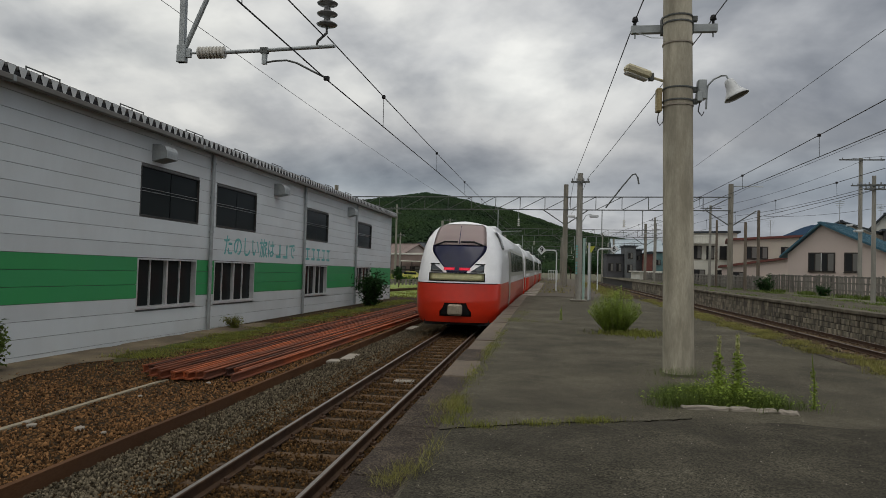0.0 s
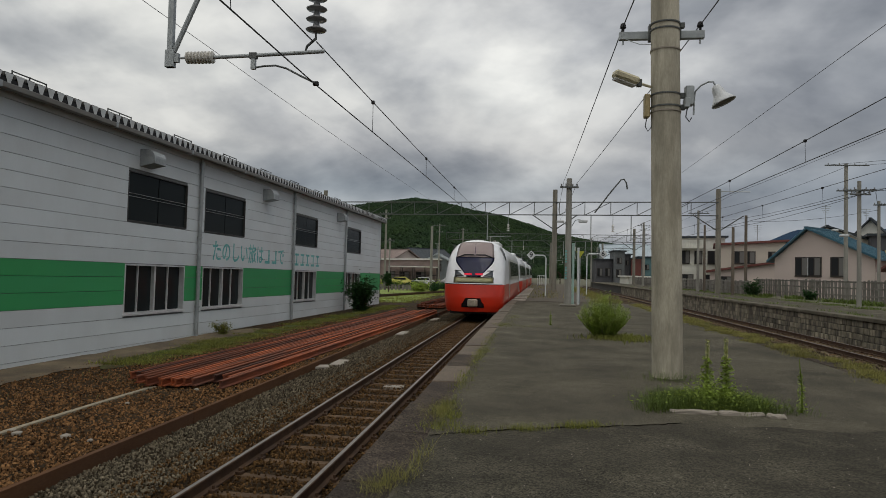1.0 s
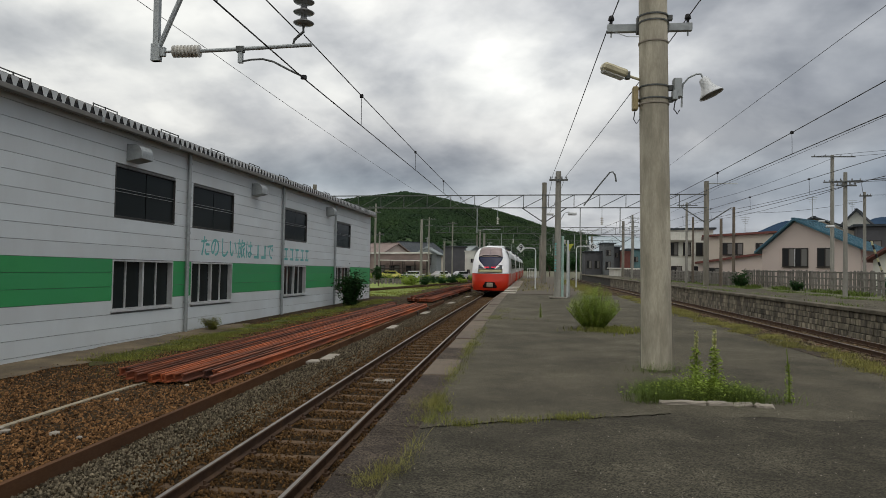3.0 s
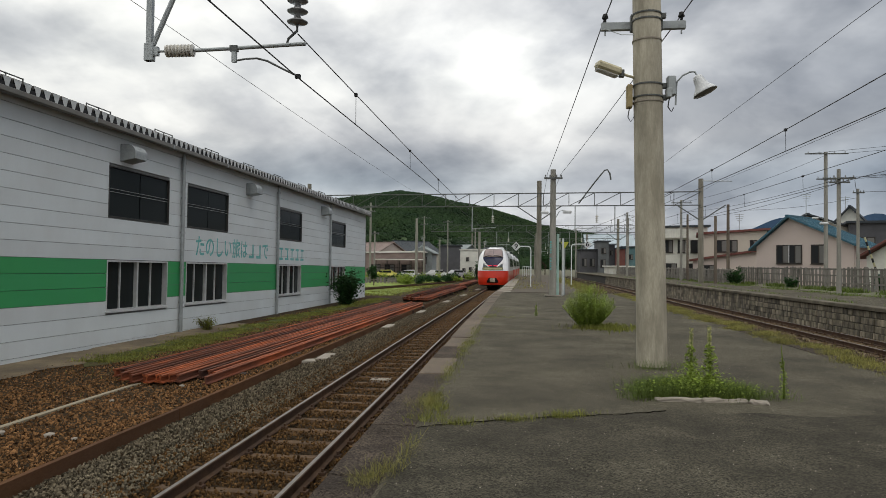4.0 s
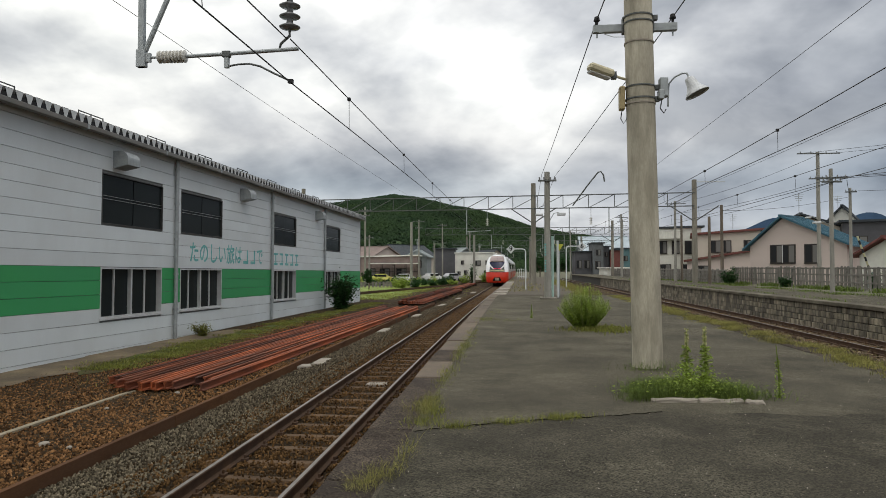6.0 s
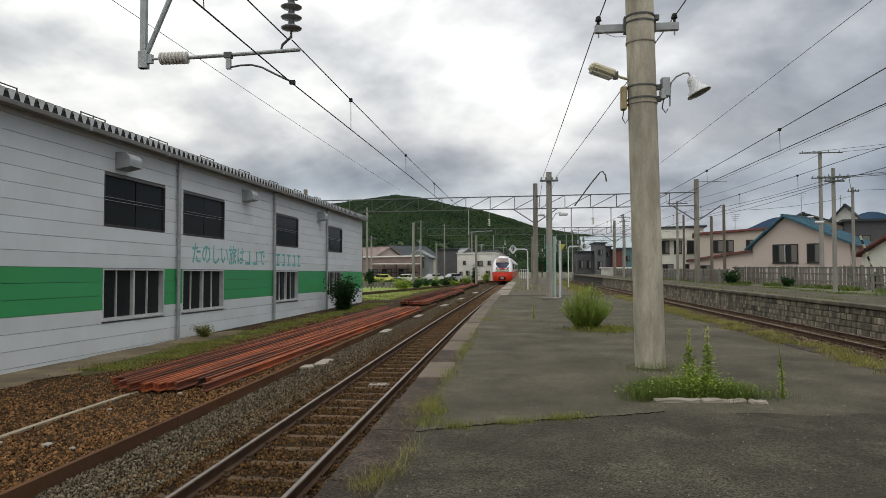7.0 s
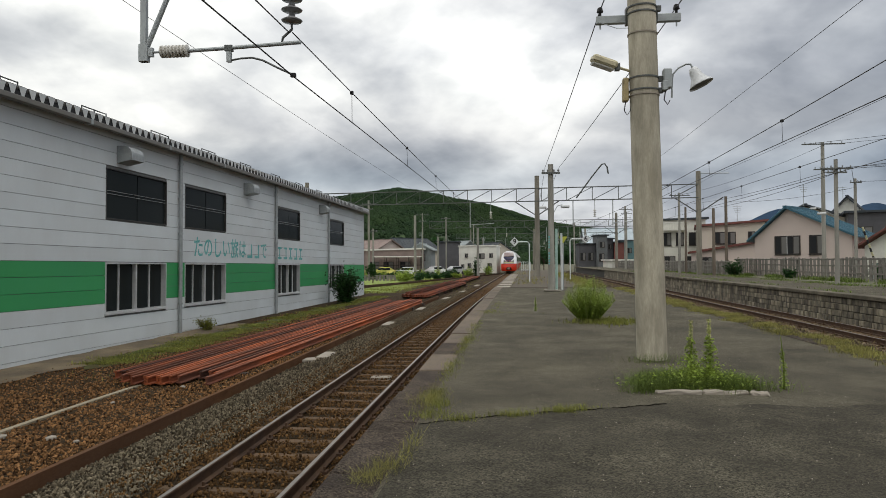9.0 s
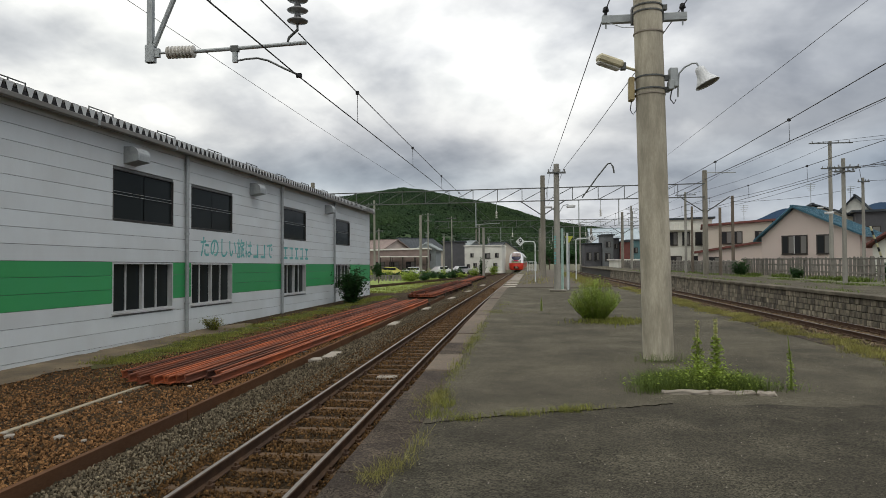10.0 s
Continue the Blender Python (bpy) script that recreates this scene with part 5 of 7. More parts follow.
# ---- overhead line bracket over the near track ----
def insulator_string(x, y, z0, n, r, pitch, material, bm=None):
    bm = bm or bmesh.new()
    pts, rad = [], []
    for i in range(n):
        z = z0 + i * pitch
        for dz, rr in ((0.0, 0.25), (0.02, 0.9), (0.035, 1.0), (0.055, 0.8), (0.09, 0.35), (pitch - 0.01, 0.25)):
            pts.append((x, y, z + dz)); rad.append(rr * r)
    return tube(pts, r, bm, 16, radii=rad)


def build_bracket():
    root = empty("catenary_bracket", pose(-5.78, 10.1, 4.6), "galvanised drop post with registration arm and white insulator", "overhead line")

    def at(x, y, z):
        return x + 5.78, y - 10.1, z - 4.6
    part("drop_post", box(-0.045, 0.045, -0.04, 0.04, 0.0, 2.9), M_GALV, root, "grey steel drop post")
    part("diagonal_brace", tube([at(-5.72, 10.1, 4.86), at(-4.65, 10.1, 7.3)], 0.04, n=8), M_GALV, root)
    part("foot_plate", box(-0.075, 0.075, -0.05, 0.05, 0.0, 0.28, bevel=0.008), M_GALV, root, "drilled foot plate")
    part("foot_plate", box(0.07, 0.15, -0.03, 0.03, 0.08, 0.22), M_GALV, root)
    pts, rad = [], []
    for i in range(8):
        x = -5.50 + i * 0.058
        for d, r in ((0, 0.055), (0.012, 0.098), (0.032, 0.098), (0.046, 0.055)):
            pts.append(at(x + d, 10.1, 4.752)); rad.append(r)
    part("rod_insulator", tube([at(-5.63, 10.1, 4.75), at(-5.5, 10.1, 4.752)], 0.02, n=8), M_GALV, root)
    part("rod_insulator", tube(pts, 0.1, n=16, radii=rad), M_PORCELAIN, root, "cream ribbed porcelain insulator")
    arm = part("registration_arm", tube([at(-5.04, 10.1, 4.752), at(-4.4, 10.1, 4.77), at(-3.24, 10.1, 4.815)], 0.03, n=10), M_GALV, root, "steel registration arm tube")
    part("arm_clamp", box(*[v for p in zip(at(-4.45, 10.06, 4.72), at(-4.33, 10.14, 4.81)) for v in p]), M_DARKSTEEL, arm)
    part("drop_bracket", box(*[v for p in zip(at(-4.42, 10.07, 4.55), at(-4.35, 10.13, 4.74)) for v in p]), M_GALV, arm)
    part("steady_arm", tube([at(-4.37, 10.1, 4.575), at(-4.2, 10.1, 4.60), at(-4.02, 10.1, 4.605), at(-3.85, 10.1, 4.56), at(-3.6, 10.1, 4.43), at(-3.36, 10.1, 4.315)], 0.016, n=8), M_DARKSTEEL, root, "thin curved steady arm")
    part("wire_clip", box(*[v for p in zip(at(-3.40, 10.07, 4.28), at(-3.32, 10.13, 4.34)) for v in p]), M_BLACK, root)
    part("hanger_clamp", tube([at(-3.54, 10.1, 4.80), at(-3.52, 10.1, 4.90), at(-3.38, 10.1, 5.02), at(-3.38, 10.1, 5.12)], 0.022, n=8), M_DARKSTEEL, root)
    part("insulator_string", insulator_string(*at(-3.38, 10.1, 5.12), 5, 0.165, 0.165, M_PORC_DARK), M_PORC_DARK, root, "string of grey disc insulators", True)
    part("hanger_rod", tube([at(-3.38, 10.1, 5.92), at(-3.38, 10.1, 7.4)], 0.02, n=6), M_GALV, root)
    return root


build_bracket()


# ---- portal gantries ----
def truss(x0, x1, z0, z1, y, bay, w=0.05):
    out = []
    for z in (z0, z1):
        out.append(box(x0, x1, y - w, y + w, z - w * 0.7, z + w * 0.7))
    web = bmesh.new()
    n = round((x1 - x0) / bay)
    for i in range(n):
        a, b = x0 + (x1 - x0) * i / n, x0 + (x1 - x0) * (i + 1) / n
        tube([(a, y, z0), (a, y, z1)], w * 0.55, web, 4)
        tube([(a, y, z0), (b, y, z1)], w * 0.5, web, 4)
    return out, web


def build_gantry(y, x0, x1, z0, z1, legs, label, top=9.1, arms=True):
    root = empty("gantry", pose(0, y, 0), label, "gantry", "overhead line gantries")
    chords, web = truss(x0, x1, z0, z1, 0, 2.2, 0.06)
    for c in chords:
        part("chord", c, M_DARKSTEEL, root)
    part("web", web, M_DARKSTEEL, root, "thin lattice web")
    for x, base, r in legs:
        leg = part("leg", tube([(x, 0.15, base), (x, 0.15, top)], r, n=14, radii=[r, r * 0.86]), M_MAST, root, "round concrete mast", True)
        for s in (-1, 1):
            part("knee_brace", tube([(x, 0.05, z0 - 1.35), (x + s * 2.0, 0, z0)], 0.05, n=5), M_DARKSTEEL, root)
    if arms:
        for tx in (TRACK_X + bend(y), 7.2, RTRACK_X):
            part("drop_post", tube([(tx - 1.9, 0, z0), (tx - 1.9, 0, 4.5)], 0.045, n=6), M_GALV, root)
            part("registration_arm", tube([(tx - 1.9, 0, 4.75), (tx + 0.3, 0, 4.85)], 0.03, n=6), M_GALV, root)
            part("insulator_string", insulator_string(tx, 0, 5.3, 4, 0.15, 0.17, M_PORCELAIN), M_PORCELAIN, root, "white disc insulators")
            part("hanger_rod", tube([(tx, 0, 5.95), (tx, 0, z0)], 0.025, n=5), M_GALV, root)
    return root


build_gantry(10.1, -7.2, 8.0, 7.35, 8.3, ((7.8, 0, 0.2),), "overhead line gantry beam over both tracks", 8.5, False)
g2 = build_gantry(62, -20.0, 16.0, 6.80, 7.96, ((2.1, 0.0, 0.24), (16.0, 0.1, 0.24), (-20.0, -1.0, 0.22)), "lattice gantry on round concrete masts across the yard")
g2.matrix_world = pose(0, 62, 0, 0, 0, -5)
part("signal_horn", tube([(5.6, 0, 7.0), (7.0, 0, 8.9), (7.85, 0, 9.95), (8.1, 0, 10.0), (8.3, 0, 9.7), (8.4, 0, 9.1)], 0.07, n=6), M_DARKSTEEL, g2, "bent strut rising over the beam")
part("end_arm", tube([(16.1, 0, 8.9), (18.5, 0, 8.85)], 0.04, n=6), M_GALV, g2)
build_gantry(112, -14.0, 22.0, 6.9, 8.0, ((4.0, 0.0, 0.24), (16.5, 0.0, 0.24)), "second lattice gantry farther down the line")
build_gantry(165, -14.0, 24.0, 6.9, 8.0, ((4.8, -1.0, 0.24), (17.0, -1.0, 0.24), (-10.5, -1.0, 0.22)), "lattice gantry in the station throat")
build_gantry(230, -16.0, 26.0, 6.9, 8.0, ((6.5, -1.0, 0.24), (-10.5, -1.0, 0.22)), "distant lattice gantry before the hill")


# ---- wires ----
def wire_points(a, b, sag, n=14):
    a, b = Vector(a), Vector(b)
    return [a.lerp(b, i / n) - Vector((0, 0, 4 * sag * (i / n) * (1 - i / n))) for i in range(n + 1)]


def wire(name, label, spans, r):
    bm = bmesh.new()
    for a, b, sag in spans:
        tube(wire_points(a, b, sag), r, bm, 5)
    return tagged(link_mesh(name, bm, M_WIRE), label, "wire", "overhead wires")


def build_catenary(label, y_list, xs, sag=0.1, phase=0.55):
    cz, mz = 4.30, 4.97
    root = empty("catenary", pose(0, 0, 0), label, "overhead line")
    cp, mp = bmesh.new(), bmesh.new()
    for i, (a, b) in enumerate(zip(y_list, y_list[1:])):
        ca, cb = (xs[i], a, cz), (xs[i + 1], b, cz)
        ma, mb = (xs[i], a, mz), (xs[i + 1] - 0.05, b, mz)
        tube(wire_points(ca, cb, 0.0, 4), 0.010, cp, 6)
        pts = wire_points(ma, mb, sag)
        tube(pts, 0.010, mp, 6)
        n = max(2, int((b - a) / 6.4))
        for k in range(n):
            t = (k + phase) / n
            p = Vector(ma).lerp(Vector(mb), t) - Vector((0, 0, 4 * sag * t * (1 - t)))
            q = Vector(ca).lerp(Vector(cb), t)
            part("dropper", tube([p, q], 0.006, n=4), M_WIRE, root)
            if a < 60:
                part("dropper_clip", box(p.x - 0.03, p.x + 0.03, p.y - 0.04, p.y + 0.04, p.z - 0.035, p.z + 0.03), M_BLACK, root)
    part("contact_wire", cp, M_WIRE, root)
    part("messenger_wire", mp, M_WIRE, root)


SPANS = [-30, 10.1, 62, 112, 165, 230]
build_catenary("contact and messenger wires over the near track", SPANS, [-3.3, -3.37, -2.35, -1.4, 0.1, 1.5], 0.2)
build_catenary("contact and messenger wires over the middle track", SPANS, [6.4, 6.5, 7.0, 7.6, 8.0, 8.5], 0.3, 0.12)
build_catenary("contact and messenger wires over the far track", SPANS, [10.5, 10.75, 10.6, 10.7, 10.6, 10.7])
wire("feeder_wire", "dark feeder wire along the pole crossarms", [((1.32, -25, 5.15), (1.32, 10.38, 5.20), 0.3), ((1.32, 10.38, 5.20), (1.45, 31.6, 5.72), 0.05), ((1.45, 31.6, 5.72), (2.3, 66, 6.5), 0.2)], 0.009)
wire("feeder_wire", "dark feeder wire along the pole crossarms", [((2.44, -25, 5.15), (2.44, 10.38, 5.20), 0.3), ((2.44, 10.38, 5.20), (2.05, 31.6, 5.66), 0.05), ((2.05, 31.6, 5.66), (2.6, 66, 6.5), 0.2)], 0.009)
wire("yard_wire", "thin pale wire over the shed side", [((-9.5, -20, 8.3), (-9.0, 62, 7.9), 0.4)], 0.008)
wire("high_wire", "thin wire high over the far track", [((9.78, -20, 9.27), (12.17, 62, 9.97), 0.03)], 0.011)
wire("high_wire", "thin wire high beside the far track", [((15.6, -10, 9.4), (17.5, 62, 8.85), 0.4), ((17.5, 62, 8.85), (18.5, 112, 8.6), 0.5)], 0.011)


# ---- other poles ----
def build_utility_pole(x, y, z, top, r, arms, label, material=None, wood=False, lamp=0):
    root = empty("utility_pole", pose(x, y, z), label, "pole", "poles along the line")
    h = top - z
    part("shaft", tube([(0, 0, -0.1), (0, 0, h)], r, n=12, radii=[r, r * 0.8]), material or M_GREYPOLE, root, "", True)
    for dz, half, yy in arms:
        part("crossarm", box(-half, half, yy - 0.04 - r, yy + 0.04 - r, h - dz - 0.04, h - dz + 0.04), M_DARKSTEEL, root)
        for s in (-0.85, -0.35, 0.35, 0.85):
            part("insulator", tube([(s * half, -r, h - dz + 0.04), (s * half, -r, h - dz + 0.16)], 0.035, n=6), M_PORC_DARK, root)
    if lamp:
        part("lamp_arm", tube([(0, 0, h - lamp), (-0.5, -0.1, h - lamp + 0.25), (-0.75, -0.15, h - lamp + 0.2)], 0.025, n=6), M_GALV, root)
        part("lamp_head", box(-1.0, -0.6, -0.27, -0.05, h - lamp + 0.1, h - lamp + 0.22, bevel=0.03), M_LAMP_WHITE, root, "pale lamp head")
    return root


M_GREYPOLE = mat("grey_pole_concrete", (0.29, 0.28, 0.245), 0.85, 0.2, 2.5, 40, 0.2, stain=(0.14, 0.13, 0.11), stain_scale=1.5, stretch=(1, 1, 0.2))
M_POLEWOOD = mat("old_pole_wood", (0.150, 0.122, 0.094), 0.9, 0.3, 5, 50, 0.3, stretch=(1, 1, 0.1))
p2 = build_utility_pole(1.71, 31.7, 0, 5.88, 0.155, ((0.42, 0.42, 0),), "concrete pole with a crossarm and lamps on the platform")
part("lamp_arm", tube([(-0.1, 0, 3.75), (-0.35, 0, 3.9), (-0.5, 0, 3.88)], 0.02, n=6), M_GALV, p2)
part("lamp_head", box(-0.55, -0.2, -0.1, 0.1, 3.84, 3.95, bevel=0.03), M_LAMP_WHITE, p2, "pale grey lamp head")
part("lamp_arm", tube([(0.1, 0, 3.6), (0.3, 0, 3.95), (0.5, 0, 4.0), (0.62, 0, 3.95)], 0.02, n=6), M_GALV, p2)
part("lamp_head", box(0.45, 0.85, -0.1, 0.1, 3.85, 3.98, bevel=0.03), M_LAMP_WHITE, p2, "pale grey lamp head")
for zz, yy in ((2.5, -0.17), (1.75, -0.17)):
    for k in range(5):
        part("name_plate_bar", box(-0.14, -0.06, yy, yy + 0.01, zz - 0.5 + k * 0.12, zz - 0.43 + k * 0.12), M_LETTER, p2)
part("plinth", box(-0.35, 0.4, -0.3, 0.3, 0.0, 0.08, bevel=0.02), M_MAST, p2, "low concrete plinth")
build_utility_pole(16.48, 70, 0.1, 8.14, 0.14, ((0.3, 1.0, 0),), "slim grey pole with a crossarm beside the fence", M_GREYPOLE)
build_utility_pole(17.1, 70, 0.1, 6.7, 0.13, (), "old wooden pole beside the fence", M_POLEWOOD)
build_utility_pole(16.4, 58, 0.1, 5.65, 0.14, (), "old wooden pole beside the fence", M_POLEWOOD)
build_utility_pole(18.6, 62, 0.1, 6.98, 0.15, (), "dark wooden pole beside the fence", M_POLEWOOD)
build_utility_pole(22.45, 52, 0.0, 9.93, 0.15, ((0.15, 1.5, 0), (2.0, 0.7, 0)), "tall concrete utility pole with a wide crossarm before the pink house", M_GREYPOLE, lamp=5.0)
build_utility_pole(16.7, 37.2, 0.1, 6.61, 0.115, ((0.5, 0.8, 0), (0.7, 0.5, 0)), "grey concrete pole on the opposite platform", M_GREYPOLE, lamp=3.0)
build_utility_pole(24.66, 52, 0.0, 7.24, 0.12, ((0.3, 0.4, 0),), "thin concrete pole behind the fence", M_GREYPOLE)
build_utility_pole(-19.5, 90, -1.0, 9.68, 0.16, ((0.5, 0.9, 0), (1.2, 0.7, 0)), "grey utility pole beside the shed end")
build_utility_pole(-21.0, 100, -1.0, 6.35, 0.14, ((0.4, 0.6, 0),), "grey utility pole behind the lawn")
build_utility_pole(-12.45, 85, -1.0, 7.23, 0.19, (), "stout concrete mast on the lawn")
build_utility_pole(-14.2, 105, -1.0, 8.94, 0.12, ((0.3, 1.0, 0), (1.3, 0.6, 0)), "grey utility pole before the houses")
build_utility_pole(-11.2, 100, -1.0, 5.04, 0.15, (), "short concrete mast beyond the lawn")
build_utility_pole(-11.0, 110, -1.0, 8.63, 0.12, ((0.3, 0.8, 0), (4.0, 0.5, 0)), "grey utility pole before the houses")
build_utility_pole(-5.3, 100, -1.0, 6.27, 0.2, (), "concrete mast beside the running line")
build_utility_pole(-8.9, 150, -1.0, 9.5, 0.16, ((0.4, 1.0, 0),), "distant utility pole in the town")
build_utility_pole(12.2, 140, -1.0, 9.0, 0.16, ((0.4, 1.0, 0),), "distant utility pole in the town")
build_utility_pole(21.0, 130, -1.0, 10.5, 0.16, ((0.4, 1.0, 0), (1.2, 0.8, 0)), "distant utility pole in the town")
build_utility_pole(16.0, 100, -1.0, 9.2, 0.18, ((0.5, 0.9, 0),), "grey pole beside the opposite platform")
for a, b, sag in (((23.7, 51.8, 9.8), (48, 34, 11.0), 0.4), ((21.2, 51.8, 9.8), (46, 34, 11.2), 0.4), ((22.5, 51.8, 8.0), (50, 34, 8.6), 0.4), ((16.7, 37.0, 6.1), (16.4, 70, 6.9), 0.35), ((16.7, 37.0, 5.9), (16.4, 70, 6.3), 0.5), ((16.7, 37.0, 6.1), (30, 20, 7.0), 0.3), ((17.4, 37.0, 6.1), (32, 21, 6.3), 0.3), ((17.4, 37.0, 6.0), (24.66, 51.9, 6.9), 0.3), ((24.66, 51.9, 7.0), (50, 38, 7.3), 0.3), ((22.45, 51.8, 9.7), (16.5, 70, 7.9), 0.4), ((18.6, 62, 6.5), (24.66, 52, 6.6), 0.3), ((22.45, 51.9, 7.9), (16.7, 37.2, 6.2), 0.25)):
    wire("service_wire", "dark service wire between the poles", [(a, b, sag)], 0.013)


# ---- signs on stands ----
M_SIGNWHITE = mat("sign_white", (0.60, 0.62, 0.62), 0.4, 0.06, 5, 40, 0.0)


def text_mesh(body, size, depth=0.004):
    cu = bpy.data.curves.new("lettering", "FONT")
    cu.body, cu.size, cu.extrude, cu.offset = body, size, depth, size * 0.016
    cu.align_x, cu.align_y = "CENTER", "CENTER"
    ob = bpy.data.objects.new("lettering", cu)
    scene.collection.objects.link(ob)
    bpy.context.view_layer.update()
    me = bpy.data.meshes.new_from_object(ob.evaluated_get(bpy.context.evaluated_depsgraph_get()))
    bpy.data.objects.remove(ob)
    return me


def build_stop_sign(x, y, z, top, reach, number):
    root = empty("stop_marker", pose(x, y, z), "white bent-pipe stand with a diamond car-stop number " + number, "sign", "car stop markers")
    s = 1 if reach > 0 else -1
    h = top - z
    part("stand", tube([(0, 0, 0), (0, 0, h - 0.18), (s * 0.05, 0, h - 0.05), (s * 0.18, 0, h), (reach, 0, h)], 0.04, n=8), M_SIGNWHITE, root, "white bent pipe")
    bm = bmesh.new()
    r = 0.31
    f = [bm.verts.new((reach + a * r, -0.06, h + b * r)) for a, b in ((0, -1), (1, 0), (0, 1), (-1, 0))]
    k = [bm.verts.new((reach + a * r, -0.03, h + b * r)) for a, b in ((0, -1), (1, 0), (0, 1), (-1, 0))]
    bm.faces.new(f); bm.faces.new(k[::-1])
    for i in range(4):
        bm.faces.new((f[i], k[i], k[(i + 1) % 4], f[(i + 1) % 4]))
    plate = part("plate", bm, M_SIGNWHITE, root, "white diamond plate")
    me = text_mesh(number, 0.48)
    me.materials.append(M_BLACK)
    n = new("number", me)
    n.parent = plate
    n.matrix_local = pose(reach, -0.068, h, 90, 0, 0)
    return root


build_stop_sign(1.02, 45.7, 0, 2.69, -0.98, "9")
build_stop_sign(4.05, 50, 0, 3.0, 1.13, "6")


def build_post(x, y, h, r, material, label):
    ob = link_mesh("marker_post", tube([(0, 0, 0), (0, 0, h)], r, n=8), material)
    ob.location = (x, y, 0)
    tagged(ob, label, "post", "posts by the platform pole")


M_MINT = mat("mint_paint", (0.33, 0.47, 0.42), 0.5, 0.12, 4, 40, 0.05)
build_post(2.02, 32.9, 2.95, 0.06, M_MINT, "mint green painted post beside the pole")
build_post(2.28, 33.2, 2.75, 0.05, M_SIGNWHITE, "white painted post beside the pole")
tri = bmesh.new()
q = [tri.verts.new(v) for v in ((-0.2, -0.02, 0.17), (0.2, -0.02, 0.17), (0, -0.02, -0.17), (-0.2, 0.01, 0.17), (0.2, 0.01, 0.17), (0, 0.01, -0.17))]
for f in ((0, 2, 1), (3, 4, 5), (0, 1, 4, 3), (1, 2, 5, 4), (2, 0, 3, 5)):
    tri.faces.new([q[i] for i in f])
tri_root = empty("warning_sign", pose(2.42, 34.0, 0), "small yellow-green triangle sign on a thin post", "sign")
part("post", tube([(0, 0.04, 0), (0, 0.04, 2.5)], 0.03, n=6), M_GALV, tri_root)
tp = part("triangle", tri, mat("yellow_green_paint", (0.42, 0.42, 0.05), 0.5, 0.1, 4, 40, 0.0), tri_root)
tp.location = (0, 0, 2.44)


def build_barrier(x, y):
    root = empty("barrier", pose(x, y, 0.0), "white pipe barrier at the platform end", "barrier")
    for z in (0.25, 1.25):
        part("rail", tube([(-0.6, 0, z), (0.6, 0, z)], 0.03, n=6), M_SIGNWHITE, root)
    for i in range(6):
        part("bar", tube([(-0.6 + 0.24 * i, 0, 0), (-0.6 + 0.24 * i, 0, 1.25)], 0.03, n=6), M_SIGNWHITE, root)


build_barrier(1.6, 92)


# ---- lettering on the shed ----
def build_lettering():
    y0, pitch, zc = 23.72, 0.765, 0.735
    glyphs = list("たのしい旅は") + [None, None, "で"]
    for i, ch in enumerate(glyphs):
        y = y0 + i * pitch
        if ch is None:
            bm = box(0.0245, 0.027, y - 0.26, y + 0.26, zc - 0.3, zc - 0.18)
            box(0.0245, 0.027, y + 0.1, y + 0.24, zc - 0.18, zc + 0.3, bm)
            part("painted_bar", bm, M_LETTER, shed)
            continue
        me = text_mesh(ch, 0.82, 0.001)
        me.materials.append(M_LETTER)
        ob = new("painted_letter", me)
        ob.parent = shed
        ob.matrix_local = pose(0.026, y, zc, 90, 0, 90) @ Matrix.Diagonal((0.92, 1, 1, 1))
    for i in range(5):
        y = 31.85 + i * 0.75
        bm = box(0.0245, 0.027, y - 0.24, y + 0.24, 0.43, 0.54)
        box(0.0245, 0.027, y - 0.24, y + 0.24, 0.92, 1.02, bm)
        box(0.0245, 0.027, y - 0.07 + 0.1 * (i % 2), y + 0.05 + 0.1 * (i % 2), 0.54, 0.92, bm)
        part("painted_bar", bm, M_LETTER, shed)


build_lettering()


# ---- houses ----
M_PINK = mat("pale_pink_stucco", (0.60, 0.505, 0.45), 0.85, 0.08, 1, 40, 0.1, stain=(0.45, 0.37, 0.34), stain_scale=0.5, stain_amount=0.4)
M_CREAM = mat("cream_stucco", (0.55, 0.50, 0.42), 0.85, 0.1, 1, 40, 0.1, stain=(0.40, 0.36, 0.30), stain_scale=0.5, stain_amount=0.4)
M_BLUEROOF = mat("blue_metal_roof", (0.030, 0.115, 0.165), 0.45, 0.2, 1, 40, 0.05, stain=(0.04, 0.09, 0.12), stain_scale=0.7)
M_REDROOF = mat("rust_red_roof", (0.15, 0.050, 0.040), 0.6, 0.2, 1, 40, 0.05)
M_DARKROOF = mat("dark_tile_roof", (0.030, 0.038, 0.045), 0.6, 0.2, 1, 40, 0.1)
M_BROWNWALL = mat("brown_boards", (0.23, 0.175, 0.155), 0.8, 0.2, 1, 40, 0.1)
M_GREYWALL = mat("grey_siding", (0.26, 0.29, 0.29), 0.7, 0.15, 1, 40, 0.1)
M_DARKGREY = mat("dark_grey_siding", (0.13, 0.14, 0.145), 0.7, 0.2, 1, 40, 0.1, stain=(0.07, 0.07, 0.07), stain_scale=0.6)
M_DARKWALL = mat("dark_slate_wall", (0.075, 0.075, 0.082), 0.7, 0.15, 1, 40, 0.1)
M_WHITEWALL = mat("white_house_wall", (0.68, 0.67, 0.60), 0.75, 0.08, 1, 40, 0.1, stain=(0.42, 0.41, 0.37), stain_scale=0.4, stain_amount=0.4)
M_TEALWALL = mat("blue_green_siding", (0.10, 0.19, 0.20), 0.7, 0.15, 1, 40, 0.1)
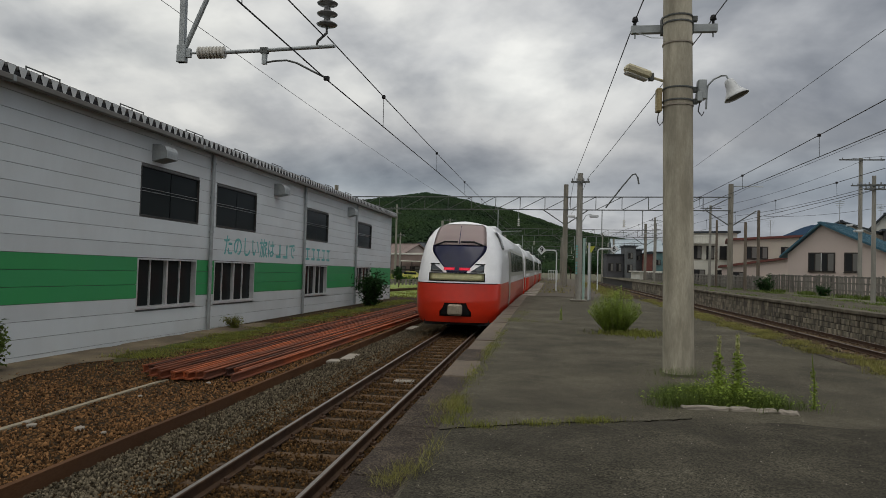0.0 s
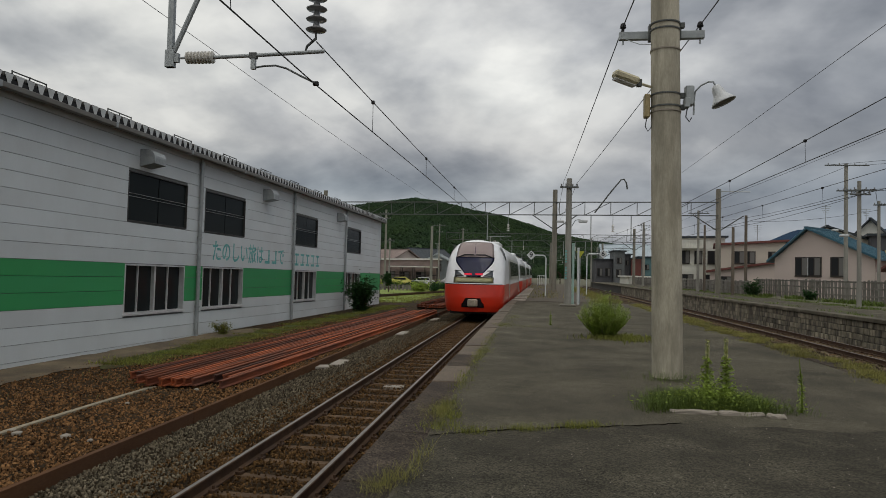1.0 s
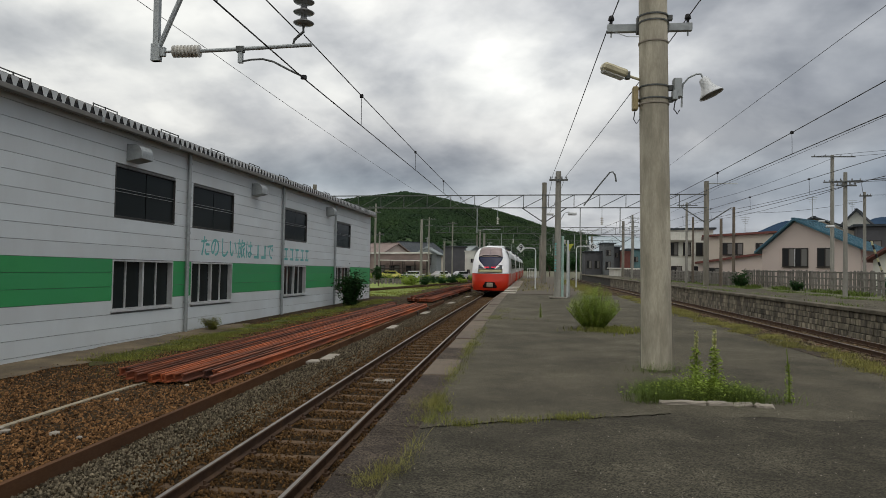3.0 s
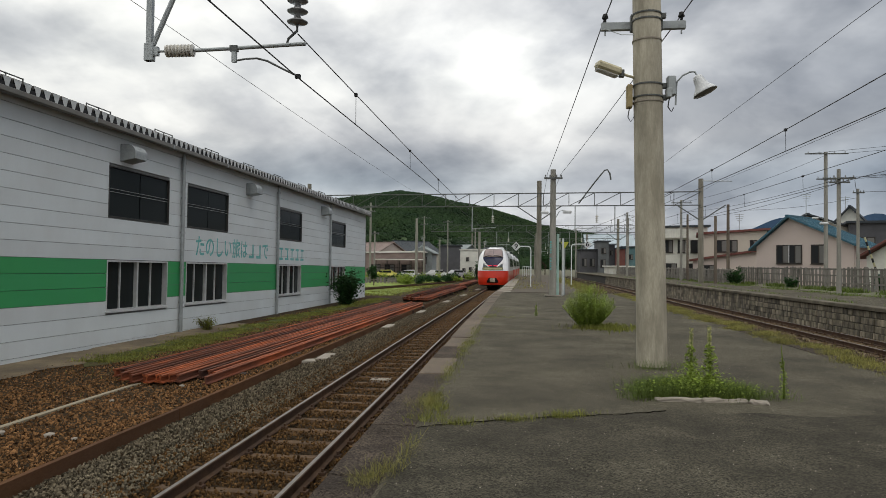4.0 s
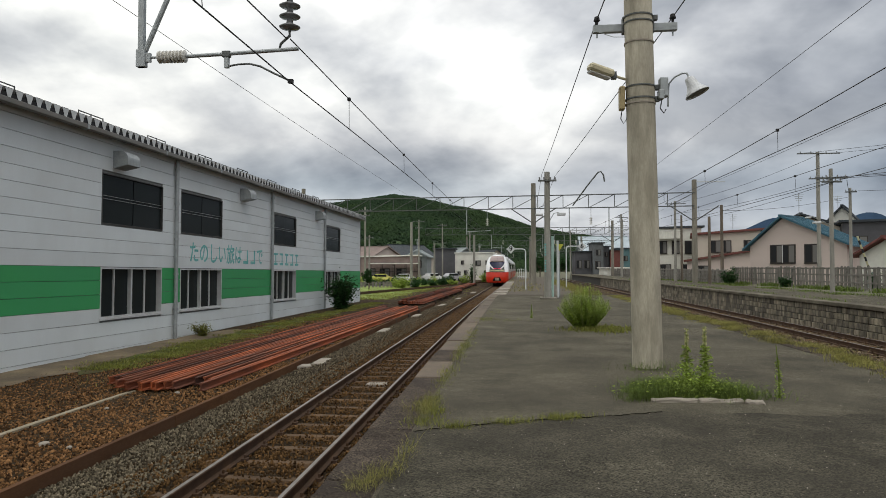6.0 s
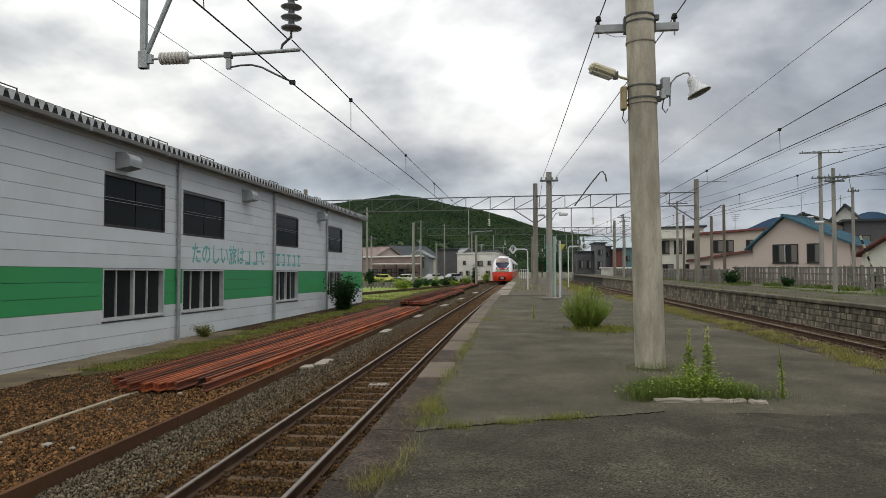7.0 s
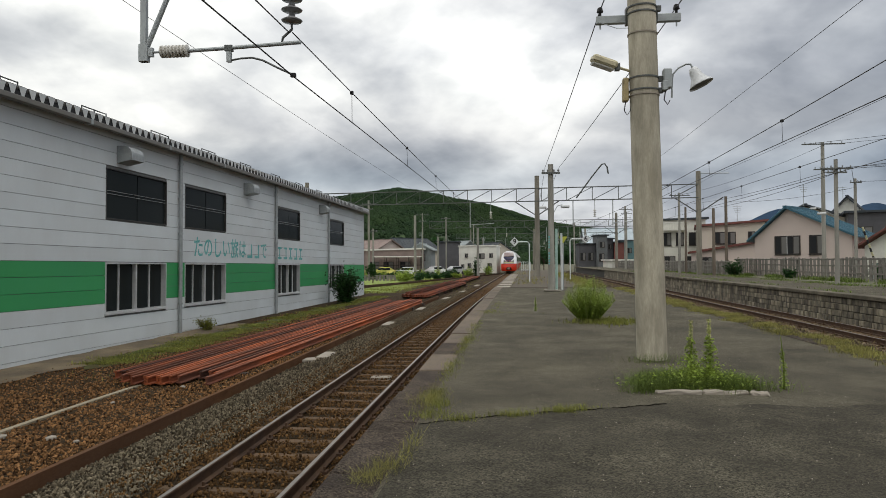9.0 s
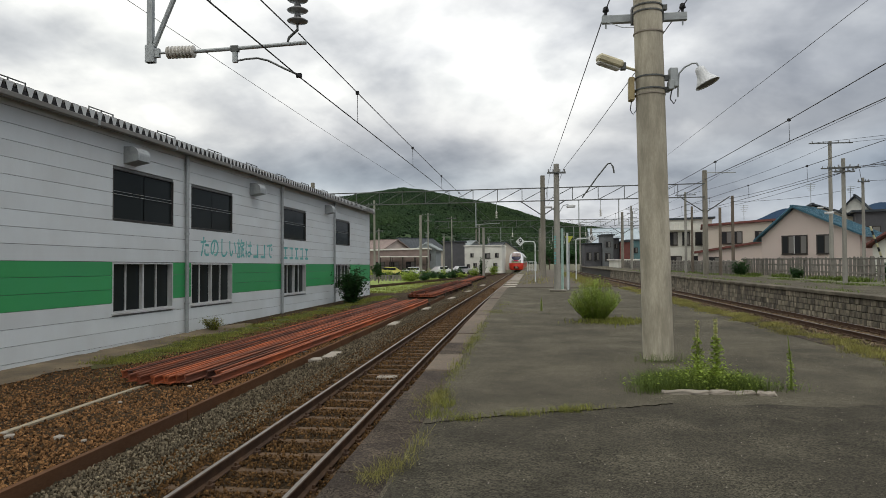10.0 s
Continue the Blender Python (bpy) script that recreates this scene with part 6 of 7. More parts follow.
M_TRIM = mat("brown_trim", (0.035, 0.028, 0.023), 0.6, 0.2, 3, 40, 0.0)
M_FENCE = mat("weathered_fence", (0.185, 0.172, 0.150), 0.9, 0.25, 3, 40, 0.3, per_piece=0.3, stretch=(1, 1, 0.2))


def house_window(root, x, z, w, h, y, name="window"):
    win = part(name, box(x - w / 2 - 0.06, x + w / 2 + 0.06, y - 0.05, y + 0.05, z - 0.06, z + h + 0.06), M_TRIM, root, "dark framed window")
    n = 4 if w > 1.8 else 2
    for k in range(n):
        a, b = x - w / 2 + k * w / n, x - w / 2 + (k + 1) * w / n
        part("pane", box(a + 0.04, b - 0.04, y - 0.063, y - 0.051, z + 0.04, z + h - 0.04), M_CURTAIN if k % 2 else M_HOUSEGLASS, win)
    for k in range(1, n):
        a = x - w / 2 + k * w / n
        part("sash", box(a - 0.03, a + 0.03, y - 0.075, y - 0.051, z, z + h), M_FRAME if n == 4 and k == 2 else M_TRIM, win)
    part("sill", box(x - w / 2 - 0.1, x + w / 2 + 0.1, y - 0.1, y, z - 0.1, z - 0.062), M_TRIM, win)


M_CURTAIN = glass("curtain_behind_glass", (0.17, 0.165, 0.155), 0.15)
M_HOUSEGLASS = glass("dark_house_glass", (0.030, 0.031, 0.033), 0.12)


def build_gable_house(m, w, l, eave, ridge, wall_m, roof_m, label, windows, over=0.5, side_windows=(), ribs=True, apex=0.0):
    """Gable front at local y = 0 looking to -y; the ridge runs along +y."""
    root = empty("house", m, label, "house")
    bm = bmesh.new()
    for y in (0, l):
        f = [bm.verts.new(v) for v in ((-w / 2, y, -1.2), (w / 2, y, -1.2), (w / 2, y, eave), (apex, y, ridge), (-w / 2, y, eave))]
        bm.faces.new(f if y == 0 else f[::-1])
    bm.verts.ensure_lookup_table()
    v = bm.verts
    for i in range(5):
        j = (i + 1) % 5
        if i in (2, 3):
            continue
        bm.faces.new((v[i], v[i + 5], v[j + 5], v[j]))
    part("wall", bm, wall_m, root)
    t = 0.14
    for s in (-1, 1):
        sl = (ridge - eave) / (w / 2 - s * apex)
        bm = bmesh.new()
        xe = s * (w / 2 + over)
        ze = eave - sl * over
        ring = []
        for y in (-over, l + over):
            ring.append([bm.verts.new(p) for p in ((apex, y, ridge + 0.05), (xe, y, ze + 0.05), (xe, y, ze + 0.05 + t), (apex, y, ridge + 0.05 + t))])
        a, b = ring
        bm.faces.new(a if s < 0 else a[::-1]); bm.faces.new(b[::-1] if s < 0 else b)
        for i in range(4):
            q = (a[i], b[i], b[(i + 1) % 4], a[(i + 1) % 4])
            bm.faces.new(q)
        roof = part("roof", bm, roof_m, root, "sloping metal roof plane")
        if ribs:
            n = int((l + 2 * over) / 0.45)
            rb = bmesh.new()
            for k in range(n + 1):
                y = -over + 0.02 + k * (l + 2 * over - 0.04) / n
                tube([(apex + s * 0.05, y, ridge + t + 0.07 - sl * 0.05), (xe, y, ze + t + 0.07)], 0.025, rb, 4)
            part("rib", rb, roof_m, roof)
    part("ridge_cap", box(apex - 0.15, apex + 0.15, -over - 0.02, l + over + 0.02, ridge + t + 0.02, ridge + t + 0.14), roof_m, root)
    for x, z, ww, hh in windows:
        house_window(root, x, z, ww, hh, -0.03)
    for y, z, ww, hh in side_windows:
        win = part("window", box(-w / 2 - 0.06, -w / 2 + 0.02, y - ww / 2, y + ww / 2, z, z + hh), M_TRIM, root)
        part("pane", box(-w / 2 - 0.075, -w / 2 - 0.061, y - ww / 2 + 0.06, y + ww / 2 - 0.06, z + 0.06, z + hh - 0.06), M_HOUSEGLASS, win)
    return root


def build_box_house(m, w, l, h, wall_m, roof_m, label, windows, tilt=0.0, over=0.35):
    root = empty("house", m, label, "house")
    bm = bmesh.new()
    a = [bm.verts.new(p) for p in ((-w / 2, 0, -1.2), (w / 2, 0, -1.2), (w / 2, 0, h + tilt), (-w / 2, 0, h - tilt))]
    b = [bm.verts.new((v.co.x, l, v.co.z)) for v in a]
    bm.faces.new(a); bm.faces.new(b[::-1])
    for i in range(4):
        bm.faces.new((a[i], b[i], b[(i + 1) % 4], a[(i + 1) % 4]))
    part("wall", bm, wall_m, root)
    bm = bmesh.new()
    k = 2 * tilt / w
    a = [bm.verts.new(p) for p in ((-w / 2 - over, -over, h - tilt - k * over + 0.02), (w / 2 + over, -over, h + tilt + k * over + 0.02), (w / 2 + over, -over, h + tilt + k * over + 0.24), (-w / 2 - over, -over, h - tilt - k * over + 0.24))]
    b = [bm.verts.new((v.co.x, l + over, v.co.z)) for v in a]
    bm.faces.new(a); bm.faces.new(b[::-1])
    for i in range(4):
        bm.faces.new((a[i], b[i], b[(i + 1) % 4], a[(i + 1) % 4]))
    part("roof", bm, roof_m, root, "low roof with a dark edge")
    for x, z, ww, hh in windows:
        house_window(root, x, z, ww, hh, -0.03)
    return root


# pink gabled house with the blue roof
build_gable_house(pose(24.05, 59.97, 0, 0, 0, -44), 7.83, 4.6, 3.3, 5.7, M_PINK, M_BLUEROOF, "pale pink gabled house with a blue metal roof",
                  ((-1.1, 1.85, 2.0, 1.5), (1.3, 1.85, 1.15, 1.5)), apex=-1.1)
# dark roofed neighbours behind it
build_gable_house(pose(31.2, 74, 0, 0, 0, -15), 13, 9, 4.3, 6.9, M_CREAM, M_DARKROOF, "house with a dark tiled roof behind the pink one", (), apex=-1.0)
build_gable_house(pose(38.0, 82, 0, 0, 0, -30), 5, 9, 5.6, 8.4, M_WHITEWALL, M_DARKROOF, "tall pale gabled house with a dark roof", ((0, 4.2, 1.2, 1.2),))
build_gable_house(pose(28.2, 54, 0, 0, 0, -70), 5, 7, 2.4, 3.6, M_WHITEWALL, M_REDROOF, "low house with a red roof", ())
# cream houses
build_box_house(pose(23.0, 75, 0, 0, 0, -14), 6.6, 9, 5.15, M_CREAM, M_REDROOF, "cream house with a low rust-red roof", ((-0.6, 3.1, 2.0, 1.2), (2.0, 3.1, 0.6, 1.2)), 0.2)
build_box_house(pose(21.2, 71.5, 0, 0, 0, -14), 6.2, 3, 2.55, M_PINK, M_REDROOF, "single-storey lean-to with a rust-red roof edge", ((-1.5, 0.6, 1.0, 1.0),), 0.5)
build_box_house(pose(20.6, 86, 0, 0, 0, -8), 5.4, 9, 6.3, M_WHITEWALL, M_DARKROOF, "two-storey cream house with a balcony parapet", ((-1.8, 3.2, 0.9, 1.5), (-0.3, 3.2, 0.8, 1.5), (1.5, 3.2, 1.4, 1.5), (-1.5, 0.6, 1.2, 1.2), (1.2, 0.6, 1.4, 1.2)), 0.05)
build_box_house(pose(15.9, 151, 0, 0, 0, 0), 3.6, 8, 4.9, M_DARKWALL, M_DARKROOF, "low dark clad building beyond the opposite platform", ((-0.9, 1.4, 1.0, 1.6), (0.8, 1.4, 1.0, 1.6)))
build_box_house(pose(18.9, 149, 0, 0, 0, 0), 2.2, 8, 6.7, M_DARKGREY, M_DARKROOF, "narrow dark grey two-storey building", ((0, 4.2, 0.9, 1.1), (-0.1, 1.2, 1.0, 1.6)))
build_box_house(pose(20.8, 151, 0, 0, 0, 0), 1.5, 8, 6.0, M_DARKWALL, M_DARKROOF, "narrow dark clad building with a white window", ((0, 3.9, 0.6, 0.9),))
M_PALEROOF = mat("pale_blue_metal_roof", (0.36, 0.42, 0.45), 0.45, 0.15, 0.6, 20, 0.05, metal=0.1)
build_gable_house(pose(29.0, 175, 0, 0, 0, 90), 12, 11.4, 5.6, 9.2, M_GREYWALL, M_PALEROOF, "hall with a pale blue-grey metal roof beyond the platform", ())
build_box_house(pose(24.9, 152, 0, 0, 0, 0), 2.7, 8, 5.6, M_TEALWALL, M_DARKROOF, "blue-green clad house beside the red hut", ((0.2, 3.0, 0.9, 1.0),))
build_box_house(pose(22.6, 150, 0, 0, 0, -5), 2.1, 6, 5.2, M_REDROOF, M_DARKROOF, "small rust-red hut by the fence", ())
build_box_house(pose(29.5, 125, 0, 0, 0, -5), 7, 8, 6.5, M_CREAM, M_DARKROOF, "tan house with a dark roof", ((-1.5, 3.4, 1.2, 1.2), (1.5, 3.4, 1.2, 1.2)))
build_box_house(pose(18.2, 118, 0, 0, 0, 0), 3.2, 12, 1.3, M_WHITEWALL, M_WHITEWALL, "low white platform shelter wall", ())
build_box_house(pose(35.0, 70, 0, 0, 0, -20), 4.6, 7, 5.9, M_DARKWALL, M_DARKROOF, "dark slate-clad house beside the red roof", ((-0.9, 3.6, 1.3, 0.9),))
# across the lawn
build_box_house(pose(-20.3, 112, 0, 0, 0, 4), 9.8, 8, 3.3, M_BROWNWALL, M_WHITEWALL, "long low brown house with a pale roof", ((-3, 0.2, 1.6, 1.1), (-0.6, 0.2, 1.6, 1.1), (2.2, 0.2, 1.6, 1.1)), 0.1)
build_gable_house(pose(-23.5, 128, 0, 0, 0, 60), 8, 12, 3.6, 5.4, M_PINK, M_BROWNWALL, "house with a pale brown roof", ())
build_gable_house(pose(-16.6, 120, 0, 0, 0, 0), 3.6, 7, 3.5, 4.5, M_GREYWALL, M_GREYWALL, "grey-green house beside the low one", ((0.3, 1.6, 1.0, 1.1),))
build_box_house(pose(-13.9, 143, 0, 0, 0, 3), 4.6, 7, 5.4, M_DARKWALL, M_DARKROOF, "tall dark slate-clad house beyond the lawn", ())
build_box_house(pose(-7.0, 131, 0, 0, 0, -3), 7.3, 9, 4.2, M_WHITEWALL, M_WHITEWALL, "white two-storey house with small windows", ((2.3, 0.1, 0.7, 0.8), (2.6, 2.1, 0.6, 0.7), (-2.2, 2.2, 0.5, 0.6), (-2.9, 0.1, 0.5, 0.6), (-1.6, 0.1, 0.6, 0.8), (-0.3, 0.1, 0.5, 0.7), (0.6, 1.9, 1.4, 0.9)), 0.02, 0.15)
build_gable_house(pose(-10.5, 160, 0, 0, 0, 40), 8, 9, 3.5, 6.0, M_GREYWALL, M_GREYWALL, "grey roofed house in the town", ())
build_gable_house(pose(-27, 150, 0, 0, 0, -40), 9, 10, 4.0, 6.5, M_CREAM, M_DARKROOF, "pale house with a dark roof in the town", ())
build_gable_house(pose(-3.5, 175, 0, 0, 0, 30), 8, 9, 3.5, 6.0, M_CREAM, M_DARKROOF, "cream house with a dark roof in the town", ())
build_gable_house(pose(36, 130, 0, 0, 0, -30), 9, 9, 4.5, 7.0, M_CREAM, M_DARKROOF, "pale house with a dark roof in the town", ())


# ---- fence ----
def build_fence(xa, ya, xb, yb, z, h, label, pitch):
    root = empty("fence", pose(0, 0, 0), label, "fence")
    rnd = random.Random(61)
    L = math.hypot(xb - xa, yb - ya)
    turn = math.degrees(math.atan2(yb - ya, xb - xa))
    me = bpy.data.meshes.new("picket")
    bm = bmesh.new()
    w = 0.13
    pts = [(-w, 0), (w, 0), (w, h - 0.1), (w * 0.4, h), (-w * 0.4, h), (-w, h - 0.1)]
    a = [bm.verts.new((x, -0.03, q)) for x, q in pts]
    b = [bm.verts.new((x, 0.03, q)) for x, q in pts]
    bm.faces.new(a); bm.faces.new(b[::-1])
    for i in range(6):
        bm.faces.new((a[i], b[i], b[(i + 1) % 6], a[(i + 1) % 6]))
    bm.to_mesh(me); bm.free()
    me.materials.append(M_FENCE)
    n = int(L / pitch)
    for i in range(n):
        t = i / n
        ob = new("picket", me)
        ob.parent = root
        ob.matrix_local = pose(xa + (xb - xa) * t, ya + (yb - ya) * t, z + rnd.uniform(-0.14, 0.02), rnd.uniform(-3, 3), rnd.uniform(-4, 4), turn)
    for hz in (0.3, 0.62, 0.9):
        bm = box(0, L, 0.032, 0.09, z + hz * h - 0.05, z + hz * h + 0.05)
        r = part("fence_rail", bm, M_FENCE, root)
        r.matrix_local = pose(xa, ya, 0, 0, 0, turn)
    return root


build_fence(22.6, 36, 20.6, 66, 0.0, 1.55, "weathered grey picket fence before the houses", 0.45)
build_fence(18.3, 60, 17.4, 126, 0.0, 1.35, "dense old timber fence behind the opposite platform", 0.32)
build_fence(-20.5, 82, -13.5, 84, -1.0, 0.75, "low white picket fence at the lawn", 0.45)


def build_bank():
    bm = box(17.6, 60, 20, 130, GROUND_Z, 0.02)
    tagged(link_mesh("bank", bm, M_FIELD), "level rough ground behind the opposite platform", "ground", kind="structure")


build_bank()


def build_lawn():
    bm = bmesh.new()
    for (x0, x1, y0, y1) in ((-24, -8.4, 52, 90), (-14, -7.6, 90, 118)):
        g = [[bm.verts.new((x, y, -0.985 + 0.012 * noise.noise(Vector((x, y, 0))))) for x in steps(x0, x1 + 0.02 * (y - y0), 1.5)] for y in steps(y0, y1, 3)]
        for a, b in zip(g, g[1:]):
            for k in range(min(len(a), len(b)) - 1):
                bm.faces.new((a[k], a[k + 1], b[k + 1], b[k]))
    tagged(link_mesh("lawn", bm, M_LAWN), "bright green rough lawn beyond the shed", "lawn", kind="structure")


build_lawn()
grass("lawn_grass", "tall grass on the lawn beyond the shed", M_GRASS, 71,
      strip_spots(lambda y: -10.5, 50, 90, 0.5, 120, 3.2, 72, -0.99, 0.1), (0.012, 0.03), (0.03, 0.14), 0.9)

# the siding that leaves to the left behind the rail stacks
side_root = empty("siding_track", pose(0, 0, 0), "overgrown rusty siding curving towards the running line", "railway track", kind="structure")
for s in (0, 1.07):
    pts = [(-12.37 + 0.215 * (y - 66) - 0.0007 * (y - 66) ** 2 - s, y, -0.82) for y in steps(54, 122, 4)]
    part("rail", sweep([(a * 1.4, c * 1.2) for a, c in RAIL_PROFILE], pts), M_RAIL, side_root)


# ---- shrubs and trees beyond ----
def build_tree(x, y, z, h, r, seed, material, label, n=1500, leaf=(0.10, 0.22)):
    root = empty("tree", pose(x, y, z), label, "tree")
    rnd = random.Random(seed)
    bm = bmesh.new()
    tube([(0, 0, -0.1), (0.05, 0, h * 0.4), (0, 0.05, h * 0.8)], 0.1, bm, 7, radii=[0.03 * h, 0.02 * h, 0.008 * h])
    lumps = []
    for i in range(12):
        a, k = rnd.uniform(0, 6.3), rnd.uniform(0.3, 1.0)
        p = (math.cos(a) * r * k * 0.8, math.sin(a) * r * k * 0.8, h * rnd.uniform(0.4, 0.92))
        lumps.append((p, r * rnd.uniform(0.28, 0.5)))
        tube([(0, 0, h * 0.35), p], 0.03, bm, 5, radii=[0.012 * h, 0.004 * h])
    part("trunk", bm, M_TRUNK, root)

    def place(q):
        p, s = lumps[q.randrange(len(lumps))]
        v = Vector((q.gauss(0, 1), q.gauss(0, 1), q.gauss(0, 0.8))).normalized() * s * q.uniform(0.6, 1.05)
        return p[0] + v.x, p[1] + v.y, p[2] + v.z
    leaf_part("crown", root, material, rnd, n, place, leaf)


build_tree(-15.8, 75, -1.0, 2.2, 0.75, 81, M_LEAF_DARK, "small clipped dark green tree on the lawn", 1600, (0.05, 0.12))
for i, (x, y, rr, hh) in enumerate(((-12.9, 80, 1.2, 1.7), (-11.6, 82, 1.1, 1.3), (-14.2, 84, 0.8, 1.0), (-9.0, 100, 1.0, 1.4), (-7.0, 104, 0.9, 1.5), (-5.6, 103, 0.8, 3.2), (-4.2, 112, 0.8, 2.0), (-10.3, 90, 0.9, 0.9))):
    build_bush(x, y, -1.0, rr, rr, hh, 90 + i, M_LEAF_DARK if i % 2 else M_LEAF, "wild green shrub at the edge of the lawn", 800, (0.07, 0.16), 16)
for i, (x, y, rr, hh) in enumerate(((18.4, 60, 0.7, 1.3), (19.3, 62, 0.8, 1.5), (23.8, 47, 0.6, 1.1), (20.0, 52, 0.5, 0.9))):
    build_bush(x, y, 0.02, rr, rr, hh, 110 + i, M_LEAF_DARK, "dark shrub at the fence", 700, (0.06, 0.13), 14)
for i, (x, y, h) in enumerate(((8.6, 158, 4.6), (10.0, 166, 5.6), (7.4, 172, 5.0), (11.4, 160, 4.0))):
    build_tree(x, y, -1.0, h, h * 0.42, 260 + i, M_LEAF_DARK, "dense dark green tree beyond the platform end", 900, (0.15, 0.34))
for i in range(46):
    rnd = random.Random(200 + i)
    y = rnd.uniform(170, 400)
    u = rnd.uniform(-330, 330)
    x = u / 1200 * y
    if abs(x - TRACK_X - bend(y)) < 6:
        continue
    build_tree(x, y, -1.0, rnd.uniform(5, 9), rnd.uniform(2, 3.4), 300 + i, M_LEAF_DARK, "broad leafy tree at the edge of the town", 500, (0.3, 0.6))


# ---- cars ----
def build_car_thing(x, y, turn, material, label):
    root = empty("parked_car", pose(x, y, -0.95, 0, 0, turn), label, "car", "cars parked beyond the lawn")
    bm = bmesh.new()
    prof = [(-2.0, 0.35), (-2.05, 0.75), (-1.9, 0.9), (-1.2, 0.95), (-0.6, 1.42), (0.9, 1.46), (1.6, 1.0), (2.0, 0.9), (2.05, 0.4)]
    for s in (-1, 1):
        f = [bm.verts.new((px, s * (0.82 if pz < 1.0 else 0.66), pz)) for px, pz in prof]
        bm.faces.new(f if s < 0 else f[::-1])
    bm.verts.ensure_lookup_table()
    n = len(prof)
    for i in range(n):
        j = (i + 1) % n
        bm.faces.new((bm.verts[i], bm.verts[i + n], bm.verts[j + n], bm.verts[j]))
    part("body", bm, material, root)
    for s in (-1, 1):
        part("side_window", box(-0.85, 1.1, s * 0.775 - 0.01, s * 0.775 + 0.01, 1.0, 1.34), M_GLASS, root)
        for wx in (-1.3, 1.3):
            part("wheel", tube([(wx, s * 0.68, 0.3), (wx, s * 0.84, 0.3)], 0.3, n=14), M_BLACK, root)


M_CAR_Y = mat("yellow_car_paint", (0.55, 0.52, 0.10), 0.3, 0.05, 1, 40, 0.0, coat=0.5)
M_CAR_W = mat("white_car_paint", (0.62, 0.62, 0.62), 0.3, 0.05, 1, 40, 0.0, coat=0.5)
M_CAR_R = mat("silver_car_paint", (0.33, 0.33, 0.34), 0.3, 0.05, 1, 40, 0.0, coat=0.5)
build_car_thing(-20.6, 106, 5, M_CAR_Y, "small yellow car parked by the low house")
build_car_thing(-17.2, 108, 5, M_CAR_W, "white car parked by the low house")
build_car_thing(-13.6, 116, 50, M_CAR_W, "white car parked beyond the mast")
build_car_thing(-10.6, 121, 40, M_CAR_R, "silver car parked before the white house")


# ---- level-crossing barrier ----
def build_barrier_arm(x, y):
    root = empty("crossing_barrier", pose(x, y, 0.02), "raised striped level-crossing barrier beyond the fence", "barrier")
    part("cabinet", box(-0.25, 0.25, -0.2, 0.2, 0.0, 1.1, bevel=0.03), M_GREYWALL, root, "grey barrier machine")
    for k in range(9):
        a, b = k / 9, (k + 1) / 9
        p = [(-0.85 * t - 0.0, 0, 1.0 + 2.6 * t) for t in (a, b)]
        part("arm_band", tube(p, 0.07, n=8), M_BLACK if k % 2 else M_STRIPE, root)


M_STRIPE = mat("pale_yellow_stripe", (0.45, 0.42, 0.25), 0.6, 0.15, 3, 40, 0.0)
build_barrier_arm(25.0, 50)


# ---- a carport and sheds before the low house ----
def build_carport(x, y, w, d, h, label):
    root = empty("carport", pose(x, y, -1.0, 0, 0, 4), label, "carport")
    part("roof", box(-w / 2, w / 2, 0, d, h, h + 0.14, bevel=0.02), M_WHITEWALL, root, "thin pale roof sheet")
    for i in range(5):
        for q in (0.15, d - 0.15):
            part("post", box(-w / 2 + 0.1 + i * (w - 0.2) / 4 - 0.05, -w / 2 + 0.1 + i * (w - 0.2) / 4 + 0.05, q - 0.05, q + 0.05, 0, h), M_TRIM, root)
    for z in (0.9, 1.8):
        part("rail", box(-w / 2, w / 2, 0.12, 0.18, z - 0.06, z + 0.06), M_TRIM, root)


for i in range(16):
    q = random.Random(400 + i)
    build_bush(-21 + i * 0.85 + q.uniform(-0.4, 0.4), q.uniform(91, 99), -1.0, q.uniform(0.7, 1.1), 0.8, q.uniform(0.8, 1.5), 420 + i, M_LEAF_DARK if i % 3 else M_LEAF, "wild green shrub along the lawn fence", 420, (0.08, 0.17), 12)
build_carport(-19.0, 109.0, 8.0, 2.6, 3.1, "open timber carport with a pale flat roof")


def build_aerial(x, y, z, h):
    root = empty("roof_aerial", pose(x, y, z), "thin television aerial on a roof", "aerial")
    part("mast", tube([(0, 0, 0), (0, 0, h)], 0.03, n=5), M_GALV, root)
    for k in range(4):
        part("element", tube([(-0.5 + 0.08 * k, 0, h - 0.1 - 0.22 * k), (0.5 - 0.08 * k, 0, h - 0.1 - 0.22 * k)], 0.02, n=4), M_GALV, root)


parapet = empty("balcony", pose(20.6, 86, 0, 0, 0, -8), "pale slatted balcony on the cream house", "balcony")
part("slab", box(-2.6, 0.4, -1.0, -0.08, 5.0, 5.12), M_WHITEWALL, parapet)
for i in range(10):
    part("slat", box(-2.55 + i * 0.3, -2.4 + i * 0.3, -1.0, -0.95, 5.12, 5.9), M_WHITEWALL, parapet)
part("rail", box(-2.6, 0.4, -1.02, -0.93, 5.9, 6.0), M_WHITEWALL, parapet)
part("bracket", box(-2.6, -2.45, -1.0, -0.06, 4.9, 5.0), M_TRIM, parapet)
build_aerial(29.6, 73, 6.9, 2.2)
build_aerial(24.6, 78, 5.0, 2.4)
build_aerial(38.0, 83, 8.3, 1.5)
build_aerial(-6.0, 134, 4.2, 2.0)
build_aerial(-16.6, 121, 4.4, 2.2)


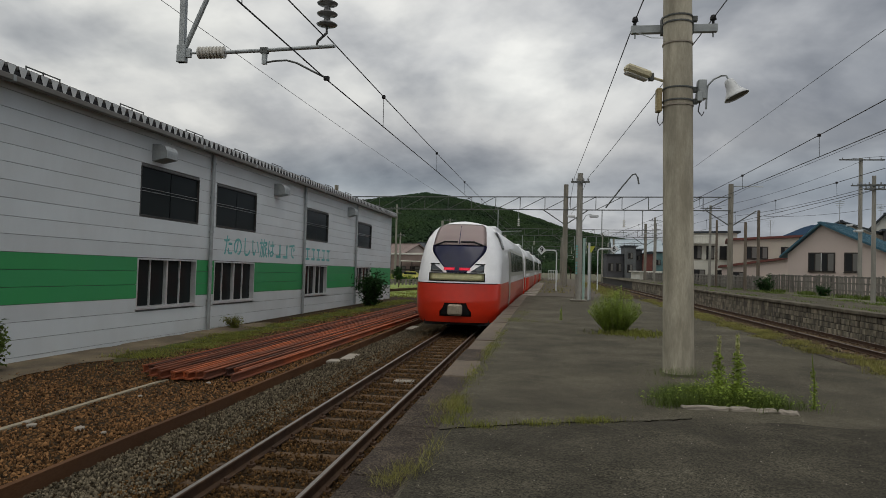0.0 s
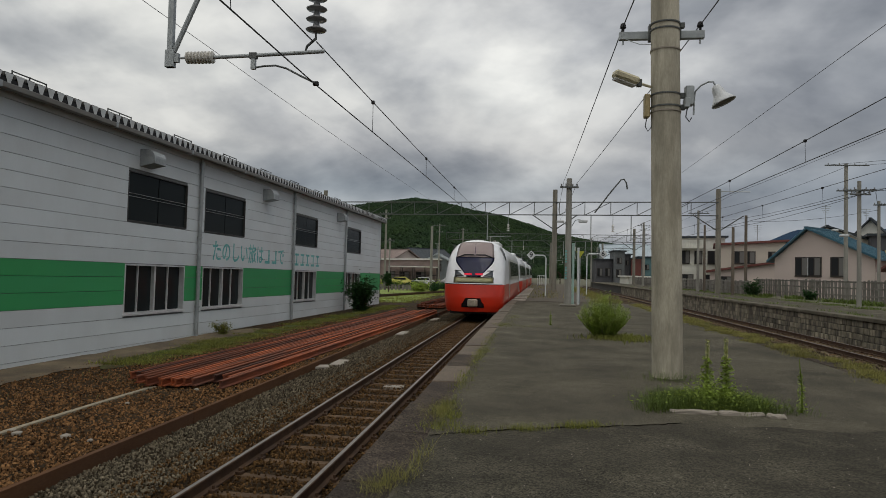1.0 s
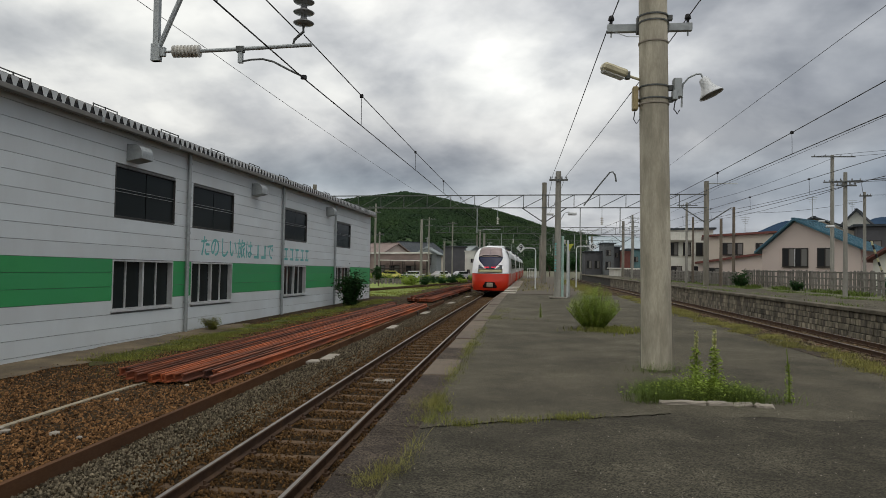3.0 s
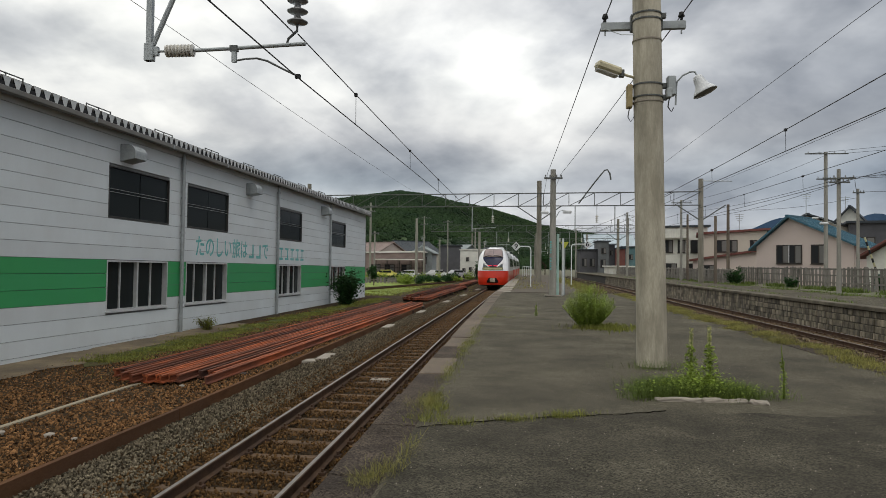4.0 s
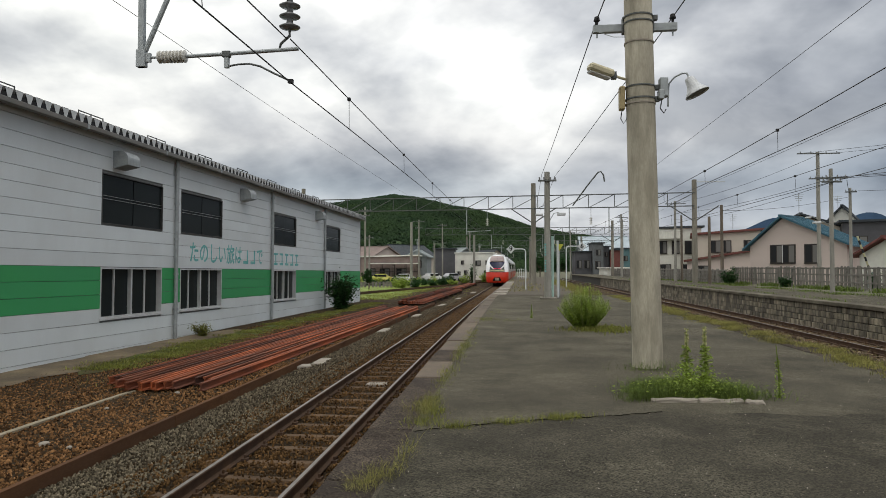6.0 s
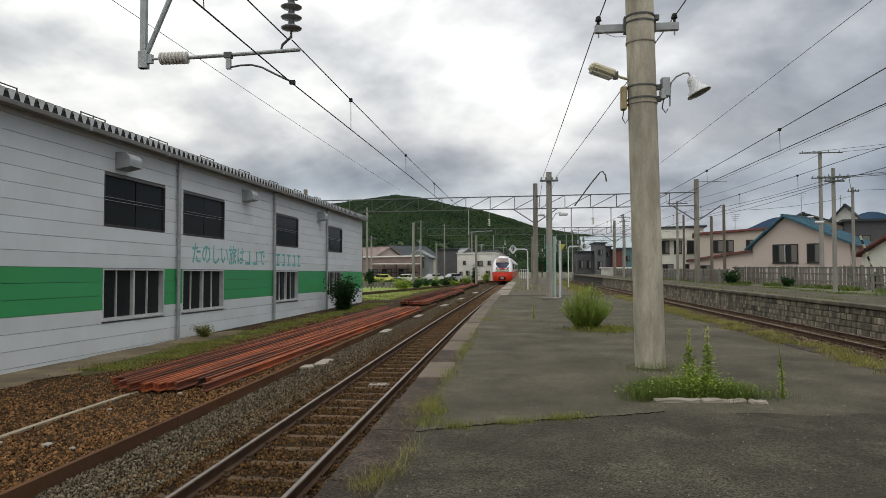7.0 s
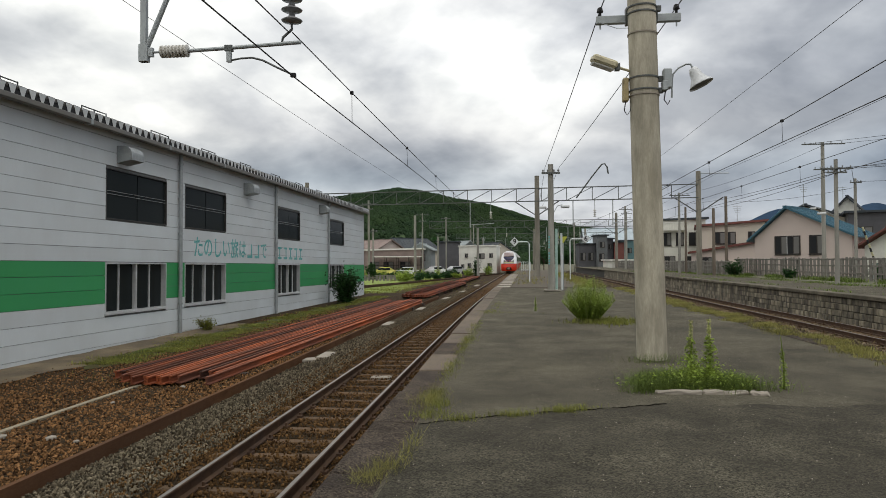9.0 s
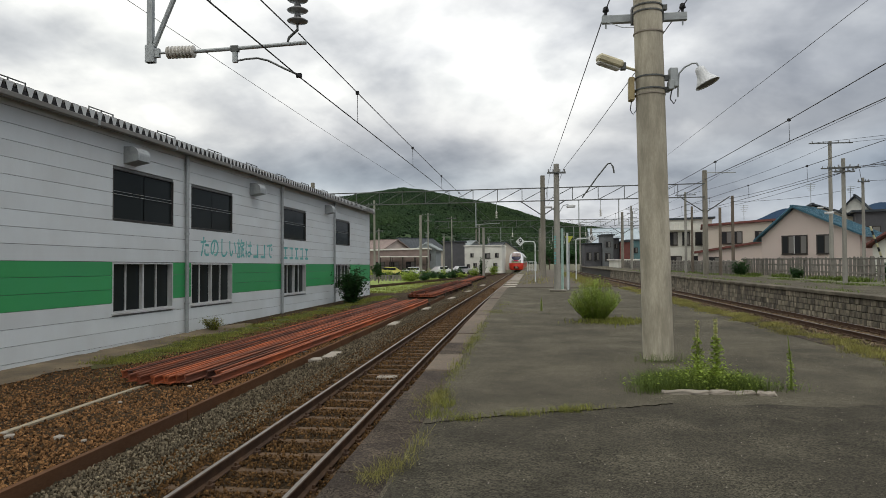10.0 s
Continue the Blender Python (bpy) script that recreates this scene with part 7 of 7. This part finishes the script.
# ---- pieces: platform coping slabs and the stone blocks of the opposite wall ----
def lay_coping():
    rnd = random.Random(7)
    meshes = {}
    for L in (1.45, 1.5, 1.55):
        bm = box(0, 0.41, 0.006, L - 0.006, -0.13, 0.0, bevel=0.012)
        me = bpy.data.meshes.new("coping_slab")
        bm.to_mesh(me); bm.free()
        me.materials.append(M_COPING)
        meshes[L] = me
    pale = meshes[1.5].copy()
    pale.materials[0] = M_COPING_PALE
    y = -7.5
    while y < 36:
        L = rnd.choice(list(meshes))
        ob = new("coping_slab", pale if 8.0 < y < 9.3 or y > 10.5 else meshes[L])
        ob.parent = platform
        ob.matrix_local = pose(EDGE_L + bend(y) + rnd.uniform(-0.012, 0.012), y, 0.004 + rnd.uniform(-0.012, 0.004), rnd.uniform(-0.2, 0.2), rnd.uniform(-0.6, 0.6), -math.degrees(slope(y)) + rnd.uniform(-0.3, 0.3))
        y += L
    y = -7.5
    while y < 36:
        L = rnd.choice(list(meshes))
        ob = new("coping_slab", pale if 26 < y < 27 else meshes[L])
        ob.parent = platform
        ob.matrix_local = pose(EDGE_R - 0.46 + bend(y), y, 0.0 + rnd.uniform(-0.012, 0.004), 0, rnd.uniform(-0.6, 0.6), -math.degrees(slope(y)))
        y += L


lay_coping()


def far_platform():
    """The older, brown surfaced stretch of the island platform beyond the asphalt."""
    bm = bmesh.new()
    prof = ((EDGE_L + 0.05, GROUND_Z), (EDGE_L + 0.05, -0.06), (EDGE_R - 1.4, -0.06), (EDGE_R - 1.4, GROUND_Z))
    rows = [[bm.verts.new((x + bend(y), y, z)) for x, z in prof] for y in steps(36.01, 110, 3)]
    for a, b in zip(rows, rows[1:]):
        for k in range(3):
            bm.faces.new((a[k], a[k + 1], b[k + 1], b[k]))
    bm.faces.new(rows[-1])
    m = mat("brown_grit_surface", (0.078, 0.058, 0.042), 0.95, 0.25, 1.0, 60, 0.4, stain=(0.07, 0.07, 0.04), stain_scale=0.3)
    ob = tagged(link_mesh("platform_far", bm, m), "older brown gritty platform surface with pale edge slabs", "platform", kind="structure")
    me = bpy.data.meshes.new("edge_slab")
    b = box(0, 0.75, 0, 1.6, -0.02, 0.05, bevel=0.01)
    b.to_mesh(me); b.free()
    me.materials.append(M_PALE)
    y = 37.0
    while y < 70:
        s = new("edge_slab", me)
        s.parent = ob
        s.matrix_local = pose(EDGE_L + 0.02 + bend(y), y, -0.055, 0, 0, -1.3)
        y += 3.3


far_platform()
sill = box(EDGE_L + 0.5, 3.4, -0.12, 0.12, -0.08, 0.02, bevel=0.02)
sill_ob = part("end_sill", sill, M_BEARER, platform, "dark timber sill where the asphalt ends")
sill_ob.matrix_local = pose(bend(36), 36.0, 0.0, 0, 0, -1)
grass("far_platform_grass", "dry grass on the older stretch of platform", M_GRASS_DRY, 301,
      strip_spots(lambda y: 4.0 + bend(y), 37, 80, 0.5, 60, 0.5, 302, -0.06, 0.2) + strip_spots(lambda y: 0.2 + bend(y), 40, 90, 1.2, 30, 1.0, 303, -0.06, 0.4), (0.008, 0.016), (0.05, 0.2), 0.8)


def lay_blocks():
    rnd = random.Random(8)
    kinds = []
    for w in (0.36, 0.42, 0.48):
        bm = box(0, 0.10, 0.011, w - 0.011, 0.010, 0.240, bevel=0.016)
        me = bpy.data.meshes.new("stone_block")
        bm.to_mesh(me); bm.free()
        me.materials.append(M_BLOCK)
        kinds.append((w, me))
    count = 0
    rest = bmesh.new()
    for row in range(4):
        y = 16.0 + rnd.random() * 0.3
        while y < 95:
            w, me = rnd.choice(kinds)
            x = WALL_X - 0.02 + rnd.uniform(-0.012, 0.012)
            z = RP_Z - 0.135 - 1.0 + row * 0.2505
            if y < 38:
                ob = new("stone_block", me)
                ob.parent = platform_right
                ob.matrix_local = pose(x, y, z, rnd.uniform(-0.6, 0.6), 0, rnd.uniform(-1.0, 1.0))
            else:
                box(x, x + 0.1, y + 0.011, y + w - 0.011, z + 0.010, z + 0.240, rest)
            y += w
    me = link_mesh("stone_blocks_far", rest, M_BLOCK_FAR, platform_right)
    tagged(me, kind="stuff")


M_BLOCK_FAR = mat("stone_block_far", (0.250, 0.215, 0.155), 0.9, 0.3, 5, 50, 0.4, stain=(0.05, 0.045, 0.036), stain_scale=2.2, stain_amount=0.8, island=0.4, stretch=(1, 1, 0.35))
lay_blocks()


# ---- pieces of the track ----
lay_sleepers()

motions()
